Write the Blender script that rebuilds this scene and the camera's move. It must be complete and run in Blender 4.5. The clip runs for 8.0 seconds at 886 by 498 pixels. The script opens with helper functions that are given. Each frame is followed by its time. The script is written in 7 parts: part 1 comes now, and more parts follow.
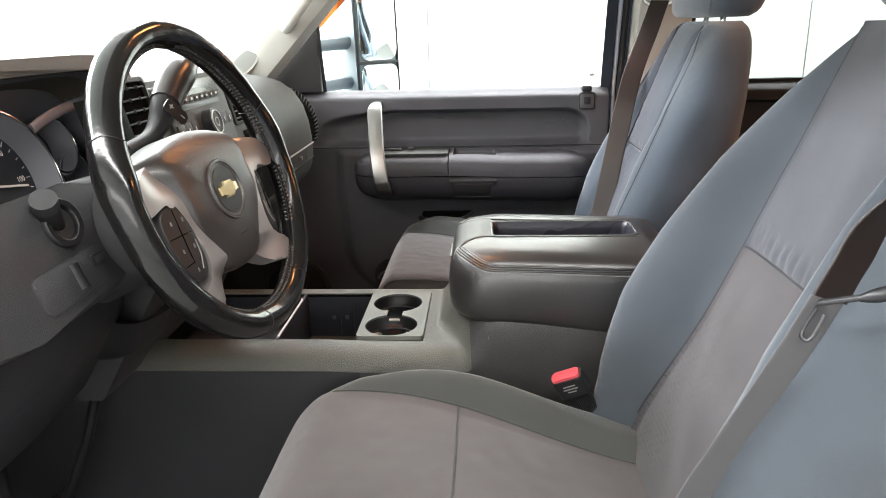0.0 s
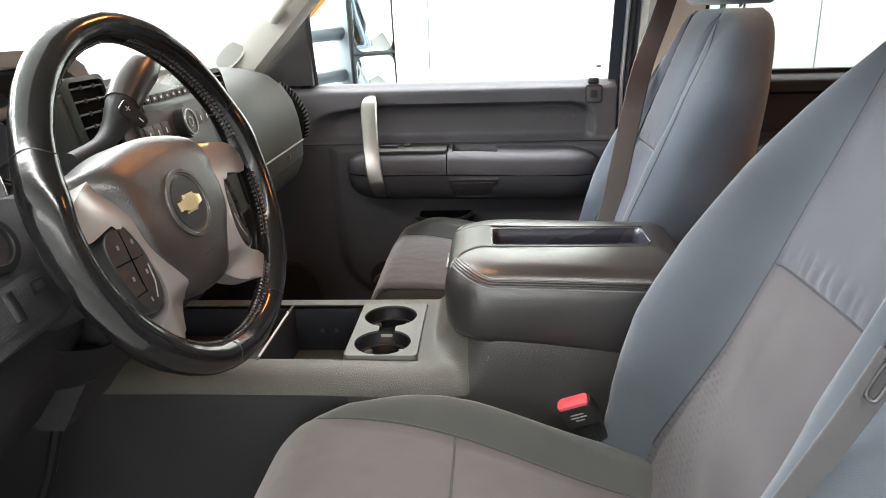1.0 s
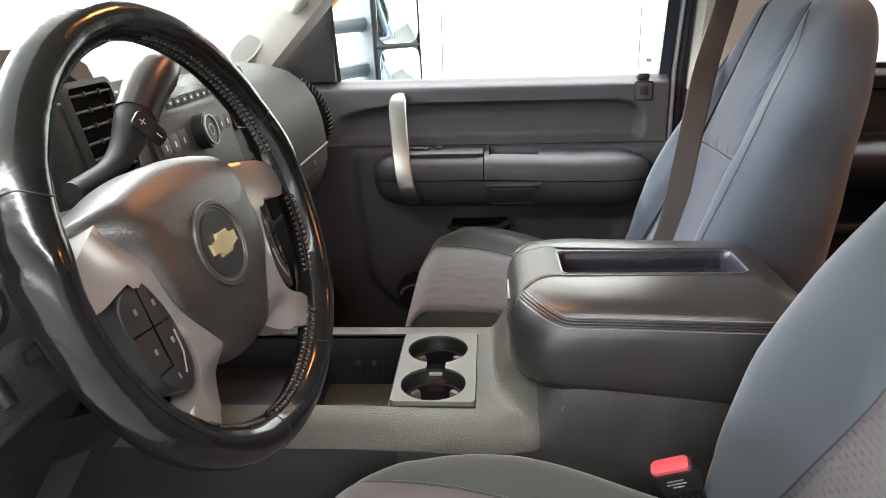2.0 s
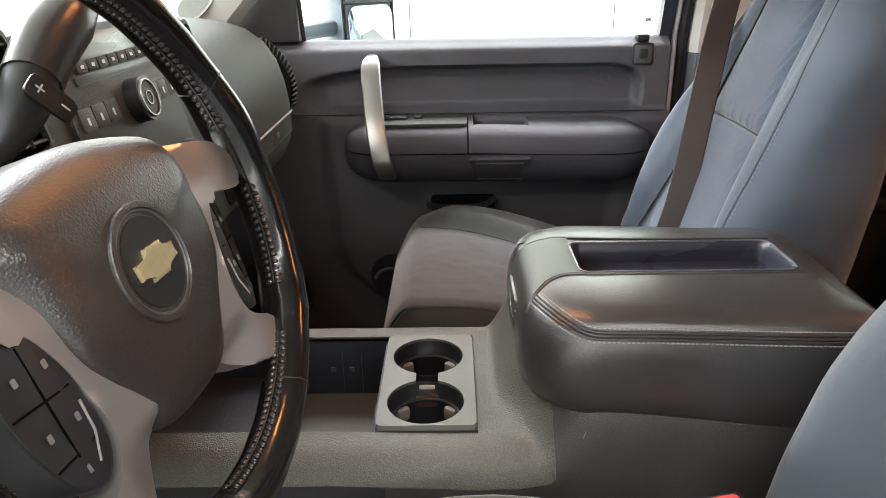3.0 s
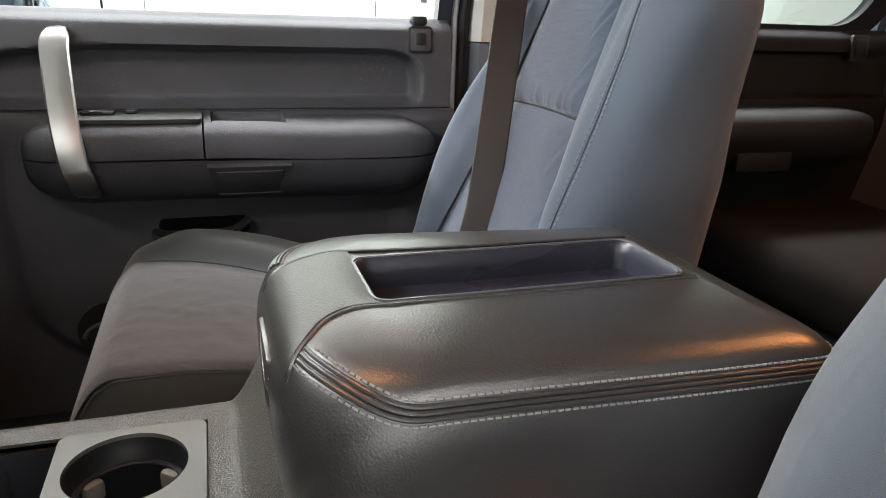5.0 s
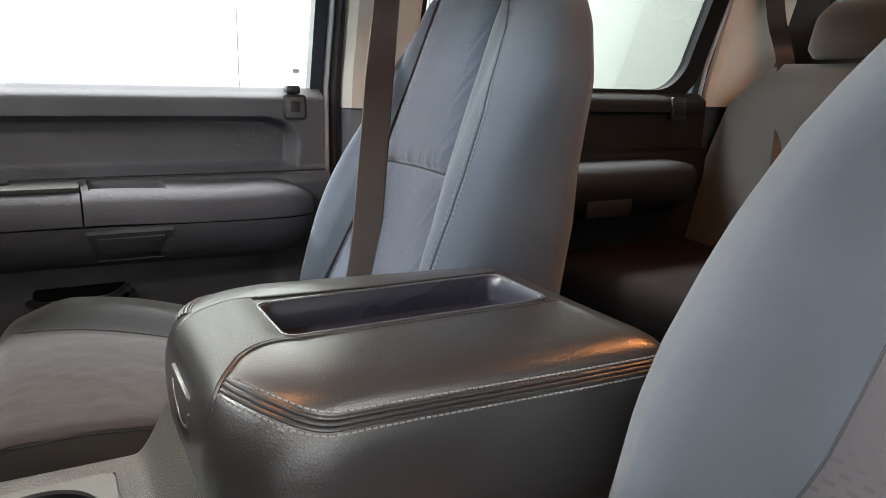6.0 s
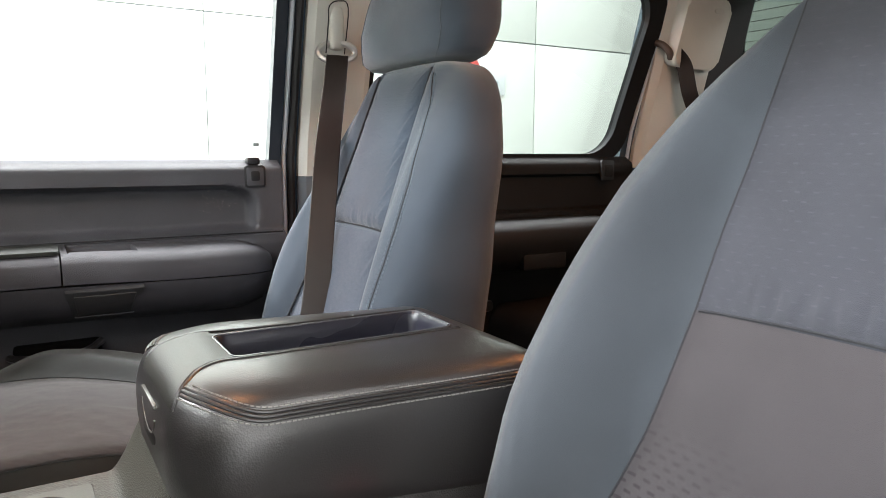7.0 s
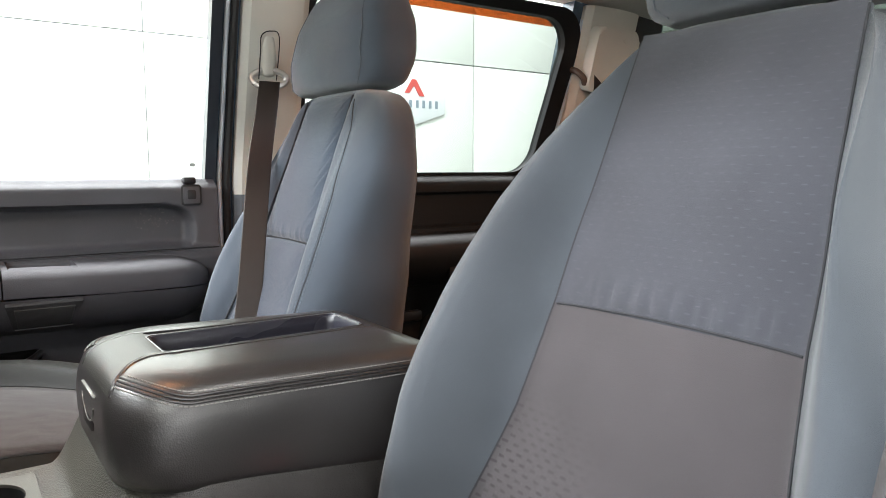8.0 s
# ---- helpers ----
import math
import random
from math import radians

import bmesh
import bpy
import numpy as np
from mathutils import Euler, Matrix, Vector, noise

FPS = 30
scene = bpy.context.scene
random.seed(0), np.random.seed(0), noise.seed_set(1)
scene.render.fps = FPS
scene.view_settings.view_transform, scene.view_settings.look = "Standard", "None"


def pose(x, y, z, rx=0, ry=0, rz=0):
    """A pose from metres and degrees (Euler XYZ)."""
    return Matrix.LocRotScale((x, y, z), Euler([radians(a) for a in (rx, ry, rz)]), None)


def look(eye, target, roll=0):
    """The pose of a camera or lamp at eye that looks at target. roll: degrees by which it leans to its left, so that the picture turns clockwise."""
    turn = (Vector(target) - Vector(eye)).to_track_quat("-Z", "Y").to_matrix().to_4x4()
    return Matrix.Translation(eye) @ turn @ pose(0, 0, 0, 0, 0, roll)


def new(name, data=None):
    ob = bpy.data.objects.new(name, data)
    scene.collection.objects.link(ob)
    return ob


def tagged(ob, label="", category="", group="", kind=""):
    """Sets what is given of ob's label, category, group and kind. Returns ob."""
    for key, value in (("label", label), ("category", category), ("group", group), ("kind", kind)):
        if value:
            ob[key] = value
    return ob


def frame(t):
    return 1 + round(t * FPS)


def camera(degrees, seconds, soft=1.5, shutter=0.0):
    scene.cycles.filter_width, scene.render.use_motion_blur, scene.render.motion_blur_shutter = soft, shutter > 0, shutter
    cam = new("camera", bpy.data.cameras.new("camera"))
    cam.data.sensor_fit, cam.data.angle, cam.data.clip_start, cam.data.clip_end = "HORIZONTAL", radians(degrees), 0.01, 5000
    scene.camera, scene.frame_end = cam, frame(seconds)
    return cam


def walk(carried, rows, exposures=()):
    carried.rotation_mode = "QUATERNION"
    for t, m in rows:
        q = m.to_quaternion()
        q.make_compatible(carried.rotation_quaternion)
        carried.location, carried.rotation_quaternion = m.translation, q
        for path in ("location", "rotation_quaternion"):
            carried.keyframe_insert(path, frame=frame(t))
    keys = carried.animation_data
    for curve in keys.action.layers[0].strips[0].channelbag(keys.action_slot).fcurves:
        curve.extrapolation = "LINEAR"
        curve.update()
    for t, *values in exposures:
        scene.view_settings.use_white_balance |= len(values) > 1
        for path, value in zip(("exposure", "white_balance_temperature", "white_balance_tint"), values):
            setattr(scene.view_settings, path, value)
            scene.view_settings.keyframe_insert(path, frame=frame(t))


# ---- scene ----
from mathutils.bvhtree import BVHTree

cam = camera(64.0, 8.0, soft=0.6)
PATH = [
    (0, (0.173, -1.228, 1.641), (0.053, 0.677, 1.044), -1.4),
    (0.5, (0.187, -1.172, 1.643), (0.062, 0.728, 1.031), -1.6),
    (1, (0.18, -1.116, 1.642), (0.05, 0.78, 1.017), -1.7),
    (1.5, (0.141, -1.036, 1.644), (-0.002, 0.856, 1.012), -1.8),
    (1.7, (0.117, -1.001, 1.646), (-0.028, 0.89, 1.011), -1.8),
    (3, (0.039, -0.786, 1.622), (0.008, 1.071, 0.879), -1.1),
    (3.5, (0.042, -0.676, 1.593), (0.025, 1.173, 0.83), -0.8),
    (4, (0.059, -0.583, 1.546), (0.071, 1.26, 0.77), -0.5),
    (4.5, (0.081, -0.515, 1.501), (0.318, 1.322, 0.747), 0.5),
    (5, (0.085, -0.477, 1.481), (0.683, 1.324, 0.849), 2.0),
    (5.2, (0.08, -0.474, 1.474), (0.793, 1.304, 0.897), 2.3),
    (6.3, (0.028, -0.594, 1.488), (0.996, 1.106, 1.076), 1.0),
    (6.5, (0.024, -0.626, 1.486), (1.003, 1.078, 1.114), 0.8),
    (7, (0.015, -0.714, 1.493), (1.033, 0.984, 1.215), 0.3),
    (7.5, (-0.001, -0.791, 1.494), (1.084, 0.872, 1.247), 0.2),
    (8, (-0.005, -0.844, 1.497), (1.137, 0.782, 1.268), 0.1),
]
walk(cam, [(t, look(eye, target, roll)) for t, eye, target, roll in PATH], [(0.0, 0.30), (1.5, 0.24), (3.0, 0.18), (4.0, 0.06), (5.0, -0.08), (6.3, 0.0), (7.0, 0.08), (8.0, 0.16)])

# ---- light ----
world = bpy.data.worlds.new("booth_world")
scene.world = world
world.use_nodes = True
world.node_tree.nodes["Background"].inputs[0].default_value = (0.85, 0.92, 1.0, 1)
world.node_tree.nodes["Background"].inputs[1].default_value = 0.4
scene.view_settings.exposure = 0.0


def area_lamp(name, eye, target, sx, sy, watts, colour):
    data = bpy.data.lights.new(name, "AREA")
    data.shape, data.size, data.size_y, data.energy, data.color = "RECTANGLE", sx, sy, watts, colour
    ob = new(name, data)
    ob.matrix_world = look(eye, target)
    return ob


# unseen warm cab bulbs, inferred from orange glints; lit with the driver's door open
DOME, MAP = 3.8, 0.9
# booth lamps, all out of view; the wall one is added as fill
area_lamp("ceiling_lamp", (-1.0, 2.6, 4.3), (-1.0, 2.8, 0), 10.0, 1.0, 1200, (0.965, 0.97, 1.0))
area_lamp("ceiling_lamp", (1.0, -3.0, 4.3), (1.0, -2.6, 0), 11.0, 0.5, 470, (1.0, 0.98, 0.96))
area_lamp("wall_fill", (0.6, -4.7, 2.0), (0.6, 0.0, 1.7), 5.0, 0.5, 38, (1.0, 0.985, 0.955))
area_lamp("ceiling_lamp", (6.2, 0.3, 4.3), (6.2, 0.3, 0), 1.2, 6.0, 260, (0.92, 0.97, 1.0))
area_lamp("ceiling_lamp", (-5.0, 0.0, 4.3), (-5.0, 0.0, 0), 1.2, 6.0, 1250, (0.94, 0.965, 1.0))

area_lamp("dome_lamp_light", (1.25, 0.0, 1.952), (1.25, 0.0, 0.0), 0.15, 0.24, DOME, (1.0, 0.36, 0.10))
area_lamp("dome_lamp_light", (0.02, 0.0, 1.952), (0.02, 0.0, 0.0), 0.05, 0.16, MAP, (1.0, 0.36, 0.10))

# ---- materials ----
def material(name, base, rough=0.5, metal=0.0, grain=0.0, scale=800.0, relief=0.0, vary=0.15, kind="noise", sheen=0.0, spec=0.5, blotch=6.0, coat=0.0):
    m = bpy.data.materials.new(name)
    m.use_nodes = True
    nt = m.node_tree
    b = nt.nodes["Principled BSDF"]
    b.inputs["Roughness"].default_value, b.inputs["Metallic"].default_value = rough, metal
    b.inputs["Specular IOR Level"].default_value = spec
    b.inputs["Sheen Weight"].default_value = sheen
    b.inputs["Coat Weight"].default_value = coat
    b.inputs["Coat Roughness"].default_value = rough * 0.8 if rough > 0.26 else 0.06
    co = nt.nodes.new("ShaderNodeTexCoord")
    big = nt.nodes.new("ShaderNodeTexNoise")
    big.inputs["Scale"].default_value, big.inputs["Detail"].default_value, big.inputs["Roughness"].default_value = blotch, 3.0, 0.5
    nt.links.new(co.outputs["Object"], big.inputs["Vector"])
    ramp = nt.nodes.new("ShaderNodeMapRange")
    ramp.inputs["From Min"].default_value, ramp.inputs["From Max"].default_value = 0.3, 0.7
    ramp.inputs["To Min"].default_value, ramp.inputs["To Max"].default_value = 1 - vary, 1 + vary
    nt.links.new(big.outputs["Fac"], ramp.inputs["Value"])
    mul = nt.nodes.new("ShaderNodeVectorMath")
    mul.operation = "SCALE"
    mul.inputs[0].default_value = base
    nt.links.new(ramp.outputs["Result"], mul.inputs["Scale"])
    nt.links.new(mul.outputs["Vector"], b.inputs["Base Color"])
    rr = nt.nodes.new("ShaderNodeMapRange")
    rr.inputs["From Min"].default_value, rr.inputs["From Max"].default_value = 0.3, 0.7
    rr.inputs["To Min"].default_value, rr.inputs["To Max"].default_value = max(0.02, rough - 0.03), min(1.0, rough + 0.03)
    nt.links.new(big.outputs["Fac"], rr.inputs["Value"])
    nt.links.new(rr.outputs["Result"], b.inputs["Roughness"])
    if relief:
        if kind == "voronoi":
            tex = nt.nodes.new("ShaderNodeTexVoronoi")
            out = tex.outputs["Distance"]
        elif kind == "wave":
            tex = nt.nodes.new("ShaderNodeTexWave")
            tex.inputs["Distortion"].default_value = 1.0
            out = tex.outputs["Fac"]
        else:
            tex = nt.nodes.new("ShaderNodeTexNoise")
            tex.inputs["Detail"].default_value = 3.0
            out = tex.outputs["Fac"]
        tex.inputs["Scale"].default_value = scale
        nt.links.new(co.outputs["Object"], tex.inputs["Vector"])
        bump = nt.nodes.new("ShaderNodeBump")
        bump.inputs["Strength"].default_value, bump.inputs["Distance"].default_value = min(1.0, relief), 0.001
        nt.links.new(out, bump.inputs["Height"])
        nt.links.new(bump.outputs["Normal"], b.inputs["Normal"])
        if grain:
            g = nt.nodes.new("ShaderNodeMapRange")
            g.inputs["To Min"].default_value, g.inputs["To Max"].default_value = 1 - grain, 1 + grain
            nt.links.new(out, g.inputs["Value"])
            m2 = nt.nodes.new("ShaderNodeVectorMath")
            m2.operation = "SCALE"
            nt.links.new(mul.outputs["Vector"], m2.inputs[0])
            nt.links.new(g.outputs["Result"], m2.inputs["Scale"])
            nt.links.new(m2.outputs["Vector"], b.inputs["Base Color"])
    return m


def woven(name, base, dash, unworn=None):
    """Seat cloth: a fine weave with rows of short dashes, darker where dash is below nought."""
    m = material(name, base, 0.92, 0, 0.12, 1500, 0.5, 0.10, "noise", 0.25, 0.25, 9.0)
    nt = m.node_tree
    b = nt.nodes["Principled BSDF"]
    co = nt.nodes.new("ShaderNodeTexCoord")
    sep = nt.nodes.new("ShaderNodeSeparateXYZ")
    nt.links.new(co.outputs["Object"], sep.inputs[0])

    def calc(op, a, b=None):
        n = nt.nodes.new("ShaderNodeMath")
        n.operation = op
        for k, v in enumerate((a, b)):
            if isinstance(v, (int, float)):
                n.inputs[k].default_value = v
            elif v is not None:
                nt.links.new(v, n.inputs[k])
        return n.outputs["Value"]

    # rows run up the backrest or along the cushion
    along = calc("ADD", sep.outputs["Z"], calc("MULTIPLY", sep.outputs["X"], 0.36))
    v = calc("MULTIPLY", along, 1 / 0.0086)
    u = calc("ADD", calc("MULTIPLY", sep.outputs["Y"], 1 / 0.0165), calc("MULTIPLY", calc("FLOOR", v), 0.5))
    on = calc("MULTIPLY", calc("LESS_THAN", calc("FRACT", u), 0.5 if unworn else 0.42 if dash < 0 else 0.30), calc("LESS_THAN", calc("FRACT", v), 0.36 if unworn else 0.22 if dash < 0 else 0.13))
    thin = nt.nodes.new("ShaderNodeMath")
    thin.operation, thin.inputs[1].default_value = "MULTIPLY", abs(dash)
    fade = nt.nodes.new("ShaderNodeTexNoise")
    fade.inputs["Scale"].default_value = 30.0
    nt.links.new(co.outputs["Object"], fade.inputs["Vector"])
    cut = nt.nodes.new("ShaderNodeMath")
    cut.operation = "MULTIPLY"
    nt.links.new(on, cut.inputs[0])
    nt.links.new(fade.outputs["Fac"], cut.inputs[1])
    kept = cut.outputs["Value"]
    if unworn:
        # the weave survives only towards one corner (y, z), where nobody leans
        (ya, yb), (za, zb) = unworn
        for axis, lo, hi in (("Y", ya, yb), ("Z", za, zb)):
            fall = nt.nodes.new("ShaderNodeMapRange")
            fall.interpolation_type = "SMOOTHSTEP"
            fall.inputs["From Min"].default_value, fall.inputs["From Max"].default_value = lo, hi
            nt.links.new(sep.outputs[axis], fall.inputs["Value"])
            kept = calc("MULTIPLY", kept, fall.outputs["Result"])
    nt.links.new(kept, thin.inputs[0])
    mix = nt.nodes.new("ShaderNodeMix")
    mix.data_type = "RGBA"
    src = b.inputs["Base Color"].links[0].from_socket
    nt.links.new(thin.outputs["Value"], mix.inputs["Factor"])
    nt.links.new(src, mix.inputs["A"])
    mix.inputs["B"].default_value = (base[0] * 0.35, base[1] * 0.35, base[2] * 0.35, 1) if dash < 0 else (0.33, 0.33, 0.38, 1)
    nt.links.new(mix.outputs["Result"], b.inputs["Base Color"])
    # fine uneven ribs across the cloth
    rib = nt.nodes.new("ShaderNodeCombineXYZ")
    nt.links.new(calc("MULTIPLY", sep.outputs["Y"], 55.0), rib.inputs["X"])
    nt.links.new(calc("MULTIPLY", along, 190.0), rib.inputs["Y"])
    wavy = nt.nodes.new("ShaderNodeTexNoise")
    wavy.inputs["Scale"].default_value, wavy.inputs["Detail"].default_value = 1.0, 1.5
    nt.links.new(rib.outputs["Vector"], wavy.inputs["Vector"])
    old = b.inputs["Normal"].links[0].from_socket
    ribs = nt.nodes.new("ShaderNodeBump")
    ribs.inputs["Strength"].default_value, ribs.inputs["Distance"].default_value = (0.32 if dash < 0 and not unworn else 0.10), 0.0025
    nt.links.new(wavy.outputs["Fac"], ribs.inputs["Height"])
    nt.links.new(old, ribs.inputs["Normal"])
    nt.links.new(ribs.outputs["Normal"], b.inputs["Normal"])
    return m


def glass(name, tint, rough=0.0):
    m = bpy.data.materials.new(name)
    m.use_nodes = True
    nt = m.node_tree
    for n in list(nt.nodes):
        nt.nodes.remove(n)
    out = nt.nodes.new("ShaderNodeOutputMaterial")
    tr = nt.nodes.new("ShaderNodeBsdfTransparent")
    tr.inputs["Color"].default_value = (*tint, 1)
    gl = nt.nodes.new("ShaderNodeBsdfGlossy")
    gl.inputs["Roughness"].default_value = rough
    fr = nt.nodes.new("ShaderNodeFresnel")
    fr.inputs["IOR"].default_value = 1.45
    half = nt.nodes.new("ShaderNodeMath")
    half.operation, half.inputs[1].default_value = "MULTIPLY", 0.22
    mix = nt.nodes.new("ShaderNodeMixShader")
    nt.links.new(fr.outputs["Fac"], half.inputs[0])
    nt.links.new(half.outputs["Value"], mix.inputs["Fac"])
    nt.links.new(tr.outputs["BSDF"], mix.inputs[1])
    nt.links.new(gl.outputs["BSDF"], mix.inputs[2])
    nt.links.new(mix.outputs["Shader"], out.inputs["Surface"])
    return m


DASH = material("dash_vinyl", (0.026, 0.028, 0.024), 0.55, 0, 0.25, 700, 0.45, 0.12, "voronoi", 0, 0.25)
DASH_DARK = material("dark_vinyl", (0.036, 0.036, 0.038), 0.5, 0, 0.2, 900, 0.4, 0.15, "voronoi", 0, 0.35)
DOOR_UP = material("door_vinyl", (0.070, 0.070, 0.078), 0.48, 0, 0.2, 800, 0.6, 0.14, "voronoi", 0, 0.45)
DOOR_LOW = material("door_plastic", (0.058, 0.057, 0.063), 0.55, 0, 0.15, 900, 0.5, 0.16, "voronoi", 0, 0.25)
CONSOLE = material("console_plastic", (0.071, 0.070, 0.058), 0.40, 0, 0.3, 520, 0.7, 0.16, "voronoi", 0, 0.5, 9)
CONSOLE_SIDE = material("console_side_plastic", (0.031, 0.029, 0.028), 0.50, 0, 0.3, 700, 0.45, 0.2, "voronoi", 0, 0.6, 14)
PLATE = material("plate_plastic", (0.105, 0.106, 0.091), 0.42, 0, 0.05, 1800, 0.2, 0.08)
LEATHER = material("lid_leather", (0.0245, 0.0228, 0.0228), 0.31, 0, 0.15, 600, 0.15, 0.14, "voronoi", 0, 0.95, 9, coat=0.1)
LID_VINYL = material("lid_vinyl", (0.034, 0.034, 0.030), 0.36, 0, 0.15, 700, 0.25, 0.10, "voronoi", 0, 0.6, 9)
RIM = material("rim_leather", (0.0065, 0.006, 0.006), 0.16, 0, 0.2, 150, 0.22, 0.2, "noise", 0, 0.5, 25, coat=0.15)
# rim leather lightened for the lacing, so caught light is in the colour
LACE = material("lit_lacing_leather", (0.022, 0.020, 0.019), 0.24, 0, 0, 900, 0.0, 0.2, "noise", 0, 0.7)
HUB = material("hub_vinyl", (0.020, 0.0165, 0.0150), 0.37, 0, 0.25, 620, 0.24, 0.12, "voronoi", 0, 1.0, 10)
# driver's seat cloths repeat one cloth, with the light on them in the colour
DRIVER_CLOTH = material("driver_lit_seat_cloth", (0.054, 0.0635, 0.075), 0.93, 0, 0.10, 1700, 0.5, 0.16, "noise", 0.3, 0.25, 5)
CLOTH = material("seat_cloth", (0.058, 0.074, 0.095), 0.93, 0, 0.10, 1700, 0.5, 0.12, "noise", 0.35, 0.25, 7)
INSERT = woven("seat_insert_cloth", (0.043, 0.058, 0.080), -0.35)
DRIVER_INSERT = woven("worn_lit_insert_cloth", (0.046, 0.049, 0.060), 0.10)
# weave worn but for one corner; warm light is in the base
DRIVER_LOWER = woven("worn_lit_lower_cloth", (0.052, 0.048, 0.052), -1.2, ((-0.45, -0.33), (1.29, 1.19)))
DRIVER_CUSHION = material("worn_lit_cushion_cloth", (0.083, 0.074, 0.074), 0.93, 0, 0.10, 1500, 0.5, 0.16, "noise", 0.25, 0.25, 6)
CUSHION_CLOTH = material("cushion_cloth", (0.041, 0.045, 0.044), 0.93, 0, 0.10, 1700, 0.5, 0.12, "noise", 0.3, 0.25, 7)
# cushion cloth again, the driver's side light put into its colour
DRIVER_BOLSTER = material("driver_lit_bolster_cloth", (0.058, 0.062, 0.058), 0.93, 0, 0.10, 1700, 0.5, 0.12, "noise", 0.3, 0.25, 7)
CUSHION_INSERT = woven("cushion_insert_cloth", (0.032, 0.0285, 0.027), -0.35)
# rear door trim, with the rear cab's shade put into its colour
REAR_DOOR_SHADED = material("shaded_rear_door_plastic", (0.010, 0.0098, 0.0095), 0.55, 0, 0.2, 900, 0.5, 0.15, "voronoi", 0, 0.22)
# rear bench cloth, darkened to hold the shade behind the front seats
REAR_CLOTH_SHADED = material("shaded_rear_cloth", (0.026, 0.027, 0.024), 0.93, 0, 0.1, 1500, 0.5, 0.12, "noise", 0.3, 0.25)
SILVER = material("silver_paint", (0.215, 0.212, 0.20), 0.32, 0.8, 0, 900, 0.0, 0.08)
SPOKE = material("spoke_silver", (0.40, 0.375, 0.36), 0.33, 0.7, 0, 900, 0.0, 0.08)
POD = material("pod_plastic", (0.014, 0.014, 0.0145), 0.42, 0, 0, 900, 0.0, 0.15)
CHROME = material("chrome", (0.75, 0.75, 0.75), 0.12, 1.0, 0, 900, 0.0, 0.03)
GOLD = material("gold_plastic", (0.62, 0.52, 0.29), 0.25, 0.6, 0.1, 300, 0.2, 0.1)
BLACK = material("black_plastic", (0.012, 0.012, 0.013), 0.4, 0, 0, 900, 0.0, 0.15)
BIN = material("bin_rubber", (0.011, 0.013, 0.019), 0.55, 0, 0.15, 700, 0.4, 0.2, "voronoi")
VENT = material("vent_black", (0.003, 0.003, 0.003), 0.9, spec=0.05)
RUBBER = material("rubber_seal", (0.014, 0.014, 0.015), 0.6, 0, 0, 900, 0.0, 0.2)
BEIGE = material("pillar_trim", (0.66, 0.65, 0.59), 0.6, 0, 0.05, 900, 0.3, 0.06, "voronoi", 0, 0.35)
LINER = material("headliner_cloth", (0.55, 0.54, 0.49), 0.95, 0, 0.1, 900, 0.4, 0.06)
PAINT = material("body_paint", (0.085, 0.125, 0.17), 0.25, 0.2, 0, 900, 0.0, 0.05, coat=0.6)
BELT = material("belt_webbing", (0.0150, 0.0098, 0.0080), 0.40, 0, 0.25, 1400, 0.3, 0.2, "noise", 0.0, 0.4)
# same webbing where light falls on it, the pale light in its colour
BELT_LIT = material("lit_belt_webbing", (0.080, 0.078, 0.084), 0.75, 0, 0.3, 900, 0.8, 0.12, "wave", 0.2, 0.4)
CARPET = material("carpet", (0.030, 0.029, 0.030), 0.98, 0, 0.4, 700, 1.0, 0.25)
FOOTWELL = material("footwell_plastic", (0.030, 0.030, 0.032), 0.6, 0, 0.2, 800, 0.5, 0.2, "voronoi")
RED = material("red_button", (0.62, 0.075, 0.095), 0.35, 0, 0.1, 500, 0.2, 0.12)
STITCH = material("stitch_thread", (0.22, 0.21, 0.20), 0.8, 0, 0, 900, 0.0, 0.15)
PIPING = material("seat_piping", (0.080, 0.093, 0.108), 0.9, 0, 0, 900, 0.0, 0.15, "noise", 0.2, 0.2)
PALE = material("pale_print", (0.55, 0.55, 0.53), 0.6, 0, 0, 900, 0.0, 0.05)
DIAL = material("dial_face", (0.012, 0.016, 0.022), 0.35, 0, 0, 900, 0.0, 0.1)
WALL = material("booth_wall", (0.82, 0.83, 0.79), 0.55, 0, 0, 60, 0.0, 0.03, blotch=0.7)
GREY_WALL = material("booth_grey", (0.42, 0.42, 0.42), 0.6, 0, 0, 60, 0.0, 0.05, blotch=0.7)
WHITE = material("booth_white", (0.84, 0.85, 0.83), 0.6, 0, 0, 60, 0.0, 0.03, blotch=0.7)
GROUND = material("booth_floor", (0.22, 0.22, 0.215), 0.5, 0, 0.15, 40, 0.3, 0.15, blotch=2)
SIGN_BLUE = material("sign_slate", (0.26, 0.31, 0.37), 0.5, 0, 0, 60, 0.0, 0.03)
SIGN_RED = material("sign_red", (0.60, 0.09, 0.08), 0.5, 0, 0, 60, 0.0, 0.03)
SIGN_WHITE = material("sign_white", (0.86, 0.87, 0.90), 0.5, 0, 0, 60, 0.0, 0.03)
SIGN_GREY = material("sign_grey", (0.33, 0.35, 0.36), 0.5, 0, 0, 60, 0.0, 0.03)
LILAC = material("bezel_grey", (0.30, 0.295, 0.33), 0.45, 0, 0.1, 900, 0.2, 0.1)
KNOB = material("gear_knob_plastic", (0.022, 0.018, 0.016), 0.27, 0, 0.1, 600, 0.1, 0.12)
MIRROR = material("mirror_glass", (0.85, 0.87, 0.87), 0.03, 1.0, 0, 900, 0.0, 0.02)
CLEAR = glass("window_glass", (0.90, 0.95, 0.92))
TINT = glass("tinted_glass", (0.30, 0.335, 0.315))
VISOR = glass("amber_acrylic", (0.66, 0.29, 0.13), 0.05)

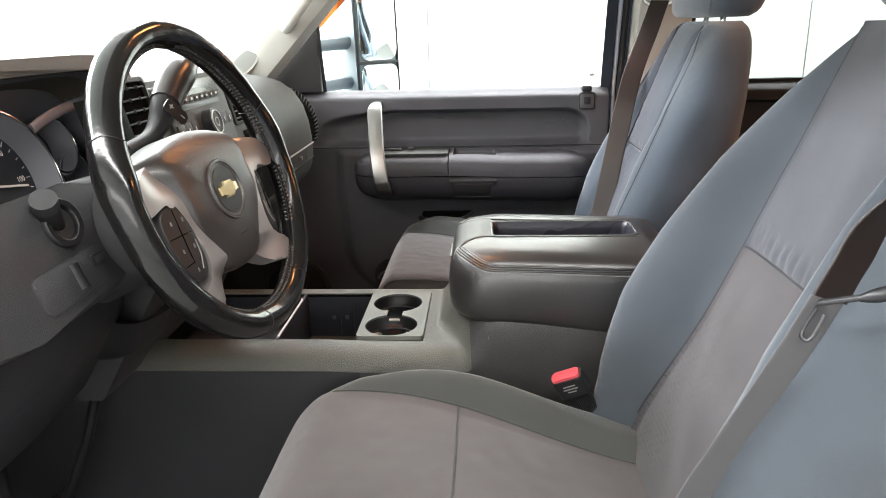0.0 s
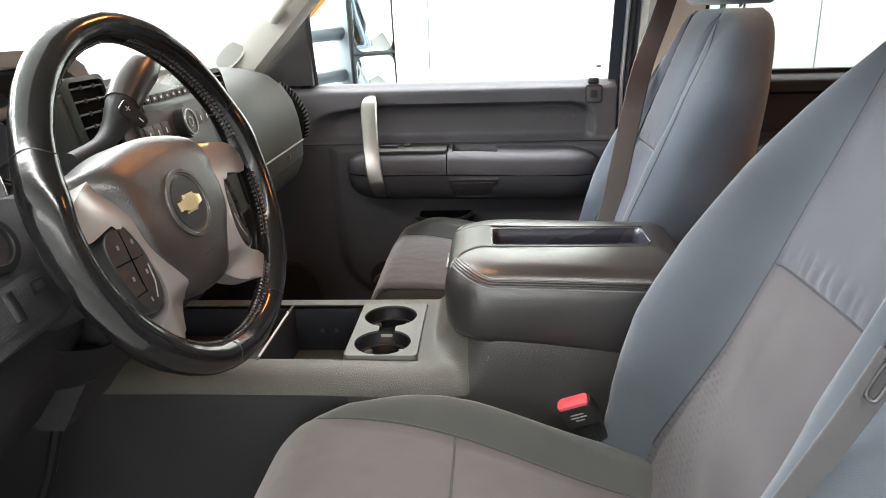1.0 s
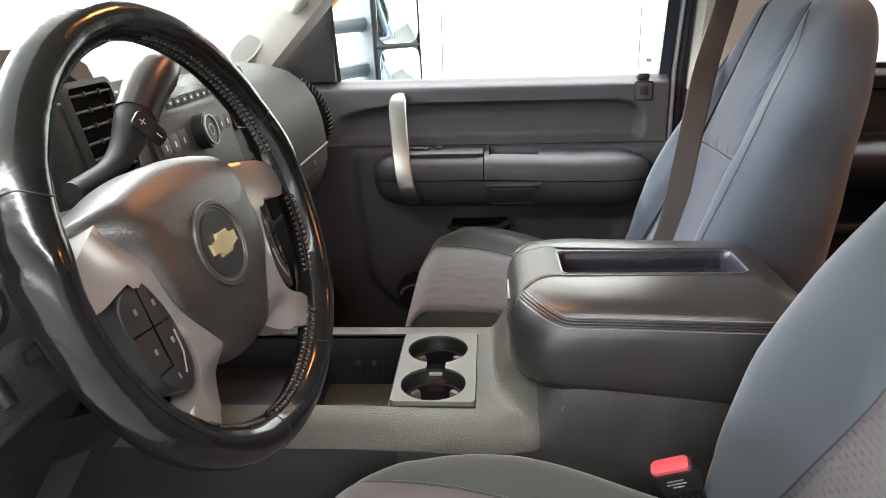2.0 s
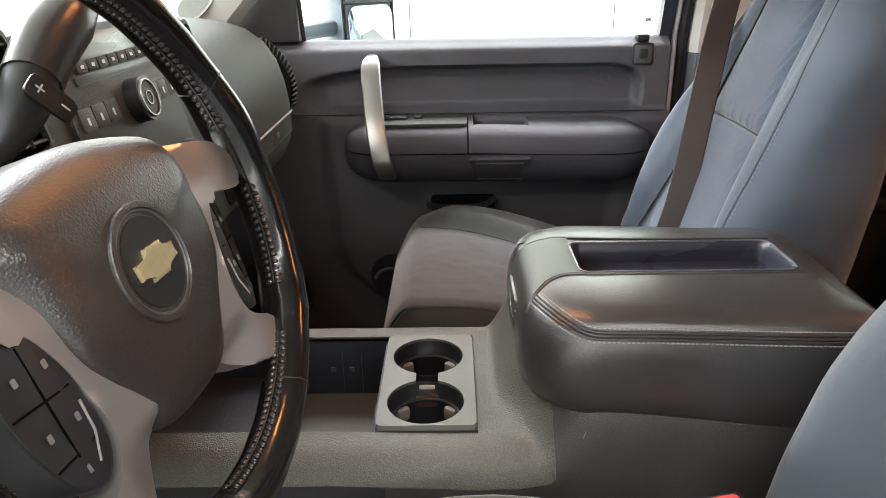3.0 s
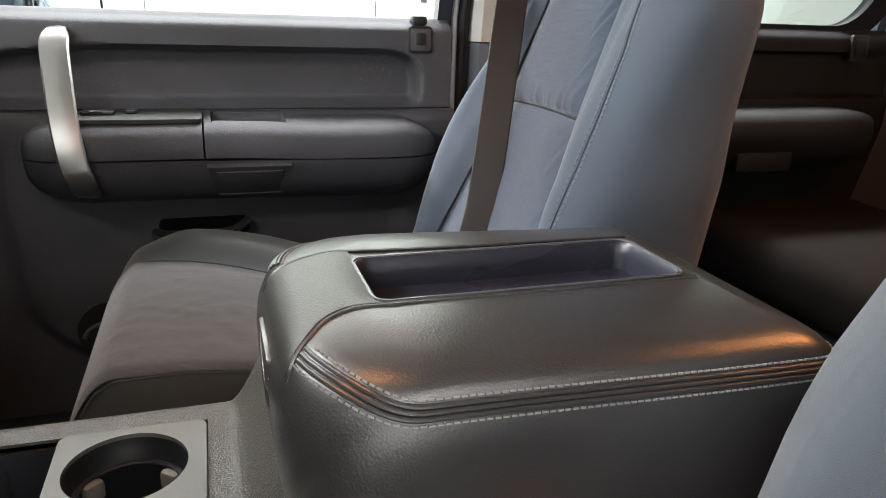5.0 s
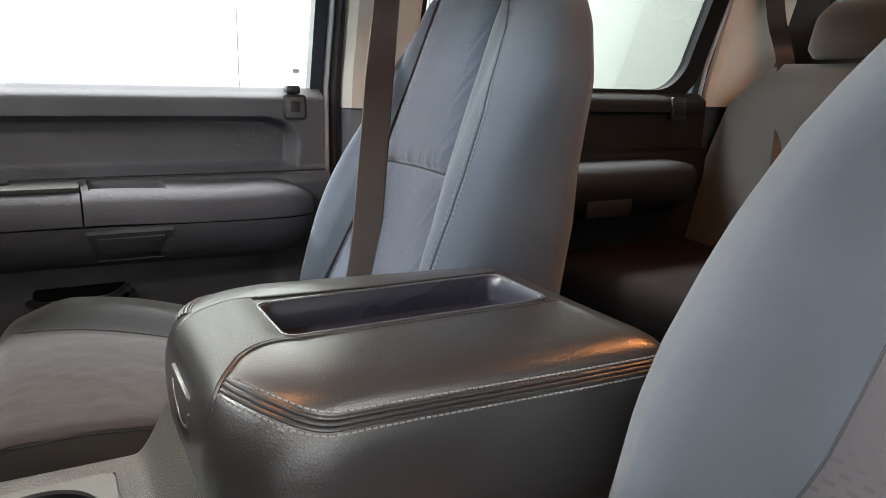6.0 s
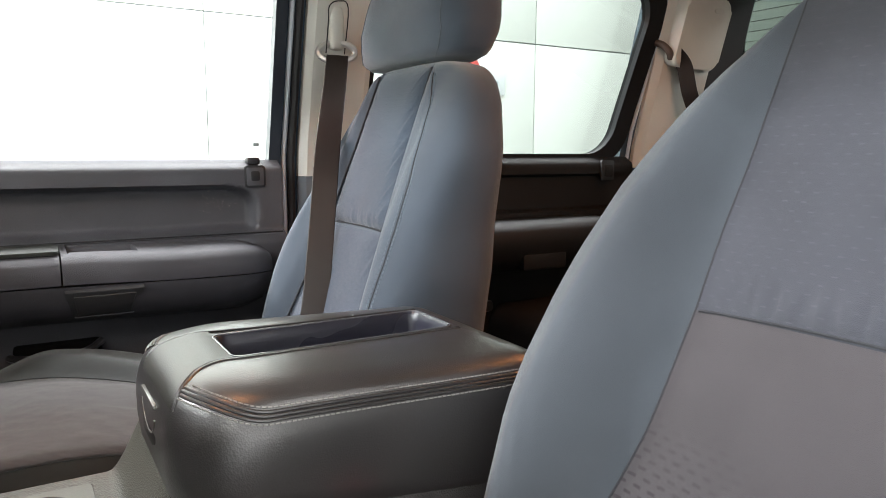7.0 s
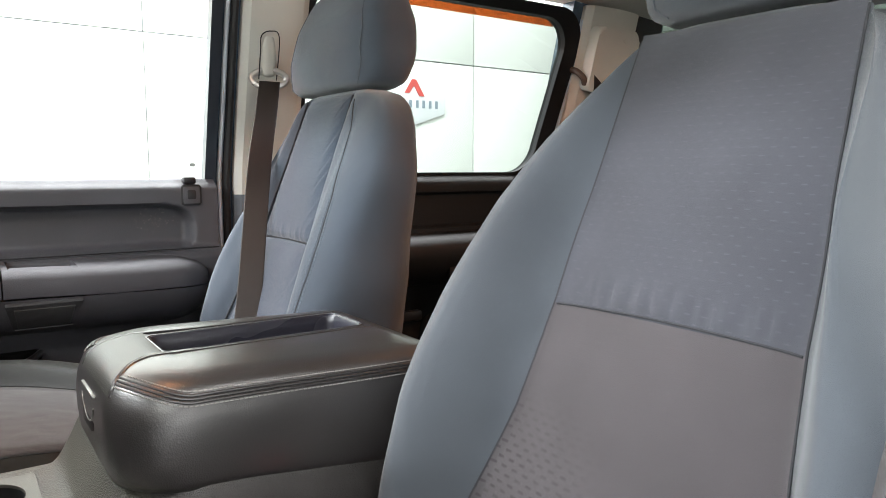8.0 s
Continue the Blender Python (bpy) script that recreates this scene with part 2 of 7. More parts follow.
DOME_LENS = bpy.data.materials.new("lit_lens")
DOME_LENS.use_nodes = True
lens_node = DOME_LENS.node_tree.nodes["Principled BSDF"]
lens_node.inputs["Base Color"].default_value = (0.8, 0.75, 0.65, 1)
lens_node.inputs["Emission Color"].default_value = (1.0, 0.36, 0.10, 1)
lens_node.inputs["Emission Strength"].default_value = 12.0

# ---- building helpers ----
BASES = {}


def thing(name, base, label, category, group="", kind=""):
    ob = new(name)
    ob.location, ob.empty_display_size = base, 0.05
    BASES[ob] = Vector(base)
    return tagged(ob, label, category, group, kind)


def solid(name, bm, mat, sharp=38):
    """A mesh object out of a bmesh, smooth but for its sharp edges."""
    bmesh.ops.recalc_face_normals(bm, faces=bm.faces[:])
    for f in bm.faces:
        f.smooth = True
    limit = radians(sharp)
    for e in bm.edges:
        e.smooth = len(e.link_faces) == 2 and e.calc_face_angle(0) < limit
    me = bpy.data.meshes.new(name)
    bm.to_mesh(me)
    bm.free()
    me.materials.append(mat)
    return new(name, me)


def part(name, bm, mat, parent, label="", sharp=38):
    ob = solid(name, bm, mat, sharp)
    ob.parent = parent
    if parent in BASES:
        ob.matrix_parent_inverse = Matrix.Translation(-BASES[parent])
    return tagged(ob, label)


def whole(name, bm, mat, label, category, group="", kind="", sharp=38):
    return tagged(solid(name, bm, mat, sharp), label, category, group, kind)


def smooth(a, b, t):
    t = min(1.0, max(0.0, (t - a) / (b - a)))
    return t * t * (3 - 2 * t)


def curve(t, pts):
    """Values eased between knots (t, value)."""
    if t <= pts[0][0]:
        return pts[0][1]
    for (a, p), (b, q) in zip(pts, pts[1:]):
        if t <= b:
            return p + (q - p) * (t - a) / (b - a)
    return pts[-1][1]


def grid(bm, fn, nu, nv, wrap=False):
    """A sheet of quads through fn(u, v), u and v from 0 to 1; wrap closes it along u."""
    rows = [[bm.verts.new(fn(i / nu, j / nv)) for i in range(nu if wrap else nu + 1)] for j in range(nv + 1)]
    for a, b in zip(rows, rows[1:]):
        n = len(a)
        for i in range(n if wrap else n - 1):
            bm.faces.new((a[i], a[(i + 1) % n], b[(i + 1) % n], b[i]))
    return rows


def loft(bm, loops, cap=True):
    rows = [[bm.verts.new(p) for p in loop] for loop in loops]
    n = len(rows[0])
    for a, b in zip(rows, rows[1:]):
        for i in range(n):
            bm.faces.new((a[i], a[(i + 1) % n], b[(i + 1) % n], b[i]))
    if cap:
        bm.faces.new(rows[0][::-1])
        bm.faces.new(rows[-1])
    return rows


def box(bm, c, s, bev=0.003, m=None, seg=2):
    made = bmesh.ops.create_cube(bm, size=1.0, matrix=(m or Matrix()) @ Matrix.Translation(c) @ Matrix.Diagonal((*s, 1)))
    if bev:
        edges = list({e for v in made["verts"] for e in v.link_edges})
        bmesh.ops.bevel(bm, geom=edges, offset=min(bev, min(s) * 0.49), segments=seg, profile=0.5, affect="EDGES", clamp_overlap=True)


def tube(bm, pts, r, n=10, closed=False, flat=1.0, up=None):
    """A round or flattened rod along points; r: a radius, or one for each point."""
    pts = [Vector(p) for p in pts]
    k = len(pts)
    loops, side = [], None
    for i, p in enumerate(pts):
        a, b = pts[(i - 1) % k if closed else max(0, i - 1)], pts[(i + 1) % k if closed else min(k - 1, i + 1)]
        d = (b - a).normalized()
        if side is None:
            side = d.orthogonal().normalized() if up is None else d.cross(Vector(up)).normalized()
        side = (side - d * side.dot(d)).normalized() if up is None else d.cross(Vector(up)).normalized()
        q = side.cross(d)
        rad = r[i] if isinstance(r, (list, tuple)) else r
        loops.append([p + side * (rad * math.cos(2 * math.pi * j / n)) + q * (rad * flat * math.sin(2 * math.pi * j / n)) for j in range(n)])
    if closed:
        loops.append(loops[0])
        rows = [[bm.verts.new(p) for p in loop] for loop in loops[:-1]]
        rows.append(rows[0])
        for a, b in zip(rows, rows[1:]):
            for i in range(n):
                bm.faces.new((a[i], a[(i + 1) % n], b[(i + 1) % n], b[i]))
    else:
        loft(bm, loops)


def spline(pts, n=8, closed=False):
    """Points along a smooth line through pts."""
    pts = [Vector(p) for p in pts]
    k = len(pts)
    out = []
    for i in range(k if closed else k - 1):
        p0 = pts[(i - 1) % k] if closed or i > 0 else pts[0]
        p1, p2 = pts[i], pts[(i + 1) % k]
        p3 = pts[(i + 2) % k] if closed or i + 2 < k else pts[-1]
        for j in range(n):
            t = j / n
            out.append(0.5 * (2 * p1 + (p2 - p0) * t + (2 * p0 - 5 * p1 + 4 * p2 - p3) * t * t + (3 * p1 - p0 - 3 * p2 + p3) * t ** 3))
    if not closed:
        out.append(pts[-1])
    return out


def prism(bm, poly, place, depth, bev=0.002, seg=2):
    """A slab: the outline poly (u, v) at the pose place, from 0 to depth along its third axis."""
    lo = [bm.verts.new(place @ Vector((u, v, 0))) for u, v in poly]
    hi = [bm.verts.new(place @ Vector((u, v, depth))) for u, v in poly]
    n = len(poly)
    faces = [bm.faces.new(lo[::-1]), bm.faces.new(hi)] + [bm.faces.new((lo[i], lo[(i + 1) % n], hi[(i + 1) % n], hi[i])) for i in range(n)]
    if bev:
        top = [e for e in faces[1].edges]
        bmesh.ops.bevel(bm, geom=top, offset=bev, segments=seg, profile=0.5, affect="EDGES", clamp_overlap=True)


def rounded(w, h, r, n=5, cx=0.0, cy=0.0):
    pts = []
    for sx, sy, a in ((1, 1, 0), (-1, 1, 90), (-1, -1, 180), (1, -1, 270)):
        for j in range(n + 1):
            t = radians(a + 90 * j / n)
            pts.append((cx + sx * (w / 2 - r) + r * math.cos(t), cy + sy * (h / 2 - r) + r * math.sin(t)))
    return pts


def disc(bm, place, r, depth, bev=0.0015, n=40):
    prism(bm, [(r * math.cos(2 * math.pi * i / n), r * math.sin(2 * math.pi * i / n)) for i in range(n)], place, depth, bev)


def ring(bm, place, r_in, r_out, depth, n=48):
    """A flat ring with a rounded outer face."""
    prof = [(r_in, 0), (r_in, depth * 0.7), (r_in + 0.15 * (r_out - r_in), depth), (r_out - 0.15 * (r_out - r_in), depth), (r_out, depth * 0.7), (r_out, 0)]
    rows = [[bm.verts.new(place @ Vector((r * math.cos(2 * math.pi * i / n), r * math.sin(2 * math.pi * i / n), z))) for i in range(n)] for r, z in prof]
    rows.append(rows[0])
    for a, b in zip(rows, rows[1:]):
        for i in range(n):
            bm.faces.new((a[i], a[(i + 1) % n], b[(i + 1) % n], b[i]))


def thicken(bm, d):
    """Give a sheet a back face d behind it, closed round its border."""
    bm.normal_update()
    front, rim_edges = bm.faces[:], [e for e in bm.edges if len(e.link_faces) == 1]
    ends = [(e.verts[0], e.verts[1]) for e in rim_edges]
    back = {v: bm.verts.new(v.co - v.normal * d) for v in bm.verts[:]}
    for f in front:
        bm.faces.new([back[v] for v in reversed(f.verts)])
    for a, b in ends:
        bm.faces.new((a, b, back[b], back[a]))


def slab(bm, x0, x1, y0, y1, z0, z1, bev=0.0):
    box(bm, ((x0 + x1) / 2, (y0 + y1) / 2, (z0 + z1) / 2), (x1 - x0, y1 - y0, z1 - z0), bev)


def facing(x, y, z, normal, up=(0, 0, 1)):
    """A pose whose third axis is normal and whose second leans to up."""
    n = Vector(normal).normalized()
    u = Vector(up).cross(n).normalized()
    v = n.cross(u)
    m = Matrix((u, v, n)).transposed().to_4x4()
    m.translation = (x, y, z)
    return m


def stitches(name, pts, parent, step=0.006, long=0.004, r=0.0006, mat=None):
    """A run of short threads along a line, as one strand."""
    pts = [Vector(p) for p in pts]
    bm, carry = bmesh.new(), 0.0
    for a, b in zip(pts, pts[1:]):
        d = b - a
        length = d.length
        if length < 1e-6:
            continue
        d /= length
        s = carry
        while s < length:
            m = facing(*(a + d * s), d, (0.1, 0.2, 1))
            bmesh.ops.create_cube(bm, size=1.0, matrix=m @ Matrix.Diagonal((2 * r, 2 * r, long, 1)))
            s += step
        carry = s - length
    return part(name, bm, mat or STITCH, parent)


def letters(text, place, size, mat, parent, name="numeral"):
    data = bpy.data.curves.new(name, "FONT")
    data.body, data.size, data.extrude, data.align_x, data.align_y = text, size, 0.0002, "CENTER", "CENTER"
    tmp = bpy.data.objects.new(name, data)
    scene.collection.objects.link(tmp)
    me = bpy.data.meshes.new_from_object(tmp.evaluated_get(bpy.context.evaluated_depsgraph_get()))
    bpy.data.objects.remove(tmp)
    me.transform(place)
    me.materials.clear()
    me.materials.append(mat)
    ob = new(name, me)
    ob.parent = parent
    if parent in BASES:
        ob.matrix_parent_inverse = Matrix.Translation(-BASES[parent])
    return ob

# ---- the booth round the truck ----
bm = bmesh.new()
slab(bm, -60, 60, -60, 60, -0.2, 0.0)
whole("ground", bm, GROUND, "grey sealed concrete floor of a photo booth", "floor", kind="structure")
bm = bmesh.new()
slab(bm, -7, 9, 4.03, 4.2, 0, 4.5)
wall_east = whole("wall_east", bm, SIGN_GREY, "white panelled booth wall beside the truck", "wall", kind="structure")
for k in range(-8, 4):
    for z0, z1 in ((0.0, 2.338), (2.348, 4.5)):
        bm = bmesh.new()
        x0 = 3.71 + 1.312 * k + 0.005
        slab(bm, x0, min(9, x0 + 1.302), 4.0, 4.028, z0, z1, 0.002)
        part("panel", bm, WALL, wall_east)
# out of view; its grey is tuned to dim the fill from this side
bm = bmesh.new()
slab(bm, -7.2, 9.2, -5.2, -5.0, 0, 4.5)
whole("wall_west", bm, GREY_WALL, "plain grey booth wall", "wall", kind="structure")
bm = bmesh.new()
slab(bm, -7.2, -7.0, -5.0, 4.03, 0, 4.5)
wall_north = whole("wall_north", bm, WHITE, "plain white booth wall", "wall", kind="structure")
bm = bmesh.new()
slab(bm, 9.0, 9.2, -5.0, 4.03, 0, 4.5)
wall_south = whole("wall_south", bm, SIGN_GREY, "white slatted booth wall behind the truck", "wall", kind="structure")
slat = None
for k in range(30):
    bm = bmesh.new()
    slab(bm, 8.95, 8.998, -4.99, 4.0, 0.01 + 0.15 * k, 0.15 + 0.15 * k, 0.006)
    part("slat", bm, WHITE, wall_south)
bm = bmesh.new()
slab(bm, -7.2, 9.2, -5.2, 4.2, 4.5, 4.6)
whole("ceiling", bm, WHITE, "plain white booth ceiling", "ceiling", kind="structure")

# dealer board on the wall, its lettering as plain bars
board = thing("wall_sign", (3.2, 3.99, 1.86), "white six-sided wall board with red and slate shapes", "sign")
bm = bmesh.new()
sx = 3.10
hexa = [(sx - 0.30, 2.10), (sx, 2.24), (sx + 0.30, 2.12), (sx + 0.30, 1.93), (sx, 1.83), (sx - 0.30, 1.93)]
prism(bm, [(x, z) for x, z in hexa], Matrix(((1, 0, 0, 0), (0, 0, -1, 3.995), (0, 1, 0, 0), (0, 0, 0, 1))), 0.012, 0.002)
part("panel", bm, SIGN_WHITE, board)
flat = Matrix(((1, 0, 0, 0), (0, 0, -1, 3.982), (0, 1, 0, 0), (0, 0, 0, 1)))
bm = bmesh.new()
prism(bm, [(sx - 0.09, 2.08), (sx - 0.02, 2.19), (sx + 0.02, 2.19), (sx + 0.10, 2.06), (sx + 0.05, 2.06), (sx, 2.14), (sx - 0.045, 2.08)], flat, 0.004, 0)
part("mark", bm, SIGN_RED, board, "red chevron shape")
for k in range(8):
    bm = bmesh.new()
    u = sx - 0.24 + 0.062 * k
    prism(bm, [(u + 0.010, 1.968), (u + 0.034, 1.968), (u + 0.034, 2.028), (u + 0.010, 2.028)], flat, 0.004, 0)
    part("bar", bm, SIGN_BLUE, board, "slate bar of lettering")

# ---- the truck's shell ----
bm = bmesh.new()
slab(bm, -1.0, 2.0, -0.88, 0.88, 0.68, 0.74, 0.01)
whole("floor", bm, CARPET, "dark carpeted cab floor", "floor", kind="structure")
bm = bmesh.new()
loft(bm, [[(-1.0, y, 0.74), (-0.62, y, 0.741), (-0.86, y, 1.0), (-0.9, y, 1.45), (-1.0, y, 1.45)] for y in (-0.88, 0.88)])
whole("firewall", bm, FOOTWELL, "black footwell toe board and bulkhead", "bulkhead", kind="structure")


def body_sheet(name, mat, label, x0, x1, z0, z1, side=1, y0=0.90, thick=0.05):
    """A side piece of the shell that leans in above the sill."""
    bm = bmesh.new()

    def yy(z):
        return side * (y0 - max(0, z - 1.47) * 0.26)

    loops = []
    for z in (z0, *(q for q in (1.0, 1.25, 1.47, 1.7) if z0 < q < z1), z1):
        y = yy(z)
        loops.append([(x0, y, z), (x1, y, z), (x1, y + side * thick, z), (x0, y + side * thick, z)])
    loft(bm, loops)
    return whole(name, bm, mat, label, "truck body", kind="structure")


body_sheet("shell_pillar", PAINT, "slate blue painted door pillar", 0.528, 0.735, 0.72, 2.0, 1, 0.885, 0.05)
body_sheet("shell_pillar", PAINT, "slate blue painted rear pillar", 1.60, 2.03, 0.72, 2.0, 1, 0.885, 0.05)
body_sheet("shell_side", PAINT, "slate blue painted cab side", 0.80, 2.03, 0.72, 1.47, -1, 0.89, 0.05)
body_sheet("shell_pillar", PAINT, "slate blue painted rear pillar", 1.62, 2.03, 1.47, 2.0, -1, 0.885, 0.05)
# unseen driver-side pillar and glass, added to keep light off the rear cab
body_sheet("shell_pillar", PAINT, "slate blue painted middle pillar", 0.66, 0.80, 0.72, 2.0, -1, 0.885, 0.05)
bm = bmesh.new()
grid(bm, lambda u, v: Vector((0.80 + 0.82 * u, -(0.90 - (0.53 * v) * 0.26), 1.47 + 0.53 * v)), 2, 2)
side_glass = whole("window_1", bm, TINT, "dark tinted rear side glass", "window", kind="structure")
side_glass.visible_shadow = False
# driver-side visor is unseen, added for orange reflections on the lid
bm = bmesh.new()
slab(bm, 0.80, 1.62, -0.822, -0.818, 1.94, 1.985)
whole("window_visor", bm, VISOR, "amber see-through rain visor above the rear glass", "visor", "rain visors")
bm = bmesh.new()
loft(bm, [[(x, -0.80, z), (x, 0.80, z), (x, 0.80, z + 0.04), (x, -0.80, z + 0.04)] for x, z in ((-0.22, 1.955), (-0.05, 1.985), (0.6, 2.0), (1.6, 2.0), (2.03, 1.975))])
whole("roof", bm, LINER, "pale grey cloth headliner", "headliner", kind="structure")
bm = bmesh.new()
slab(bm, 2.0, 2.05, -0.88, 0.88, 0.72, 1.72, 0.01)
slab(bm, 2.0, 2.05, -0.88, -0.72, 1.715, 2.0)
slab(bm, 2.0, 2.05, 0.80, 0.88, 1.715, 2.0)
whole("shell_back", bm, DASH_DARK, "dark trimmed cab back wall", "truck body", kind="structure")

# roof lamps out of view, placed to give the cab its orange glints
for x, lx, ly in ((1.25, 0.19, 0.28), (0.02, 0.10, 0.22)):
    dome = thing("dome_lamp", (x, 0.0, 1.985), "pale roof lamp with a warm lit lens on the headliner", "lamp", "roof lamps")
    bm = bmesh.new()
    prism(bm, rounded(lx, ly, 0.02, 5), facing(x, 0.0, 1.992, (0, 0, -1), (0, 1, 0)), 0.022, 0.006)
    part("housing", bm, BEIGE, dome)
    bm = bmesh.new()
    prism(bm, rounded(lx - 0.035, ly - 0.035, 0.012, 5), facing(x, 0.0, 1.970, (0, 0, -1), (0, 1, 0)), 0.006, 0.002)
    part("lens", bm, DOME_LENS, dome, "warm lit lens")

back_glass = thing("back_window", (2.02, 0.04, 1.72), "rear cab window with heating wires", "window", kind="structure")
bm = bmesh.new()
slab(bm, 2.02, 2.026, -0.72, 0.80, 1.72, 1.98)
pane = part("pane", bm, TINT, back_glass)
pane.visible_shadow = False
for k in range(8):
    bm = bmesh.new()
    slab(bm, 2.016, 2.019, -0.71, 0.79, 1.742 + 0.03 * k, 1.7435 + 0.03 * k)
    part("heating_wire", bm, RUBBER, back_glass)

# windscreen, bowed forward in the middle
wind = thing("windscreen", (-0.7, 0, 1.5), "clear laminated windscreen", "window", kind="structure")


def screen(u, v):
    y = -0.82 + 1.64 * u
    y *= 1 - 0.10 * v
    x = -0.74 + 0.54 * v - 0.22 * (1 - (y / 0.82) ** 2)
    return Vector((x, y, 1.50 + 0.46 * v))


bm = bmesh.new()
grid(bm, screen, 24, 10)
wpane = part("pane", bm, CLEAR, wind)
wpane.visible_shadow = False

# passenger front pillar trim with its small loudspeaker and grab handle
# copy of BEIGE, dimmed in colour against the strong light here
PILLAR_FRONT_DIMMED = material("dimmed_front_pillar_trim", (0.47, 0.47, 0.43), 0.6, 0, 0.08, 700, 0.4, 0.06, "voronoi", 0, 0.3)
pillar = thing("pillar_trim", (-0.5, 0.8, 1.5), "pale grey plastic windscreen pillar trim", "pillar trim")


def pillar_at(s, a, b):
    """s along the pillar from its foot, a across it (0 at the windscreen), b into the cabin."""
    foot, head = Vector((-0.66, 0.815, 1.49)), Vector((-0.12, 0.72, 1.965))
    across = Vector((0.655, 0.0, -0.755))
    p = foot.lerp(head, s) + across * (a * (0.155 - 0.05 * s))
    return p + Vector((0, -1, 0)) * b


bm = bmesh.new()
loops = []
for i in range(13):
    s = i / 12
    loops.append([pillar_at(s, a, b) for a, b in ((0, -0.03), (0, 0.0), (0.08, 0.022), (0.3, 0.034), (0.6, 0.034), (0.9, 0.022), (1.0, 0.0), (1.0, -0.03))])
loft(bm, loops)
part("cover", bm, PILLAR_FRONT_DIMMED, pillar)
spk = facing(*pillar_at(0.245, 0.43, 0.036), (0.0, -1, 0.12), (0.75, 0, 0.66))
oval = [(0.0265 * math.cos(t) * abs(math.cos(t)) ** -0.25 if abs(math.cos(t)) > 1e-6 else 0, 0.052 * math.sin(t)) for t in [2 * math.pi * i / 36 for i in range(36)]]
bm = bmesh.new()
prism(bm, oval, spk, 0.005, 0.002)
rim_ = part("speaker_rim", bm, PILLAR_FRONT_DIMMED, pillar)
bm = bmesh.new()
prism(bm, [(u * 0.8, v * 0.84) for u, v in oval], spk @ Matrix.Translation((0, 0, 0.005)), 0.0012, 0.0005)
part("speaker_grille", bm, material("pale_grille", (0.27, 0.28, 0.26), 0.8, 0, 0.12, 700, 0.4, 0.05, "voronoi"), pillar, "pale grey cloth grille")
bm = bmesh.new()
tube(bm, spline([pillar_at(0.46, 0.6, 0.03), pillar_at(0.50, 0.62, 0.058), pillar_at(0.58, 0.6, 0.068), pillar_at(0.78, 0.5, 0.068), pillar_at(0.88, 0.42, 0.03)], 6), 0.0165, 12)
part("grab_handle", bm, BEIGE, pillar, "pale moulded grab handle")

# middle pillar trim on the passenger side
mid = thing("pillar_trim", (0.62, 0.87, 1.0), "pale grey plastic trim on the middle door pillar", "pillar trim")


def mid_loops(x0, x1, z0, z1, y0, proud):
    out = []
    for i in range(9):
        z = z0 + (z1 - z0) * i / 8
        y = y0 - max(0, z - 1.47) * 0.26
        out.append([(x0, y, z), (x0, y - proud * 0.5, z), (x0 + 0.015, y - proud, z), (x1 - 0.02, y - proud, z), (x1, y - proud * 0.4, z), (x1, y, z)])
    return out


bm = bmesh.new()
loft(bm, mid_loops(0.574, 0.735, 1.43, 1.99, 0.884, 0.03))
part("upper_cover", bm, BEIGE, mid)
bm = bmesh.new()
loft(bm, mid_loops(0.574, 0.735, 0.74, 1.428, 0.884, 0.024))
part("lower_cover", bm, material("lower_pillar_plastic", (0.16, 0.19, 0.22), 0.55, 0, 0.1, 900, 0.4, 0.1), mid, "slate grey lower cover")
bm = bmesh.new()
for z0, z1 in ((1.70, 1.795),):
    tube(bm, spline([(0.612, 0.842 - (z - 1.47) * 0.26, z) for z in (z0, z0 + 0.06, z1)] + [(0.633, 0.842 - (z1 + 0.012 - 1.47) * 0.26, z1 + 0.012)] + [(0.655, 0.842 - (z - 1.47) * 0.26, z) for z in (z1, z0)], 5), 0.0014, 6)
part("adjuster_groove", bm, RUBBER, mid)
bm = bmesh.new()
box(bm, (0.636, 0.783, 1.757), (0.034, 0.03, 0.10), 0.012, None, 3)
part("height_slider", bm, BEIGE, mid, "pale belt height slider")

# rear pillar trim with the belt outlet
cpil = thing("pillar_trim", (1.8, 0.87, 1.44), "pale grey plastic rear pillar trim", "pillar trim")
bm = bmesh.new()
loops = []
for i in range(9):
    z = 1.44 + 0.55 * i / 8
    y = 0.884 - max(0, z - 1.47) * 0.26
    loops.append([(1.64, y, z), (1.64, y - 0.012, z), (1.66, y - 0.03, z), (1.84, y - 0.034, z), (1.868, y - 0.026, z), (1.875, y - 0.012, z), (1.875, y, z)])
loft(bm, loops)
part("cover", bm, BEIGE, cpil)
bm = bmesh.new()
prism(bm, rounded(0.200, 0.20, 0.028, 6), facing(1.757, 0.762, 1.838, (0.05, -1, -0.26)), 0.040, 0.010, 3)
part("belt_outlet_box", bm, BEIGE, cpil)
bm = bmesh.new()
prism(bm, [(0.022 * math.cos(t), 0.008 * math.sin(t)) for t in [2 * math.pi * i / 24 for i in range(24)]], facing(1.80, 0.7085, 1.895, (0.05, -1, -0.26)), 0.0025, 0.0005)
part("cap", bm, BEIGE, cpil)
bm = bmesh.new()
loft(bm, [[(1.876, 0.876 - max(0, z - 1.47) * 0.26, z), (1.876, 0.862 - max(0, z - 1.47) * 0.26, z), (1.998, 0.835 - max(0, z - 1.47) * 0.2, z), (1.998, 0.876, z)] for z in (1.44, 1.6, 1.8, 1.985)])
part("corner_trim", bm, DASH_DARK, cpil, "dark corner trim")
bm = bmesh.new()
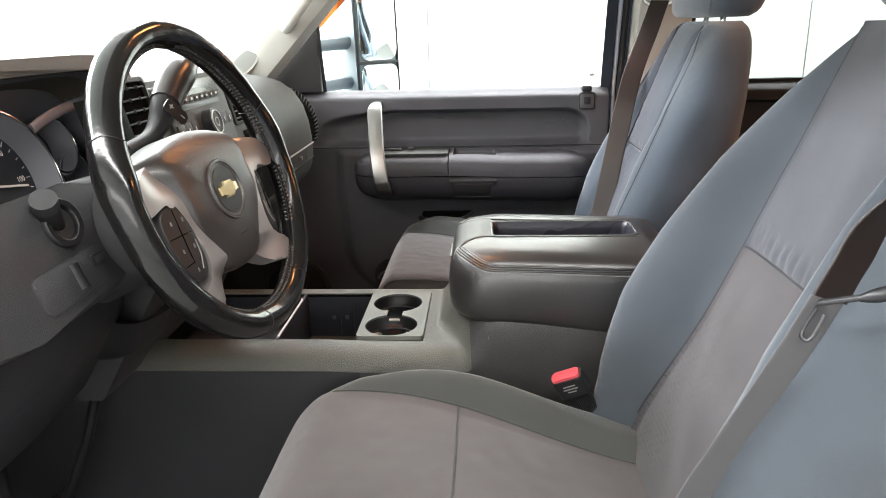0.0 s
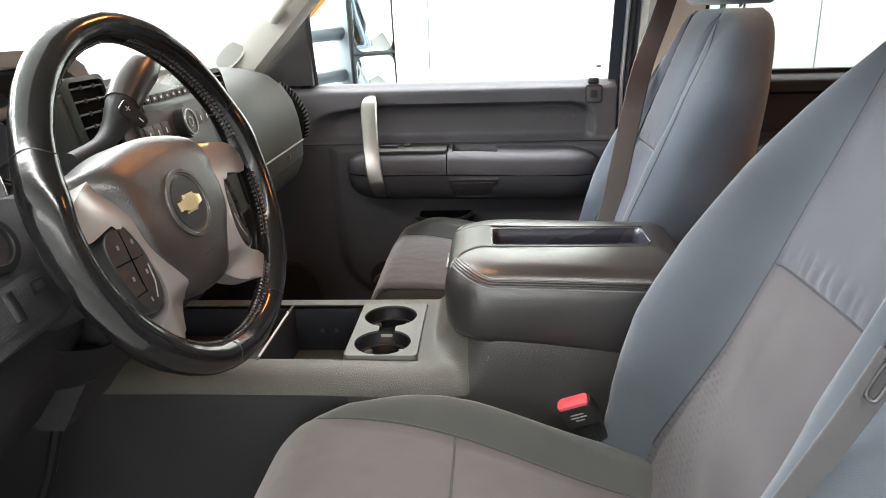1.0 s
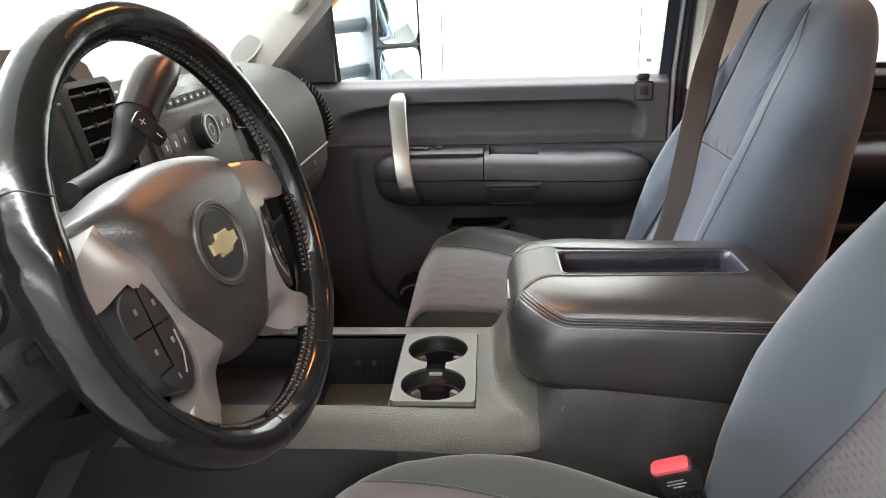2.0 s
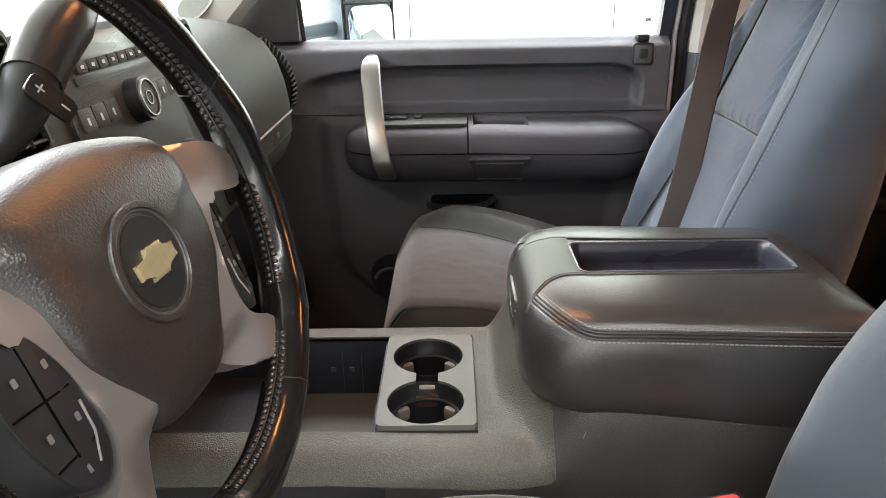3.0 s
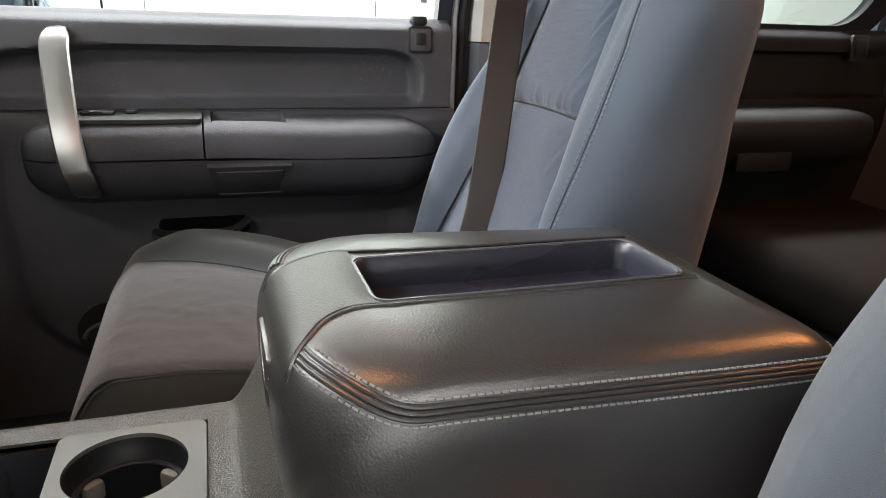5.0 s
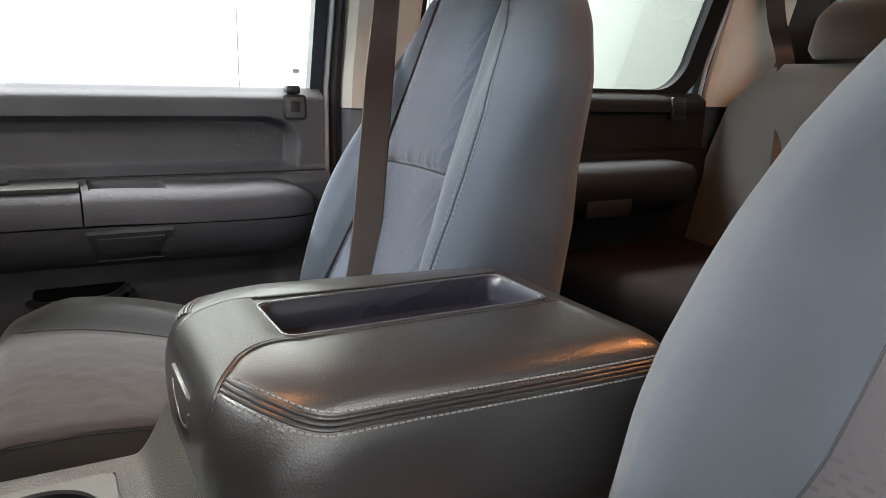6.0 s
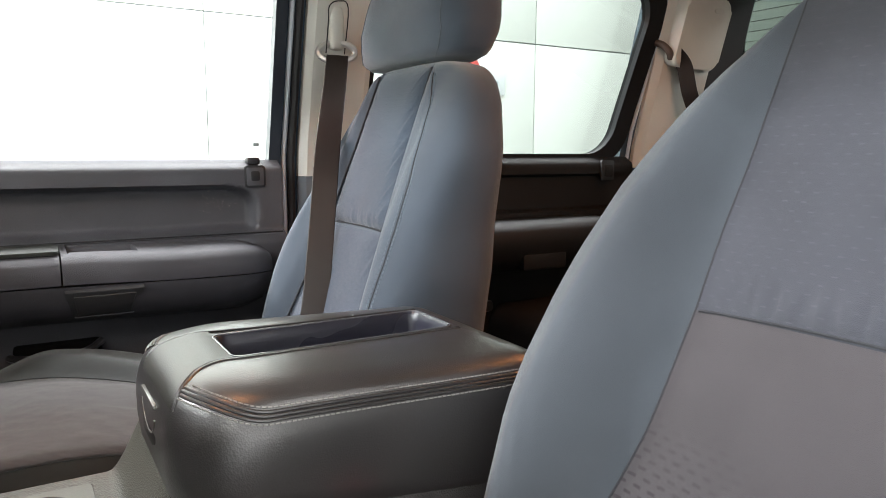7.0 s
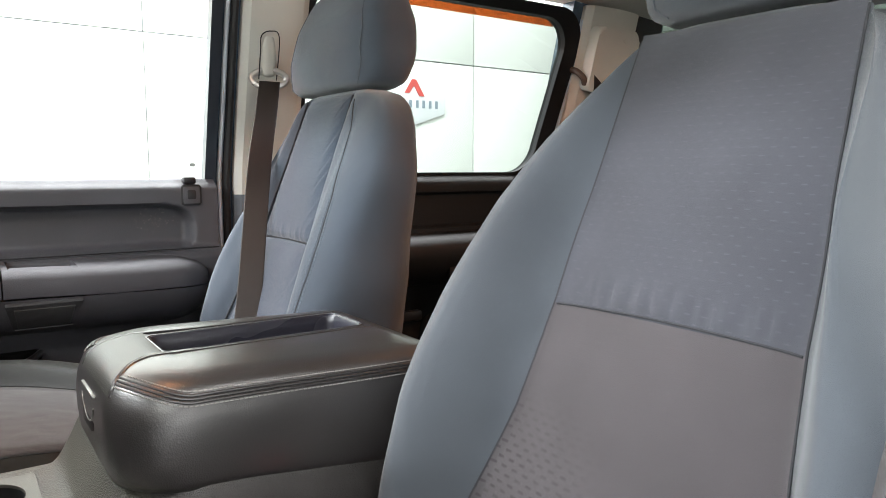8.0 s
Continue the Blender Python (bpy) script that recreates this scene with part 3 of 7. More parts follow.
tube(bm, spline([(1.632, 0.80, 1.805), (1.636, 0.768, 1.795), (1.648, 0.752, 1.775), (1.662, 0.757, 1.758)], 5), 0.010, 10)
part("belt_guide", bm, material("brown_plastic", (0.09, 0.06, 0.045), 0.5), cpil, "brown plastic belt guide")

# ---- passenger front door ----
door = thing("door_1", (0.1, 0.86, 0.76), "dark grey moulded passenger front door, shut", "car door", kind="structure")
D0, D1, SILL = -0.62, 0.522, 1.468


def door_y(x, z):
    y = 0.832
    y += 0.030 * smooth(1.440, SILL, z) ** 2
    # long recess under the sill
    a = (abs(x - 0.098) - 0.29) / 0.078
    b = abs(z - 1.352) / 0.060
    d = (max(0.0, a) ** 2.2 + b ** 3.0) if x > 0.098 else (max(0.0, (0.098 - x - 0.15) / 0.245) ** 1.8 + b ** 3.0)
    y += 0.042 * (1 - smooth(0.62, 1.12, d)) * smooth(1.300, 1.330, z)
    # lower panel stands proud under the crease
    y -= 0.014 * (1 - smooth(1.306, 1.314, z))
    low = 1 - smooth(1.29, 1.32, z)
    # swollen area round the map pocket
    edge = -0.262 + 0.012 * smooth(1.2, 0.98, z)
    corner = max(0.0, 1.02 - z) / 0.17
    edge += 0.13 * corner ** 2.4
    inner = smooth(edge - 0.006, edge + 0.03, x) * smooth(0.828, 0.85, z)
    y -= 0.018 * inner * low
    y -= 0.010 * low * smooth(0.40, 0.44, x + (1.2 - z) * 0.12)
    return y


bm = bmesh.new()
rows = grid(bm, lambda u, v: Vector((D0 + (D1 - D0) * u, door_y(D0 + (D1 - D0) * u, 0.76 + (SILL - 0.76) * v), 0.76 + (SILL - 0.76) * v)), 190, 150)
back = [[(v.co.x, 0.905, v.co.z) for v in row] for row in (rows[0], rows[-1])]
top = [bm.verts.new(Vector((v.co.x, 0.882, SILL + 0.001))) for v in rows[-1]]
for i in range(len(top) - 1):
    bm.faces.new((rows[-1][i], rows[-1][i + 1], top[i + 1], top[i]))
end = [bm.verts.new(Vector((D1, 0.905, row[-1].co.z))) for row in rows]
for j in range(len(rows) - 1):
    bm.faces.new((rows[j][-1], end[j], end[j + 1], rows[j + 1][-1]))
low_faces = [f for f in bm.faces if f.calc_center_median().z < 1.309 and f.calc_center_median().y < 0.9]
cut = bmesh.ops.split(bm, geom=low_faces)
low_bm = bm.copy()
bmesh.ops.delete(low_bm, geom=[f for f in low_bm.faces if not (f.calc_center_median().z < 1.309 and f.calc_center_median().y < 0.9)], context="FACES")
bmesh.ops.delete(bm, geom=[f for f in bm.faces if f.calc_center_median().z < 1.309 and f.calc_center_median().y < 0.9], context="FACES")
panel = part("trim_panel", bm, DOOR_UP, door, sharp=60)
part("lower_panel", low_bm, DOOR_LOW, door, "dark plastic lower door panel", sharp=60)
bm = bmesh.new()
slab(bm, D0, D1 + 0.003, 0.905, 0.955, 0.72, 1.46, 0.01)
part("outer_skin", bm, PAINT, door, "slate blue painted skin")
bm = bmesh.new()
tube(bm, [(x, 0.8165, 1.311) for x in (-0.42, 0.0, 0.516)], 0.0016, 6)
part("crease_line", bm, RUBBER, door)

# window surround: sail panel, posts, seals and glass
bm = bmesh.new()
prism(bm, [(-0.475, 1.470), (-0.296, 1.470), (-0.296, 1.665), (-0.318, 1.668)], Matrix(((1, 0, 0, 0), (0, 0.0, -1, 0.868), (0, 1, 0.0, 0), (0, 0, 0, 1))) @ Matrix.Shear("XY", 4, (0.0, 0.0)), 0.03, 0.004)
part("sail_panel", bm, DASH_DARK, door, "black corner panel before the glass")


def lean(x, z, y0=0.872):
    return Vector((x, y0 - max(0, z - 1.47) * 0.26, z))


bm = bmesh.new()
tube(bm, [lean(-0.296, 1.468), lean(-0.296, 1.66)], 0.008, 6)
part("window_seal", bm, RUBBER, door)
bm = bmesh.new()
tube(bm, [lean(-0.30, 1.66), lean(-0.10, 1.86), lean(0.02, 1.93), lean(0.50, 1.945)], 0.016, 6)
part("window_seal", bm, RUBBER, door)
bm = bmesh.new()
loft(bm, [[lean(x, z, y) for x, y in ((0.503, 0.862), (0.528, 0.862), (0.528, 0.89), (0.503, 0.89))] for z in (1.40, 1.47, 1.7, 1.95)])
part("window_post", bm, material("post_paint", (0.02, 0.025, 0.033), 0.35), door, "near-black rear window post")
bm = bmesh.new()
tube(bm, [lean(0.541, z, 0.876) for z in (0.8, 1.2, 1.47, 1.7, 1.95)], 0.006, 6)
part("door_seal", bm, material("jamb_white", (0.62, 0.68, 0.74), 0.3), door, "pale painted jamb edge")
bm = bmesh.new()
tube(bm, [lean(0.557, z, 0.872) for z in (0.8, 1.2, 1.47, 1.7, 1.95)], 0.009, 8)
part("door_seal", bm, RUBBER, door, "black rubber seal")
bm = bmesh.new()
grid(bm, lambda u, v: lean(-0.30 + 0.81 * u, 1.46 + 0.49 * v, 0.884), 4, 4)
dpane = part("pane", bm, CLEAR, door, "clear side glass, wound up")
dpane.visible_shadow = False
bm = bmesh.new()
grid(bm, lambda u, v: lean(0.472 + 0.014 * u, 1.497 + 0.009 * v, 0.8835), 1, 1)
part("glass_mark", bm, material("etched_mark", (0.5, 0.5, 0.5), 0.7), door, "small etched mark in the glass")

POCKET_LIP = material("pocket_lip_plastic", (0.016, 0.016, 0.017), 0.28, 0, 0, 900, 0.0, 0.1)

# armrest pod
SECT = [(0.835, 1.306), (0.79, 1.307), (0.735, 1.304), (0.705, 1.298), (0.692, 1.284), (0.688, 1.262), (0.690, 1.250), (0.697, 1.226), (0.722, 1.192), (0.765, 1.170), (0.835, 1.158)]


def pod(x):
    """The section of the pod at x, drawn in towards the door at both rounded ends."""
    a = 1.0
    if x < -0.10:
        a = math.sqrt(max(0.0, 1 - ((-0.10 - x) / 0.105) ** 2))
    if x > 0.38:
        a = math.sqrt(max(0.0, 1 - ((x - 0.38) / 0.100) ** 2))
    a = max(a, 0.02)
    out = []
    for y, z in SECT:
        drop = 0.006 * smooth(0.08, 0.30, x)
        out.append((x, 0.835 + (y - 0.835) * (0.25 + 0.75 * a) if a > 0.03 else 0.83, 1.235 + (z - 1.235) * (0.35 + 0.65 * a) - drop))
    return out


def upper(x, cup):
    p = pod(x)[:7]
    if cup:
        p[1], p[2] = (x, 0.806, p[1][2] - 0.040), (x, 0.736, p[2][2] - 0.036)
        p.insert(1, (x, 0.812, p[0][2] + 0.001))
        p.insert(4, (x, 0.729, p[4][2] + 0.006))
    else:
        p.insert(1, (x, (p[0][1] + p[1][1]) / 2, (p[0][2] + p[1][2]) / 2 + 0.001))
        p.insert(4, (x, (p[3][1] + p[4][1]) / 2, (p[3][2] + p[4][2]) / 2 + 0.001))
    return p + [(x, 0.835, 1.245)]


bm = bmesh.new()
loft(bm, [upper(x, False) for x in (-0.203, -0.198, -0.19, -0.175, -0.155, -0.125, -0.10, -0.04, 0.02, 0.070)])
armrest = part("armrest", bm, DOOR_LOW, door)
bm = bmesh.new()
loft(bm, [upper(x, 0.085 < x < 0.20) for x in (0.073, 0.084, 0.088, 0.12, 0.16, 0.197, 0.204, 0.25, 0.30, 0.36, 0.40, 0.43, 0.455, 0.47, 0.4785)])
part("armrest_pad", bm, DOOR_LOW, door, "soft dark armrest pad with a pull cup")
bm = bmesh.new()
loft(bm, [[(x, y, z - 0.003) for x, y, z in pod(x)[6:]] + [(x, 0.835, 1.243)] for x in (-0.203, -0.198, -0.19, -0.175, -0.155, -0.125, -0.10, 0.02, 0.2, 0.36, 0.40, 0.43, 0.455, 0.47, 0.4785)])
part("armrest_base", bm, DOOR_LOW, door)
# lamp under the pod: dark frame paints the recess shade, grey lens, bright lower lip
LM = facing(0.140, 0.7085, 1.2085, (0, -0.80, -0.60))
bm = bmesh.new()
prism(bm, [(-0.066, 0.036), (-0.052, -0.030), (0.052, -0.030), (0.066, 0.036)], LM @ Matrix.Translation((0, 0, -0.010)), 0.0125, 0.001)
lamp = part("courtesy_lamp", bm, FOOTWELL, door, "courtesy lamp under the armrest, recess shade painted as a dark frame")
bm = bmesh.new()
prism(bm, [(-0.052, 0.026), (-0.045, -0.024), (0.045, -0.024), (0.052, 0.026)], LM @ Matrix.Translation((0, 0, 0.0025)), 0.0020, 0.0008)
part("lens", bm, material("lamp_lens", (0.042, 0.041, 0.042), 0.3, 0, 0.1, 400, 0.4, 0.1), lamp, "grey unlit lens")
bm = bmesh.new()
tube(bm, [LM @ Vector((u, -0.0295, 0.0030)) for u in (-0.050, 0.0, 0.050)], 0.0013, 6)
part("lip", bm, DOOR_UP, lamp)
bm = bmesh.new()
prism(bm, rounded(0.186, 0.080, 0.010), facing(-0.0225, 0.752, 1.3050, (0, -0.06, 1), (0, 1, 0)), 0.0065, 0.002)
switch_plate = part("switch_plate", bm, DASH, door)
bm = bmesh.new()
box(bm, (-0.085, 0.762, 1.3135), (0.05, 0.024, 0.008), 0.003)
part("window_switch", bm, BLACK, switch_plate, "black window switch")
bm = bmesh.new()
box(bm, (-0.036, 0.768, 1.3140), (0.018, 0.022, 0.008), 0.003)
part("lock_switch", bm, BLACK, switch_plate, "black lock switch")
bm = bmesh.new()
tube(bm, [(-0.105, 0.751, 1.3155), (-0.085, 0.748, 1.318), (-0.062, 0.751, 1.3155)], 0.0016, 6)
part("switch_edge", bm, CHROME, switch_plate, "bright switch edge")

# silver pull handle
path = spline([(-0.136, 0.836, 1.436), (-0.136, 0.800, 1.432), (-0.136, 0.772, 1.412), (-0.131, 0.738, 1.37), (-0.124, 0.700, 1.31), (-0.114, 0.674, 1.25), (-0.106, 0.677, 1.222), (-0.103, 0.698, 1.200), (-0.101, 0.73, 1.190)], 8)
bm = bmesh.new()
loops = []
for i, p in enumerate(path):
    d = (path[min(i + 1, len(path) - 1)] - path[max(i - 1, 0)]).normalized()
    wide = Vector((1, 0.0, 0.0))
    wide = (wide - d * wide.dot(d)).normalized()
    n = wide.cross(d).normalized()
    if n.y > 0:
        n = -n
    w = (0.0212 - 0.002 * i / len(path)) * (0.55 + 0.45 * smooth(0, 14, i)) * (0.7 + 0.3 * smooth(0, 8, len(path) - 1 - i))
    loops.append([p + wide * (w * a) + n * b for a, b in ((-1, -0.004), (-1, 0.002), (-0.86, 0.005), (0, 0.0065), (0.86, 0.005), (1, 0.002), (1, -0.004), (0, -0.006))])
loft(bm, loops)
part("pull_handle", bm, SILVER, door, "silver-painted curved pull handle")

# pale scuffs in the recess under the sill
rng = random.Random(5)
bm = bmesh.new()
for k in range(60):
    x, z = 0.385 + rng.gauss(0, 0.022), 1.372 + rng.gauss(0, 0.012)
    box(bm, (0, 0, 0), (rng.uniform(0.002, 0.006), 0.0004, 0.0005), 0, Matrix.Translation((x, door_y(x, z) - 0.0005, z)) @ pose(0, 0, 0, 0, rng.uniform(-70, 70), 0))
tagged(part("scuff_marks", bm, STITCH, door, "pale scratches"), "pale scratches", kind="stuff")

# lock indicator
m = facing(0.462, 0.838, 1.432, (0, -1, 0.05))
bm = bmesh.new()
prism(bm, rounded(0.046, 0.048, 0.006), m, 0.0075, 0.0015)
lock = part("lock_bezel", bm, BLACK, door, "black lock indicator")
bm = bmesh.new()
prism(bm, rounded(0.037, 0.039, 0.004), m @ Matrix.Translation((0, 0, 0.0073)), 0.002, 0.001)
part("lock_plate", bm, DOOR_UP, lock)
bm = bmesh.new()
prism(bm, rounded(0.019, 0.021, 0.003), m @ Matrix.Translation((0, 0.001, 0.0093)), 0.0012, 0.0005)
part("lock_sign", bm, BLACK, lock)
bm = bmesh.new()
box(bm, (0.462, 0.850, 1.466), (0.028, 0.026, 0.016), 0.004)
part("lock_knob", bm, BLACK, lock)

# speaker, then bottle and map pockets whose shaded depths are flat black
bm = bmesh.new()
ring(bm, facing(-0.412, 0.8215, 0.87, (0, -1, 0)), 0.092, 0.106, 0.008)
part("speaker_rim", bm, FOOTWELL, door)
bm = bmesh.new()
disc(bm, facing(-0.412, 0.8195, 0.87, (0, -1, 0)), 0.093, 0.004)
part("speaker_grille", bm, material("speaker_mesh", (0.012, 0.012, 0.012), 0.7, 0, 0.6, 450, 1.0, 0.1, "voronoi"), door, "black round speaker grille")
bm = bmesh.new()
prism(bm, [(0.052 * math.cos(t), 0.056 * math.sin(t)) for t in [2 * math.pi * i / 40 for i in range(40)]], facing(-0.112, 0.801, 0.922, (0, -1, 0)), 0.004, 0.002)
part("bottle_pocket", bm, BLACK, door, "open bottle pocket, its shaded depth painted black")
bm = bmesh.new()
tube(bm, [(-0.115 + 0.040 * math.cos(t), 0.797, 0.905 + 0.034 * math.sin(t)) for t in [2.9 - 2.6 * i / 14 for i in range(15)]], 0.004, 8)
part("pocket_ring", bm, DOOR_UP, door)
bm = bmesh.new()
box(bm, (0.062, 0.794, 1.110), (0.150, 0.026, 0.030), 0.008)
pocket = part("map_pocket", bm, VENT, door, "map pocket mouth, its shaded depth painted black")
bm = bmesh.new()
tube(bm, spline([(-0.018, 0.786, 1.106), (0.0, 0.774, 1.103), (0.05, 0.771, 1.102), (0.105, 0.773, 1.105), (0.138, 0.782, 1.122)], 5), 0.0070, 10, flat=1.6, up=(0, -1, 0))
part("pocket_lip", bm, POCKET_LIP, pocket, "smooth dark rounded lip")

# amber rain visor over the front glass
bm = bmesh.new()
loops = [lean(-0.36, 1.63, 0.935), lean(-0.15, 1.84, 0.935), lean(0.0, 1.94, 0.935), lean(0.52, 1.955, 0.935)]
low = [lean(-0.32, 1.632, 0.955), lean(-0.115, 1.82, 0.955), lean(0.03, 1.875, 0.955), lean(0.52, 1.885, 0.955)]
for i in range(3):
    q = [loops[i], loops[i + 1], low[i + 1], low[i]]
    lo = [bm.verts.new(p) for p in q]
    hi = [bm.verts.new(p + Vector((0, 0.003, 0))) for p in q]
    bm.faces.new(lo)
    bm.faces.new(hi[::-1])
    for k in range(4):
        bm.faces.new((lo[k], hi[k], hi[(k + 1) % 4], lo[(k + 1) % 4]))
bmesh.ops.remove_doubles(bm, verts=bm.verts[:], dist=1e-5)
whole("window_visor", bm, VISOR, "amber see-through rain visor above the side glass", "visor", "rain visors")

# towing mirror outside the door
mir = thing("wing_mirror", (-0.2, 1.15, 1.38), "large grey towing mirror with two glasses", "mirror")
mm = facing(-0.185, 1.19, 1.585, (0.78, -0.62, 0.03))
bm = bmesh.new()
loops = []
for z, s in ((-0.105, 0.55), (-0.095, 0.8), (-0.07, 0.94), (-0.03, 1.0), (0.004, 1.0)):
    loops.append([mm @ Vector((u * s if s < 1 else u, v * s if s < 1 else v, z)) for u, v in rounded(0.19, 0.40, 0.05, 6)])
loft(bm, loops)
housing = part("housing", bm, material("mirror_plastic", (0.17, 0.20, 0.225), 0.5, 0, 0.1, 700, 0.4, 0.1), mir)
bm = bmesh.new()
prism(bm, rounded(0.164, 0.226, 0.035, 6, 0.004, 0.070), mm @ Matrix.Translation((0, 0, 0.005)), 0.004, 0.001)
part("mirror_glass", bm, MIRROR, mir, "large flat mirror glass")
bm = bmesh.new()
prism(bm, rounded(0.164, 0.130, 0.03, 6, 0.004, -0.122), mm @ Matrix.Translation((0, 0, 0.005)), 0.004, 0.001)
part("mirror_glass", bm, MIRROR, mir, "small wide-angle mirror glass")
bm = bmesh.new()
prism(bm, rounded(0.182, 0.008, 0.002, 2, 0.0, -0.050), mm @ Matrix.Translation((0, 0, 0.005)), 0.007, 0.001)
part("divider", bm, BLACK, mir)
bm = bmesh.new()
tube(bm, [mm @ Vector((u, v, 0.006)) for u, v in rounded(0.178, 0.385, 0.045, 6, 0.002, 0.0)], 0.0045, 6, closed=True)
part("glass_edge", bm, BLACK, mir, "black edge round the glasses")
for z in (1.595, 1.47):
    bm = bmesh.new()
    tube(bm, [(-0.40, 0.90, z - 0.01), (-0.36, 1.02, z), (-0.28, 1.13, z + 0.005), (-0.23, 1.17, z + 0.005)], 0.024, 10, flat=0.8)
    part("arm", bm, housing.data.materials[0], mir)

# ---- passenger rear door ----
rdoor = thing("door_2", (1.15, 0.86, 0.76), "moulded rear door, the cab's shade put into its dark colour, shut", "car door", kind="structure")


def rear_y(x, z):
    y = 0.838 + 0.03 * smooth(1.446, 1.474, z) ** 2
    b = abs(z - 1.375) / 0.05
    y += 0.018 * (1 - smooth(0.7, 1.1, b ** 3)) * smooth(1.62, 1.50, x)
    y -= 0.016 * (1 - smooth(1.322, 1.330, z))
    return y


bm = bmesh.new()
rows = grid(bm, lambda u, v: Vector((0.74 + 0.87 * u, rear_y(0.74 + 0.87 * u, 0.76 + 0.714 * v), 0.76 + 0.714 * v)), 60, 90)
top = [bm.verts.new(Vector((v.co.x, 0.89, 1.475))) for v in rows[-1]]
for i in range(len(top) - 1):
    bm.faces.new((rows[-1][i], rows[-1][i + 1], top[i + 1], top[i]))
part("trim_panel", bm, REAR_DOOR_SHADED, rdoor, sharp=60)
bm = bmesh.new()
slab(bm, 0.74, 1.61, 0.905, 0.95, 0.72, 1.46, 0.01)
part("outer_skin", bm, PAINT, rdoor)
bm = bmesh.new()
loft(bm, [[(x, 0.835 + (y - 0.835) * a, 1.24 + (z - 1.235) * (0.4 + 0.6 * a)) for y, z in SECT] for x, a in ((0.85, 0.1), (0.86, 0.5), (0.9, 0.85), (1.0, 1), (1.4, 1), (1.46, 0.85), (1.5, 0.5), (1.51, 0.1))])
part("armrest", bm, REAR_DOOR_SHADED, rdoor)
bm = bmesh.new()
box(bm, (1.17, 0.722, 1.21), (0.14, 0.05, 0.044), 0.006)
part("courtesy_lamp", bm, REAR_DOOR_SHADED, rdoor)
# map pocket mouth, a black block for its shaded depth
bm = bmesh.new()
box(bm, (1.0, 0.82, 1.08), (0.17, 0.03, 0.03), 0.008)
part("map_pocket", bm, BLACK, rdoor)
m = facing(1.505, 0.84, 1.435, (0, -1, 0.05))
bm = bmesh.new()
prism(bm, rounded(0.050, 0.058, 0.006), m, 0.008, 0.002)
lock = part("lock_bezel", bm, BLACK, rdoor)
bm = bmesh.new()
prism(bm, rounded(0.030, 0.034, 0.004), m @ Matrix.Translation((0, -0.002, 0.009)), 0.003, 0.001)
part("lock_plate", bm, REAR_DOOR_SHADED, lock)
# frame round the rear glass, with rounded corners
bm = bmesh.new()


def rlean(x, z, d=0.0):
    return Vector((x, 0.872 + d - max(0, z - 1.47) * 0.26, z))


inner = rounded(0.80, 0.46, 0.09, 8, 1.145, 1.712)
inner = [(x + (0.028 if x > 1.3 and z > 1.7 else 0.0) + 0.10 * max(0, z - 1.6) * (1 if x > 1.3 else 0) * 0.4, z) for x, z in inner]
outer = [(1.145 + (x - 1.145) * 1.14, min(1.985, 1.712 + (z - 1.712) * 1.14)) for x, z in inner]
for ring_in, ring_out, d0, d1 in ((inner, outer, 0.0, 0.03),):
    n = len(ring_in)
    a = [bm.verts.new(rlean(x, z, d1)) for x, z in ring_in]
    b = [bm.verts.new(rlean(x, z, d0)) for x, z in ring_in]
    c = [bm.verts.new(rlean(x, z, d0)) for x, z in ring_out]
    e = [bm.verts.new(rlean(x, z, d1)) for x, z in ring_out]
    for p, q in ((a, b), (b, c), (c, e), (e, a)):
        for i in range(n):
            bm.faces.new((p[i], p[(i + 1) % n], q[(i + 1) % n], q[i]))
part("window_frame", bm, material("black_frame", (0.010, 0.011, 0.012), 0.6, spec=0.2), rdoor, "black frame round the rear glass")
bm = bmesh.new()
tube(bm, [rlean(x * 1.0, z, 0.006) for x, z in [(1.612, 1.40), (1.618, 1.55), (1.63, 1.7), (1.64, 1.85), (1.64, 1.95)]], 0.006, 6)
part("door_seal", bm, material("jamb_pale", (0.50, 0.58, 0.66), 0.3), rdoor, "pale painted jamb edge")
bm = bmesh.new()
grid(bm, lambda u, v: rlean(0.72 + 0.88 * u, 1.46 + 0.50 * v, 0.018), 4, 4)
rpane = part("pane", bm, TINT, rdoor, "dark tinted rear glass")
rpane.visible_shadow = False
bm = bmesh.new()
slab(bm, 0.74, 1.60, 0.86, 0.864, 1.938, 1.99)
bm.transform(Matrix.Translation((0, -0.02, 0)))
whole("window_visor", bm, VISOR, "amber see-through rain visor above the rear glass", "visor", "rain visors")

# ---- front seats ----
THREAD = material("seat_thread", (0.12, 0.15, 0.18), 0.85, 0, 0, 900, 0.0, 0.1)
# dark cloth for seam strands; the crease shade is in its colour
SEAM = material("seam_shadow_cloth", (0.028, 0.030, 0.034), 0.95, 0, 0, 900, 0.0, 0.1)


def seat_front(z):
    return 0.428 + (z - 1.10) * 0.365


def seat_rear(z):
    return curve(z, [(1.05, 0.655), (1.35, 0.685), (1.62, 0.705)])


def seat_half(z):
    return curve(z, [(1.05, 0.255), (1.18, 0.268), (1.30, 0.270), (1.40, 0.256), (1.50, 0.236), (1.57, 0.212), (1.605, 0.188), (1.628, 0.155), (1.64, 0.11)])


def seat_bolster(z):
    return curve(z, [(1.00, 0.105), (1.16, 0.122), (1.26, 0.128), (1.36, 0.110), (1.46, 0.078), (1.55, 0.040), (1.63, 0.002)])


WIDER = {"top": 0.0}


def insert_half(z):
    return WIDER["top"] * smooth(1.20, 1.45, z) + curve(z, [(1.08, 0.19), (1.15, 0.172), (1.25, 0.142), (1.36, 0.120), (1.48, 0.106), (1.64, 0.096)])


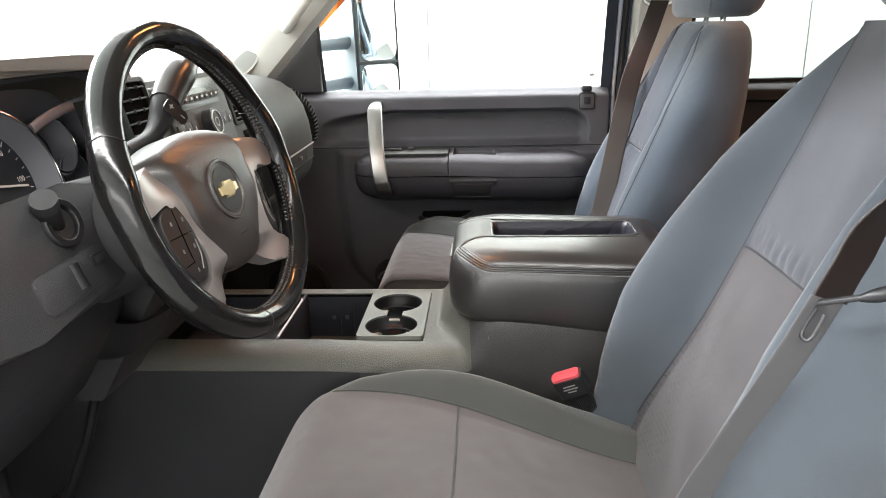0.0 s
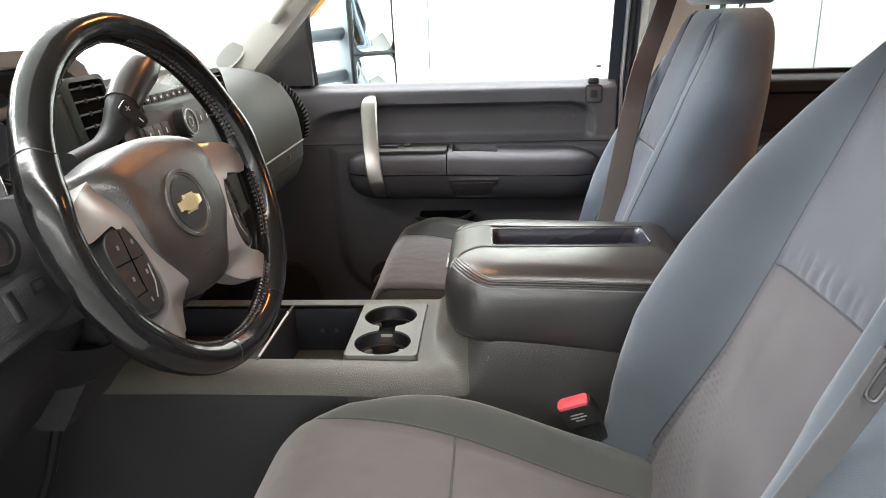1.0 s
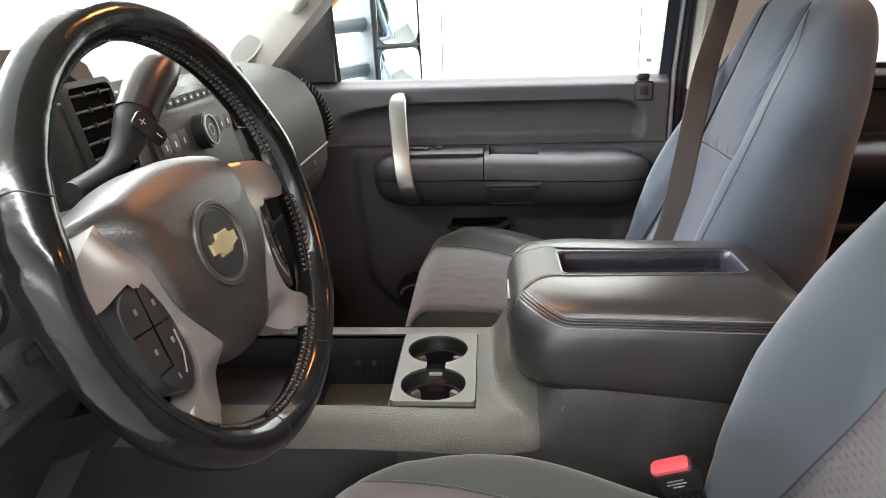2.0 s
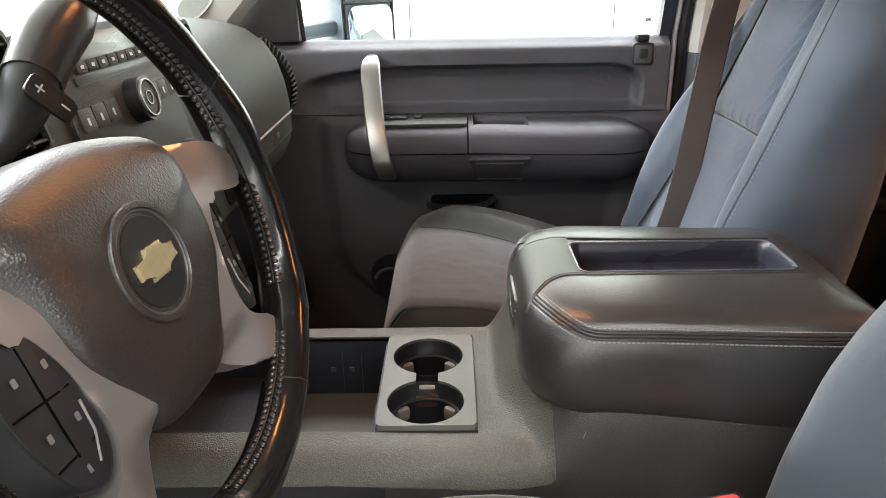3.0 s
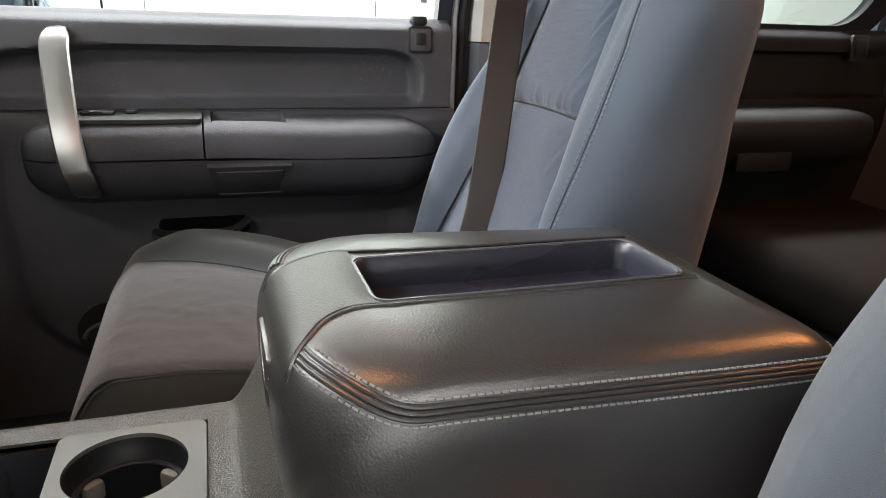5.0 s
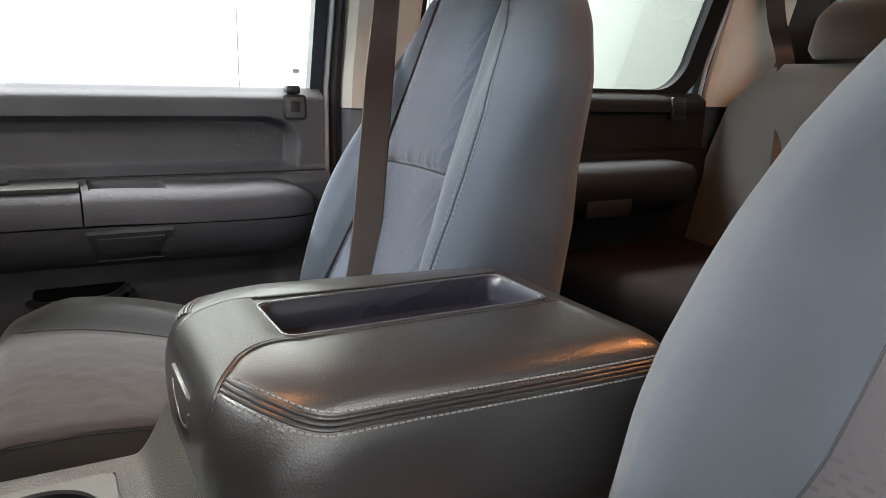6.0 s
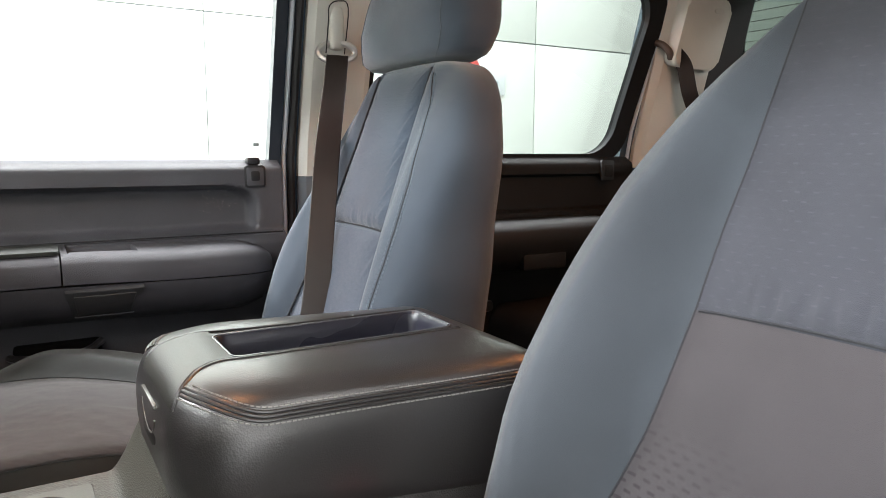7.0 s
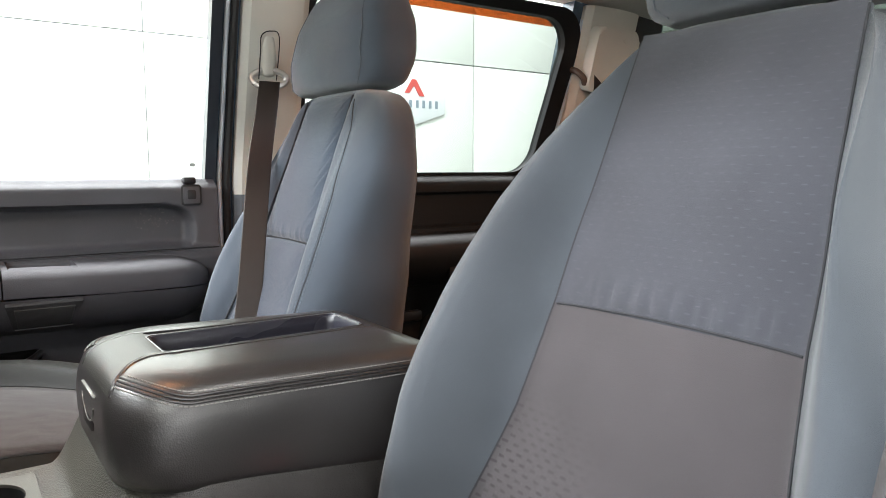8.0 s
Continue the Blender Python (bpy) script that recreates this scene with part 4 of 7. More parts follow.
def seat_face(y, z, k=1.0):
    """How far forward the cloth of the backrest lies, y from the seat's middle."""
    w, wi = seat_half(z), insert_half(z)
    a = abs(y)
    bump = smooth(wi - 0.004, wi + 0.55 * (w - wi), a)
    return seat_front(z) - k * seat_bolster(z) * bump - 0.004 * smooth(wi - 0.02, wi + 0.02, a) - (0.001 + 0.018 * (1 - k)) * math.sin(math.pi * min(1.0, max(0.0, (a - wi) / 0.042)))


def seat(c, high, lean_x, label, front_x, crest, inner_crest, swell, seam_x):
    WIDER["top"] = 0.015 if c < 0 else 0.0
    s = thing("car_seat", (0.3, c, 0.74), label, "car seat", "front seats")
    # backrest, a little fuller towards the console at its top
    inner = -1 if c > 0 else 1

    def skew(y, z):
        far = smooth(insert_half(z), seat_half(z), abs(y))
        return 1 + far * ((smooth(1.36, 1.5, z) * 0.09 if c > 0 else curve(z, [(1.40, 0.02), (1.46, 0.0), (1.53, -0.065), (1.60, -0.20), (1.64, -0.25)])) if y * inner > 0 else -0.30 * smooth(1.30, 1.50, z))

    bm = bmesh.new()
    loops = []
    zs = [0.97 + 0.63 * i / 36 for i in range(36)] + [1.60, 1.612, 1.622, 1.630, 1.636, 1.640]
    for z in zs:
        w = seat_half(z)
        xr = seat_rear(z)
        loop = []
        for i in range(61):
            y = w * math.sin(math.pi / 2 * (2 * i / 60 - 1))
            front = seat_face(y, z, swell)
            y *= skew(y, z)
            mid_x = (front + xr) / 2
            x = mid_x - (mid_x - front) * (1 - abs(math.sin(math.pi / 2 * (2 * i / 60 - 1))) ** 4.5) ** (1 / 3.2)
            loop.append((x + lean_x, c + y, z))
        for i in range(1, 20):
            y = w * math.sin(math.pi / 2 * (1 - 2 * i / 20))
            y0 = y
            mid_x = (seat_face(y, z, swell) + xr) / 2
            loop.append((mid_x + (xr - mid_x) * (1 - abs(y / w) ** 4) ** 0.33 + lean_x, c + y0 * skew(y0, z), z))
        loops.append(loop)
    loft(bm, loops)
    back_tree = BVHTree.FromBMesh(bm)
    part("backrest", bm, CLOTH if c > 0 else DRIVER_CLOTH, s, sharp=70)

    def pillow(zlo, zhi, name, puff, lab):
        bm = bmesh.new()

        def at(u, v):
            z = zlo + (zhi - zlo) * v
            w = insert_half(z) + 0.002
            y = w * (2 * u - 1)
            e = (1 - abs(2 * u - 1) ** 8) * (1 - abs(2 * v - 1) ** 14)
            crumple = (0.0030 * noise.noise((y * 150, z * 14, c)) + (0.0022 * math.sin(y * 760 + 2.0 * noise.noise((y * 20, z * 9, 3.0))) if c > 0 else 0.0)) * (1 - smooth(0.0, 0.15, v)) * e * (1 if puff > 0.01 else 0.1) + 0.0012 * noise.noise((y * 14, z * 14, c + 5))
            if c > 0:
                crumple += 0.0050 * noise.noise((y * 25 + z * 20, z * 120 - abs(y) * 190, 7.0)) * smooth(0.58, 0.92, abs(2 * u - 1)) * e
            if c < 0:
                return Vector((seat_face(y, z, swell) + lean_x - 0.0024 - 0.0045 * e - 3.2 * crumple * e, c + y, z))
            return Vector((seat_face(y, z, swell) + lean_x + 0.003 - (puff + 0.005) * e - crumple, c + y, z))

        grid(bm, at, 60, 110)
        part(name, bm, INSERT if c > 0 else DRIVER_INSERT if zlo > 1.2 else DRIVER_LOWER, s, lab, sharp=80)

    pillow(1.356, 1.637, "upper_insert", 0.012 if c > 0 else 0.0105, "grey dashed cloth insert with a puckered lower seam")
    pillow(1.0, 1.356, "lower_insert", 0.008, "grey dashed cloth insert")
    # dark strands along the insert put its seam shade into colour
    for side in (-1, 1):
        bm = bmesh.new()
        pts = []
        for i in range(26):
            z = 1.07 + 0.56 * i / 25
            y = side * (insert_half(z) + 0.003)
            pts.append((seat_face(y, z, swell) + lean_x - 0.0012, c + y, z))
        tube(bm, pts, 0.0019 if c > 0 else 0.0012, 6)
        part("edge_seam", bm, SEAM, s)
    bm = bmesh.new()
    pts = []
    for i in range(21):
        y = insert_half(1.356) * (2 * i / 20 - 1)
        pts.append((seat_face(y, 1.356, swell) + lean_x + (0.001 if c > 0 else -0.0028), c + y, 1.356 + 0.003 * math.cos(1.6 * y / 0.12)))
    tube(bm, pts, 0.0026 if c > 0 else 0.0014, 6)
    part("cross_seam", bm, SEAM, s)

    if c > 0:
        # double-stitched seam down the side towards the console, laid on the cloth
        def on_back(off, z):
            q, nrm = back_tree.ray_cast(Vector((0.0, c + inner * (curve(z, [(1.0, 0.222), (1.27, 0.221), (1.32, 0.219), (1.372, 0.213), (1.448, 0.199), (1.518, 0.172), (1.57, 0.148), (1.625, 0.120)]) + off), z)), Vector((1, 0, 0)))[:2]
            return q + nrm * math.copysign(0.0006, -nrm.x) if q else None

        for off, kind_ in ((0.0, "fold"), (-0.0042, "seam"), (0.0042, "seam")):
            pts = [p for p in (on_back(off, 1.06 + 0.56 * i / 60) for i in range(61)) if p]
            if kind_ == "fold":
                bm = bmesh.new()
                tube(bm, pts, 0.0011, 6)
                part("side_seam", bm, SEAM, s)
            else:
                stitches("seam", pts, s, 0.0075, 0.0054, 0.0009, THREAD)

    # headrest with its two posts: a flat front, flat sides and seamed corners
    hc = c - 0.046 * inner

    def rest(v, t):
        w = 1.20 * curve(v, [(0, 0.128), (0.05, 0.150), (0.2, 0.160), (0.5, 0.152), (0.75, 0.130), (0.9, 0.104), (0.97, 0.075), (1, 0.05)])
        d = curve(v, [(0, 0.050), (0.05, 0.064), (0.3, 0.076), (0.6, 0.070), (0.85, 0.050), (1, 0.018)])
        co, si = math.cos(t), math.sin(t)
        y = w * math.copysign(abs(co) ** 0.42, co)
        x = 0.668 + 0.035 * v + lean_x - d * math.copysign(abs(si) ** 0.45, si) + 0.020 * (y / 0.19) ** 2 * (1 if si > 0 else 0)
        return (x, hc + y, 1.648 + 0.225 * v)

    bm = bmesh.new()
    loft(bm, [[rest(i / 25, 2 * math.pi * k / 64) for k in range(64)] for i in range(26)])
    head = part("headrest", bm, CLOTH if c > 0 else DRIVER_CLOTH, s, "padded cloth headrest with seamed corners", sharp=80)
    for ang in (50, 130):
        bm = bmesh.new()
        tube(bm, [Vector(rest(0.02 + 0.94 * i / 20, radians(ang))) + Vector((-0.0006, 0, 0)) for i in range(21)], 0.0013, 5)
        part("headrest_seam", bm, PIPING, head)
    for side in (-0.06, 0.06):
        bm = bmesh.new()
        tube(bm, [(0.66 + lean_x, c + side, 1.60), (0.672 + lean_x, c + side, 1.67)], 0.006, 10)
        part("headrest_post", bm, CHROME, s, "bright headrest post")

    # cushion: insert in the middle, raised bolsters at both sides
    HW = 0.262
    X0, X1 = front_x, 0.50

    def ins(x, side=0):
        if c > 0 and side * inner > 0:
            return 0.226
        if c > 0:
            return curve(x, [(-0.08, 0.165), (0.0, 0.150), (0.15, 0.105), (0.30, 0.075), (0.50, 0.06)])
        return curve(x, [(-0.08, 0.222), (0.0, 0.212), (0.15, 0.185), (0.30, 0.150), (0.50, 0.11)])

    def flank(y):
        """The side towards the console is cut steep on the passenger seat."""
        return y * 0.875 if c > 0 and y * inner > 0 else y

    def top_z(x, y):
        a = abs(y)
        wi = ins(x, y)
        z = high - 0.075 * smooth(0.02, 0.46, x)
        z += (inner_crest if y * inner > 0 else crest) * smooth(wi - 0.01, wi + 0.045, a) * smooth(X0, X0 + 0.13, x) * (1 - 0.5 * smooth(0.1, 0.4, x))
        z -= 0.075 * max(0.0, (a - 0.205) / (HW - 0.205)) ** 2.6
        z -= 0.085 * max(0.0, (X0 + (0.050 if c > 0 else 0.078) - x) / (0.058 if c > 0 else 0.080)) ** 2.0
        return z

    bm = bmesh.new()
    loops = []
    for i in range(64):
        x = X0 + (X1 - X0) * (i / 63) ** 1.25
        front = max(0.0, (X0 + 0.098 - x) / 0.098)
        hw = HW - 0.02 * front ** 2
        loop = []
        for k in range(73):
            y = -hw + 2 * hw * k / 72
            y = hw * math.sin(math.pi / 2 * y / hw)
            loop.append((x, c + flank(y), top_z(x, y * HW / hw)))
        lo = high - 0.15
        loop += [(x + 0.02 * front, c + flank(hw * 0.985), high - 0.105), (x + 0.03 * front, c + flank(hw * 0.95), lo), (x + 0.03 * front, c + flank(-hw * 0.95), lo), (x + 0.02 * front, c + flank(-hw * 0.985), high - 0.105)]
        loops.append(loop)
    loft(bm, loops)
    part("cushion", bm, CUSHION_CLOTH if c > 0 else DRIVER_BOLSTER, s, sharp=70)
    for lo, hi, name in ((front_x - 0.001, seam_x - 0.002, "cushion_front_insert"), (seam_x + 0.002, 0.46, "cushion_rear_insert")):
        bm = bmesh.new()

        def sheet(u, v):
            x = lo + (hi - lo) * v
            y = -ins(x, -1) + (ins(x, -1) + ins(x, 1)) * u
            e = (1 - abs(2 * u - 1) ** 10) * (1 - abs(2 * v - 1) ** 16)
            edge = 0.0012 * noise.noise((x * 40, y * 40, 3.0 + c))
            px = x - (0.004 if lo < 0 and v < 0.25 else 0) * (1 - v / 0.25 if v < 0.25 else 0)
            return Vector((px, c + flank(y), top_z(x, y) + 0.0016 + (0.0030 + edge) * e))

        grid(bm, sheet, 36, 40)
        part(name, bm, CUSHION_INSERT if c > 0 else DRIVER_CUSHION, s, "worn grey-brown cloth insert", sharp=80)
    bm = bmesh.new()
    tube(bm, [(seam_x, c + ins(seam_x) * 0.98 * (2 * i / 16 - 1), top_z(seam_x, ins(seam_x) * (2 * i / 16 - 1)) + 0.0002) for i in range(17)], 0.0012, 6)
    part("cross_seam", bm, CUSHION_CLOTH, s)
    for side in (-1, 1):
        bm = bmesh.new()
        tube(bm, [(x, c + flank(side * (ins(x, side) + 0.002)), top_z(x, side * (ins(x, side) + 0.002)) + 0.0012) for x in [X0 + 0.008 + (0.43 - X0) * i / 24 for i in range(25)]], 0.0013, 5)
        part("edge_seam", bm, CUSHION_CLOTH, s)
    # seat base
    bm = bmesh.new()
    slab(bm, 0.0, 0.50, c - 0.22, c + 0.22, 0.742, high - 0.14, 0.02)
    part("base", bm, FOOTWELL, s, "black seat base")
    return s


seat(-0.443, 1.085, 0.0, "grey cloth driver's bucket seat with headrest beside the console", -0.148, 0.056, 0.056, 1.0, 0.130)
seat(0.447, 1.112, 0.012, "blue-grey cloth passenger bucket seat with headrest beside the console", -0.078, 0.034, 0.004, 0.5, 0.215)

# ---- belts ----
def strap(bm, pts, wides, width=0.047, thick=0.0016):
    """A flat band along points, each with the way its width lies."""
    loops = []
    for p, w in zip(pts, wides):
        p, w = Vector(p), Vector(w).normalized()
        i = pts.index(tuple(p)) if tuple(p) in pts else 0
        loops.append((p, w))
    out = []
    for i, (p, w) in enumerate(loops):
        d = (loops[min(i + 1, len(loops) - 1)][0] - loops[max(i - 1, 0)][0]).normalized()
        w = (w - d * w.dot(d)).normalized()
        n = d.cross(w)
        # a woven edge and shallow lengthwise ribs on both faces
        rib = [(-1 + k / 12, -1 - (0.7 if k % 2 else 0.0)) for k in range(25)]
        out.append([p + w * a * width / 2 + n * b * thick / 2 for a, b in rib + [(-a, -b) for a, b in rib]])
    loft(bm, out)


def fine(pts, n=6):
    return [tuple(p) for p in spline(pts, n)]


belt = thing("seat_belt", (0.66, 0.8, 1.1), "dark brown webbing seat belt hanging from the door pillar", "seat belt", "seat belts")
bm = bmesh.new()
run = fine([(0.632, 0.766, 1.694), (0.591, 0.686, 1.618), (0.531, 0.575, 1.509), (0.488, 0.508, 1.347), (0.458, 0.468, 1.22), (0.440, 0.452, 1.165), (0.424, 0.437, 1.11), (0.41, 0.424, 1.06)], 6)
strap(bm, run, [(0.93, -0.37, 0.0)] * len(run), 0.047)
part("webbing", bm, BELT, belt, sharp=80)
bm = bmesh.new()
ringm = facing(0.635, 0.776, 1.702, (-0.35, -0.9, 0.1))
tube(bm, [ringm @ Vector((0.040 * math.cos(t), 0.020 * math.sin(t), 0)) for t in [2 * math.pi * i / 28 for i in range(28)]], 0.0075, 8, closed=True)
part("guide_loop", bm, material("pale_metal", (0.62, 0.61, 0.58), 0.3, 0.5), belt, "pale belt guide loop")

STALK = material("stalk_plastic", (0.013, 0.012, 0.012), 0.6, 0, 0.1, 600, 0.2, 0.1)
buckle = thing("belt_buckle", (0.36, -0.215, 0.95), "black belt buckle with a red release button", "belt buckle")
m = facing(0.298, -0.228, 1.118, (-0.50, -0.22, 0.84), (0.2, 0.97, 0.2))
bm = bmesh.new()
prism(bm, rounded(0.050, 0.026, 0.006), m @ Matrix.Translation((0, 0, -0.033)), 0.036, 0.003)
part("housing", bm, BLACK, buckle)
bm = bmesh.new()
prism(bm, rounded(0.045, 0.019, 0.005), m @ Matrix.Translation((0, -0.001, 0.003)), 0.005, 0.002)
part("release_button", bm, RED, buckle, "red release button")
bm = bmesh.new()
for k, wd in enumerate((0.020, 0.024, 0.014)):
    prism(bm, rounded(wd, 0.0022, 0.0005, 2), m @ pose(0.0, -0.0132, -0.008 - 0.006 * k, 90, 0, 0), 0.0006, 0)
part("printed_lines", bm, STITCH, buckle, "pale printed lines")
bm = bmesh.new()
q = m @ Vector((0, 0, -0.03))
strap(bm, fine([tuple(q), (0.336, -0.214, 1.045), (0.372, -0.20, 0.96)], 5), [(0.9, -0.2, 0.4)] * 11, 0.040, 0.008)
part("stalk", bm, STALK, buckle)

dbelt = thing("seat_belt", (0.5, -0.74, 1.2), "worn grey-brown seat belt hanging over the driver's seat", "seat belt", "seat belts")
bm = bmesh.new()
run = fine([(0.69, -0.80, 1.76), (0.60, -0.735, 1.645), (0.525, -0.695, 1.553), (0.482, -0.677, 1.495), (0.462, -0.677, 1.452), (0.450, -0.678, 1.424)], 6)
strap(bm, run, [Vector((0.75, 0.35, 0.45)).lerp(Vector((0.9, 0.4, 0.0)), i / 30) for i in range(len(run))], 0.044)
part("webbing", bm, BELT, dbelt, "dark brown webbing above the latch", sharp=80)
bm = bmesh.new()
run = fine([(0.448, -0.678, 1.424), (0.430, -0.679, 1.385), (0.405, -0.680, 1.335), (0.382, -0.681, 1.290), (0.356, -0.682, 1.235), (0.326, -0.69, 1.15), (0.31, -0.71, 1.02)], 6)
strap(bm, run, [Vector((0.9, 0.42, 0.0))] * len(run), 0.044, 0.0010)
part("webbing", bm, BELT_LIT, dbelt, "webbing below the latch, coloured pale for the light on it", sharp=80)
m = facing(0.449, -0.684, 1.424, (-0.55, -0.8, 0.2), (0.1, 0.2, 1))
bm = bmesh.new()
tube(bm, [m @ Vector((-0.016, -0.004, 0.004)), m @ Vector((0.020, 0.008, 0.005))], 0.0028, 10)
part("latch_bar", bm, material("latch_steel", (0.035, 0.035, 0.037), 0.45, 0.4), dbelt, "steel latch bar")
bm = bmesh.new()
tube(bm, spline([m @ Vector((0.019, 0.007, 0.005)), m @ Vector((0.036, 0.014, 0.006)), m @ Vector((0.054, 0.024, 0.004))], 5), [0.003 + 0.003 * smooth(0, 0.4, i / 10) for i in range(11)], 10)
part("latch_grip", bm, BLACK, dbelt, "black latch grip")
bm = bmesh.new()
tube(bm, spline([m @ Vector((-0.010, -0.006, 0.004)), m @ Vector((-0.018, -0.028, 0.005)), m @ Vector((-0.011, -0.032, 0.005)), m @ Vector((-0.003, -0.010, 0.004))], 5), 0.0020, 8)
part("latch_tongue", bm, material("tongue_steel", (0.05, 0.05, 0.052), 0.35, 0.5), dbelt, "looped steel latch tongue")

# ---- rear bench ----
rear = thing("rear_bench", (1.5, 0.45, 0.74), "grey cloth rear bench seat, shade put into its dark colour", "car seat")
for y0, y1 in ((0.16, 0.86), (-0.56, 0.15)):
    bm = bmesh.new()
    loops = []
    for i in range(16):
        z = 1.03 + 0.525 * i / 15
        w = (y1 - y0) / 2 * curve(i / 15, [(0, 0.98), (0.5, 1.0), (0.8, 0.93), (0.93, 0.8), (1, 0.62)])
        x0 = 1.53 + (z - 1.03) * 0.26
        d = curve(i / 15, [(0, 0.10), (0.8, 0.085), (1, 0.03)])
        cy = (y0 + y1) / 2
        loops.append([(x0 + 0.09 - d * math.copysign(abs(math.sin(t)) ** 0.6, math.sin(t)), cy + w * math.copysign(abs(math.cos(t)) ** 0.45, math.cos(t)), z) for t in [2 * math.pi * k / 36 for k in range(36)]])
    loft(bm, loops)
    part("backrest", bm, REAR_CLOTH_SHADED, rear, sharp=75)
    bm = bmesh.new()
    loops = []
    for i in range(12):
        v = i / 11
        w = 0.118 * curve(v, [(0, 0.85), (0.15, 1), (0.7, 0.97), (1, 0.75)])
        d = curve(v, [(0, 0.03), (0.2, 0.045), (0.8, 0.04), (1, 0.015)])
        cy = (y0 + y1) / 2
        loops.append([(1.725 + 0.02 * v - d * math.copysign(abs(math.sin(t)) ** 0.6, math.sin(t)), cy + w * math.copysign(abs(math.cos(t)) ** 0.5, math.cos(t)), 1.565 + 0.135 * v) for t in [2 * math.pi * k / 32 for k in range(32)]])
    loft(bm, loops)
    part("headrest", bm, REAR_CLOTH_SHADED, rear, sharp=75)
    bm = bmesh.new()
    box(bm, (1.34, (y0 + y1) / 2, 1.02), (0.52, (y1 - y0) * 0.99, 0.13), 0.05, None, 4)
    # cushion cloth darkened further, the shade down there in its colour
    part("cushion", bm, material("shaded_rear_cushion_cloth", (0.013, 0.011, 0.0098), 0.95, 0, 0.1, 1500, 0.5, 0.15, "noise", 0.0, 0.08), rear, "grey-brown cloth cushion", sharp=60)
bm = bmesh.new()
slab(bm, 1.15, 1.95, -0.56, 0.86, 0.742, 0.955, 0.02)
part("base", bm, FOOTWELL, rear)
rbelt = thing("seat_belt", (1.7, 0.76, 1.3), "dark webbing seat belt over the rear bench", "seat belt", "seat belts")
bm = bmesh.new()
run = fine([(1.668, 0.748, 1.772), (1.695, 0.735, 1.735), (1.715, 0.728, 1.66), (1.742, 0.715, 1.58), (1.70, 0.66, 1.47), (1.62, 0.60, 1.36), (1.58, 0.57, 1.22)], 6)
strap(bm, run, [(0.62, -0.75, 0)] * len(run), 0.044)
part("webbing", bm, BELT, rbelt, sharp=80)

# ---- centre console ----
FRONT_DARK = material("dark_front_plastic", (0.019, 0.019, 0.021), 0.5, 0, 0.2, 800, 0.4, 0.15, "voronoi", 0, 0.35)
con = thing("centre_console", (0.15, 0.0, 0.74), "olive-grey moulded centre console with cup holders and leather lid", "console")
TOP = 1.122


def con_half(x):
    return curve(x, [(-0.42, 0.150), (-0.1, 0.150), (0.06, 0.158), (0.11, 0.156), (0.17, 0.143), (0.5, 0.139)])


# one moulded shell: side, rounded near edge, deck round the openings, pedestal under the lid
def ramp(x, y=0.0):
    start = 0.083 + 0.055 * max(0.0, (-0.03 - y) / 0.12) ** 1.5
    return TOP + 0.085 * smooth(start, start + 0.062, x)


def shell_row(x):
    w = con_half(x)
    e = w + 0.006
    row = [(-w * 1.07, 0.742), (-w * 1.055, 0.95)]
    for y, down in ((-e - 0.001, 0.085), (-e, 0.055), (-e + 0.0025, 0.034), (-e + 0.0075, 0.019), (-e + 0.015, 0.0095), (-e + 0.025, 0.0035), (-e + 0.036, 0.0008), (-e + 0.046, 0.0)):
        row.append((y, ramp(x, y) - down))
    row += [(y, ramp(x, y)) for y in (max(-0.112, -e + 0.050), -0.08, -0.05, -0.02, 0.02, 0.06, 0.09, 0.118, 0.132, 0.142)]
    row += [(0.148, ramp(x) - 0.002), (0.152, ramp(x) - 0.010), (0.153, ramp(x) - 0.055), (0.160, 0.95), (0.165, 0.742)]
    return [(x, y, z) for y, z in row]


shell_x = [-0.70, -0.55, -0.42, -0.30, -0.20, -0.10, -0.04, 0.0, 0.04, 0.064] + [0.064 + 0.006 * k for k in range(1, 28)] + [0.26, 0.34, 0.42, 0.50]
shell_rows = [shell_row(x) for x in shell_x]


def shell_part(name, mat, pick):
    bm = bmesh.new()
    verts = {}
    for a in range(len(shell_rows) - 1):
        for k in range(len(shell_rows[0]) - 1):
            mid_x = (shell_x[a] + shell_x[a + 1]) / 2
            if 10 <= k < 17 and mid_x < 0.064:
                continue
            if not pick(mid_x, k):
                continue
            quad = []
            for p, q in ((a, k), (a, k + 1), (a + 1, k + 1), (a + 1, k)):
                if (p, q) not in verts:
                    verts[(p, q)] = bm.verts.new(shell_rows[p][q])
                quad.append(verts[(p, q)])
            bm.faces.new(quad)
    thicken(bm, 0.003)
    return part(name, bm, mat, con, sharp=75)


# faces in the darker side colour: lower walls and the flank under the lid
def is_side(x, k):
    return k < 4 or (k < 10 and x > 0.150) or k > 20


shell_part("deck", CONSOLE, lambda x, k: not is_side(x, k))
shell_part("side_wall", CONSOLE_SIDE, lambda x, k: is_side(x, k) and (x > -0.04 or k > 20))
# side wall ahead of x = -0.04, in a darker colour still
shell_part("side_wall_front", FRONT_DARK, lambda x, k: is_side(x, k) and x < -0.04 and k < 4)
bm = bmesh.new()
tube(bm, [(x, shell_row(x)[4][1] - 0.0006, shell_row(x)[4][2]) for x in (-0.4, -0.3, -0.2, -0.1, 0.0, 0.06, 0.10, 0.13, 0.15, 0.165)], 0.0008, 5)
part("parting_line", bm, BLACK, con)
bm = bmesh.new()
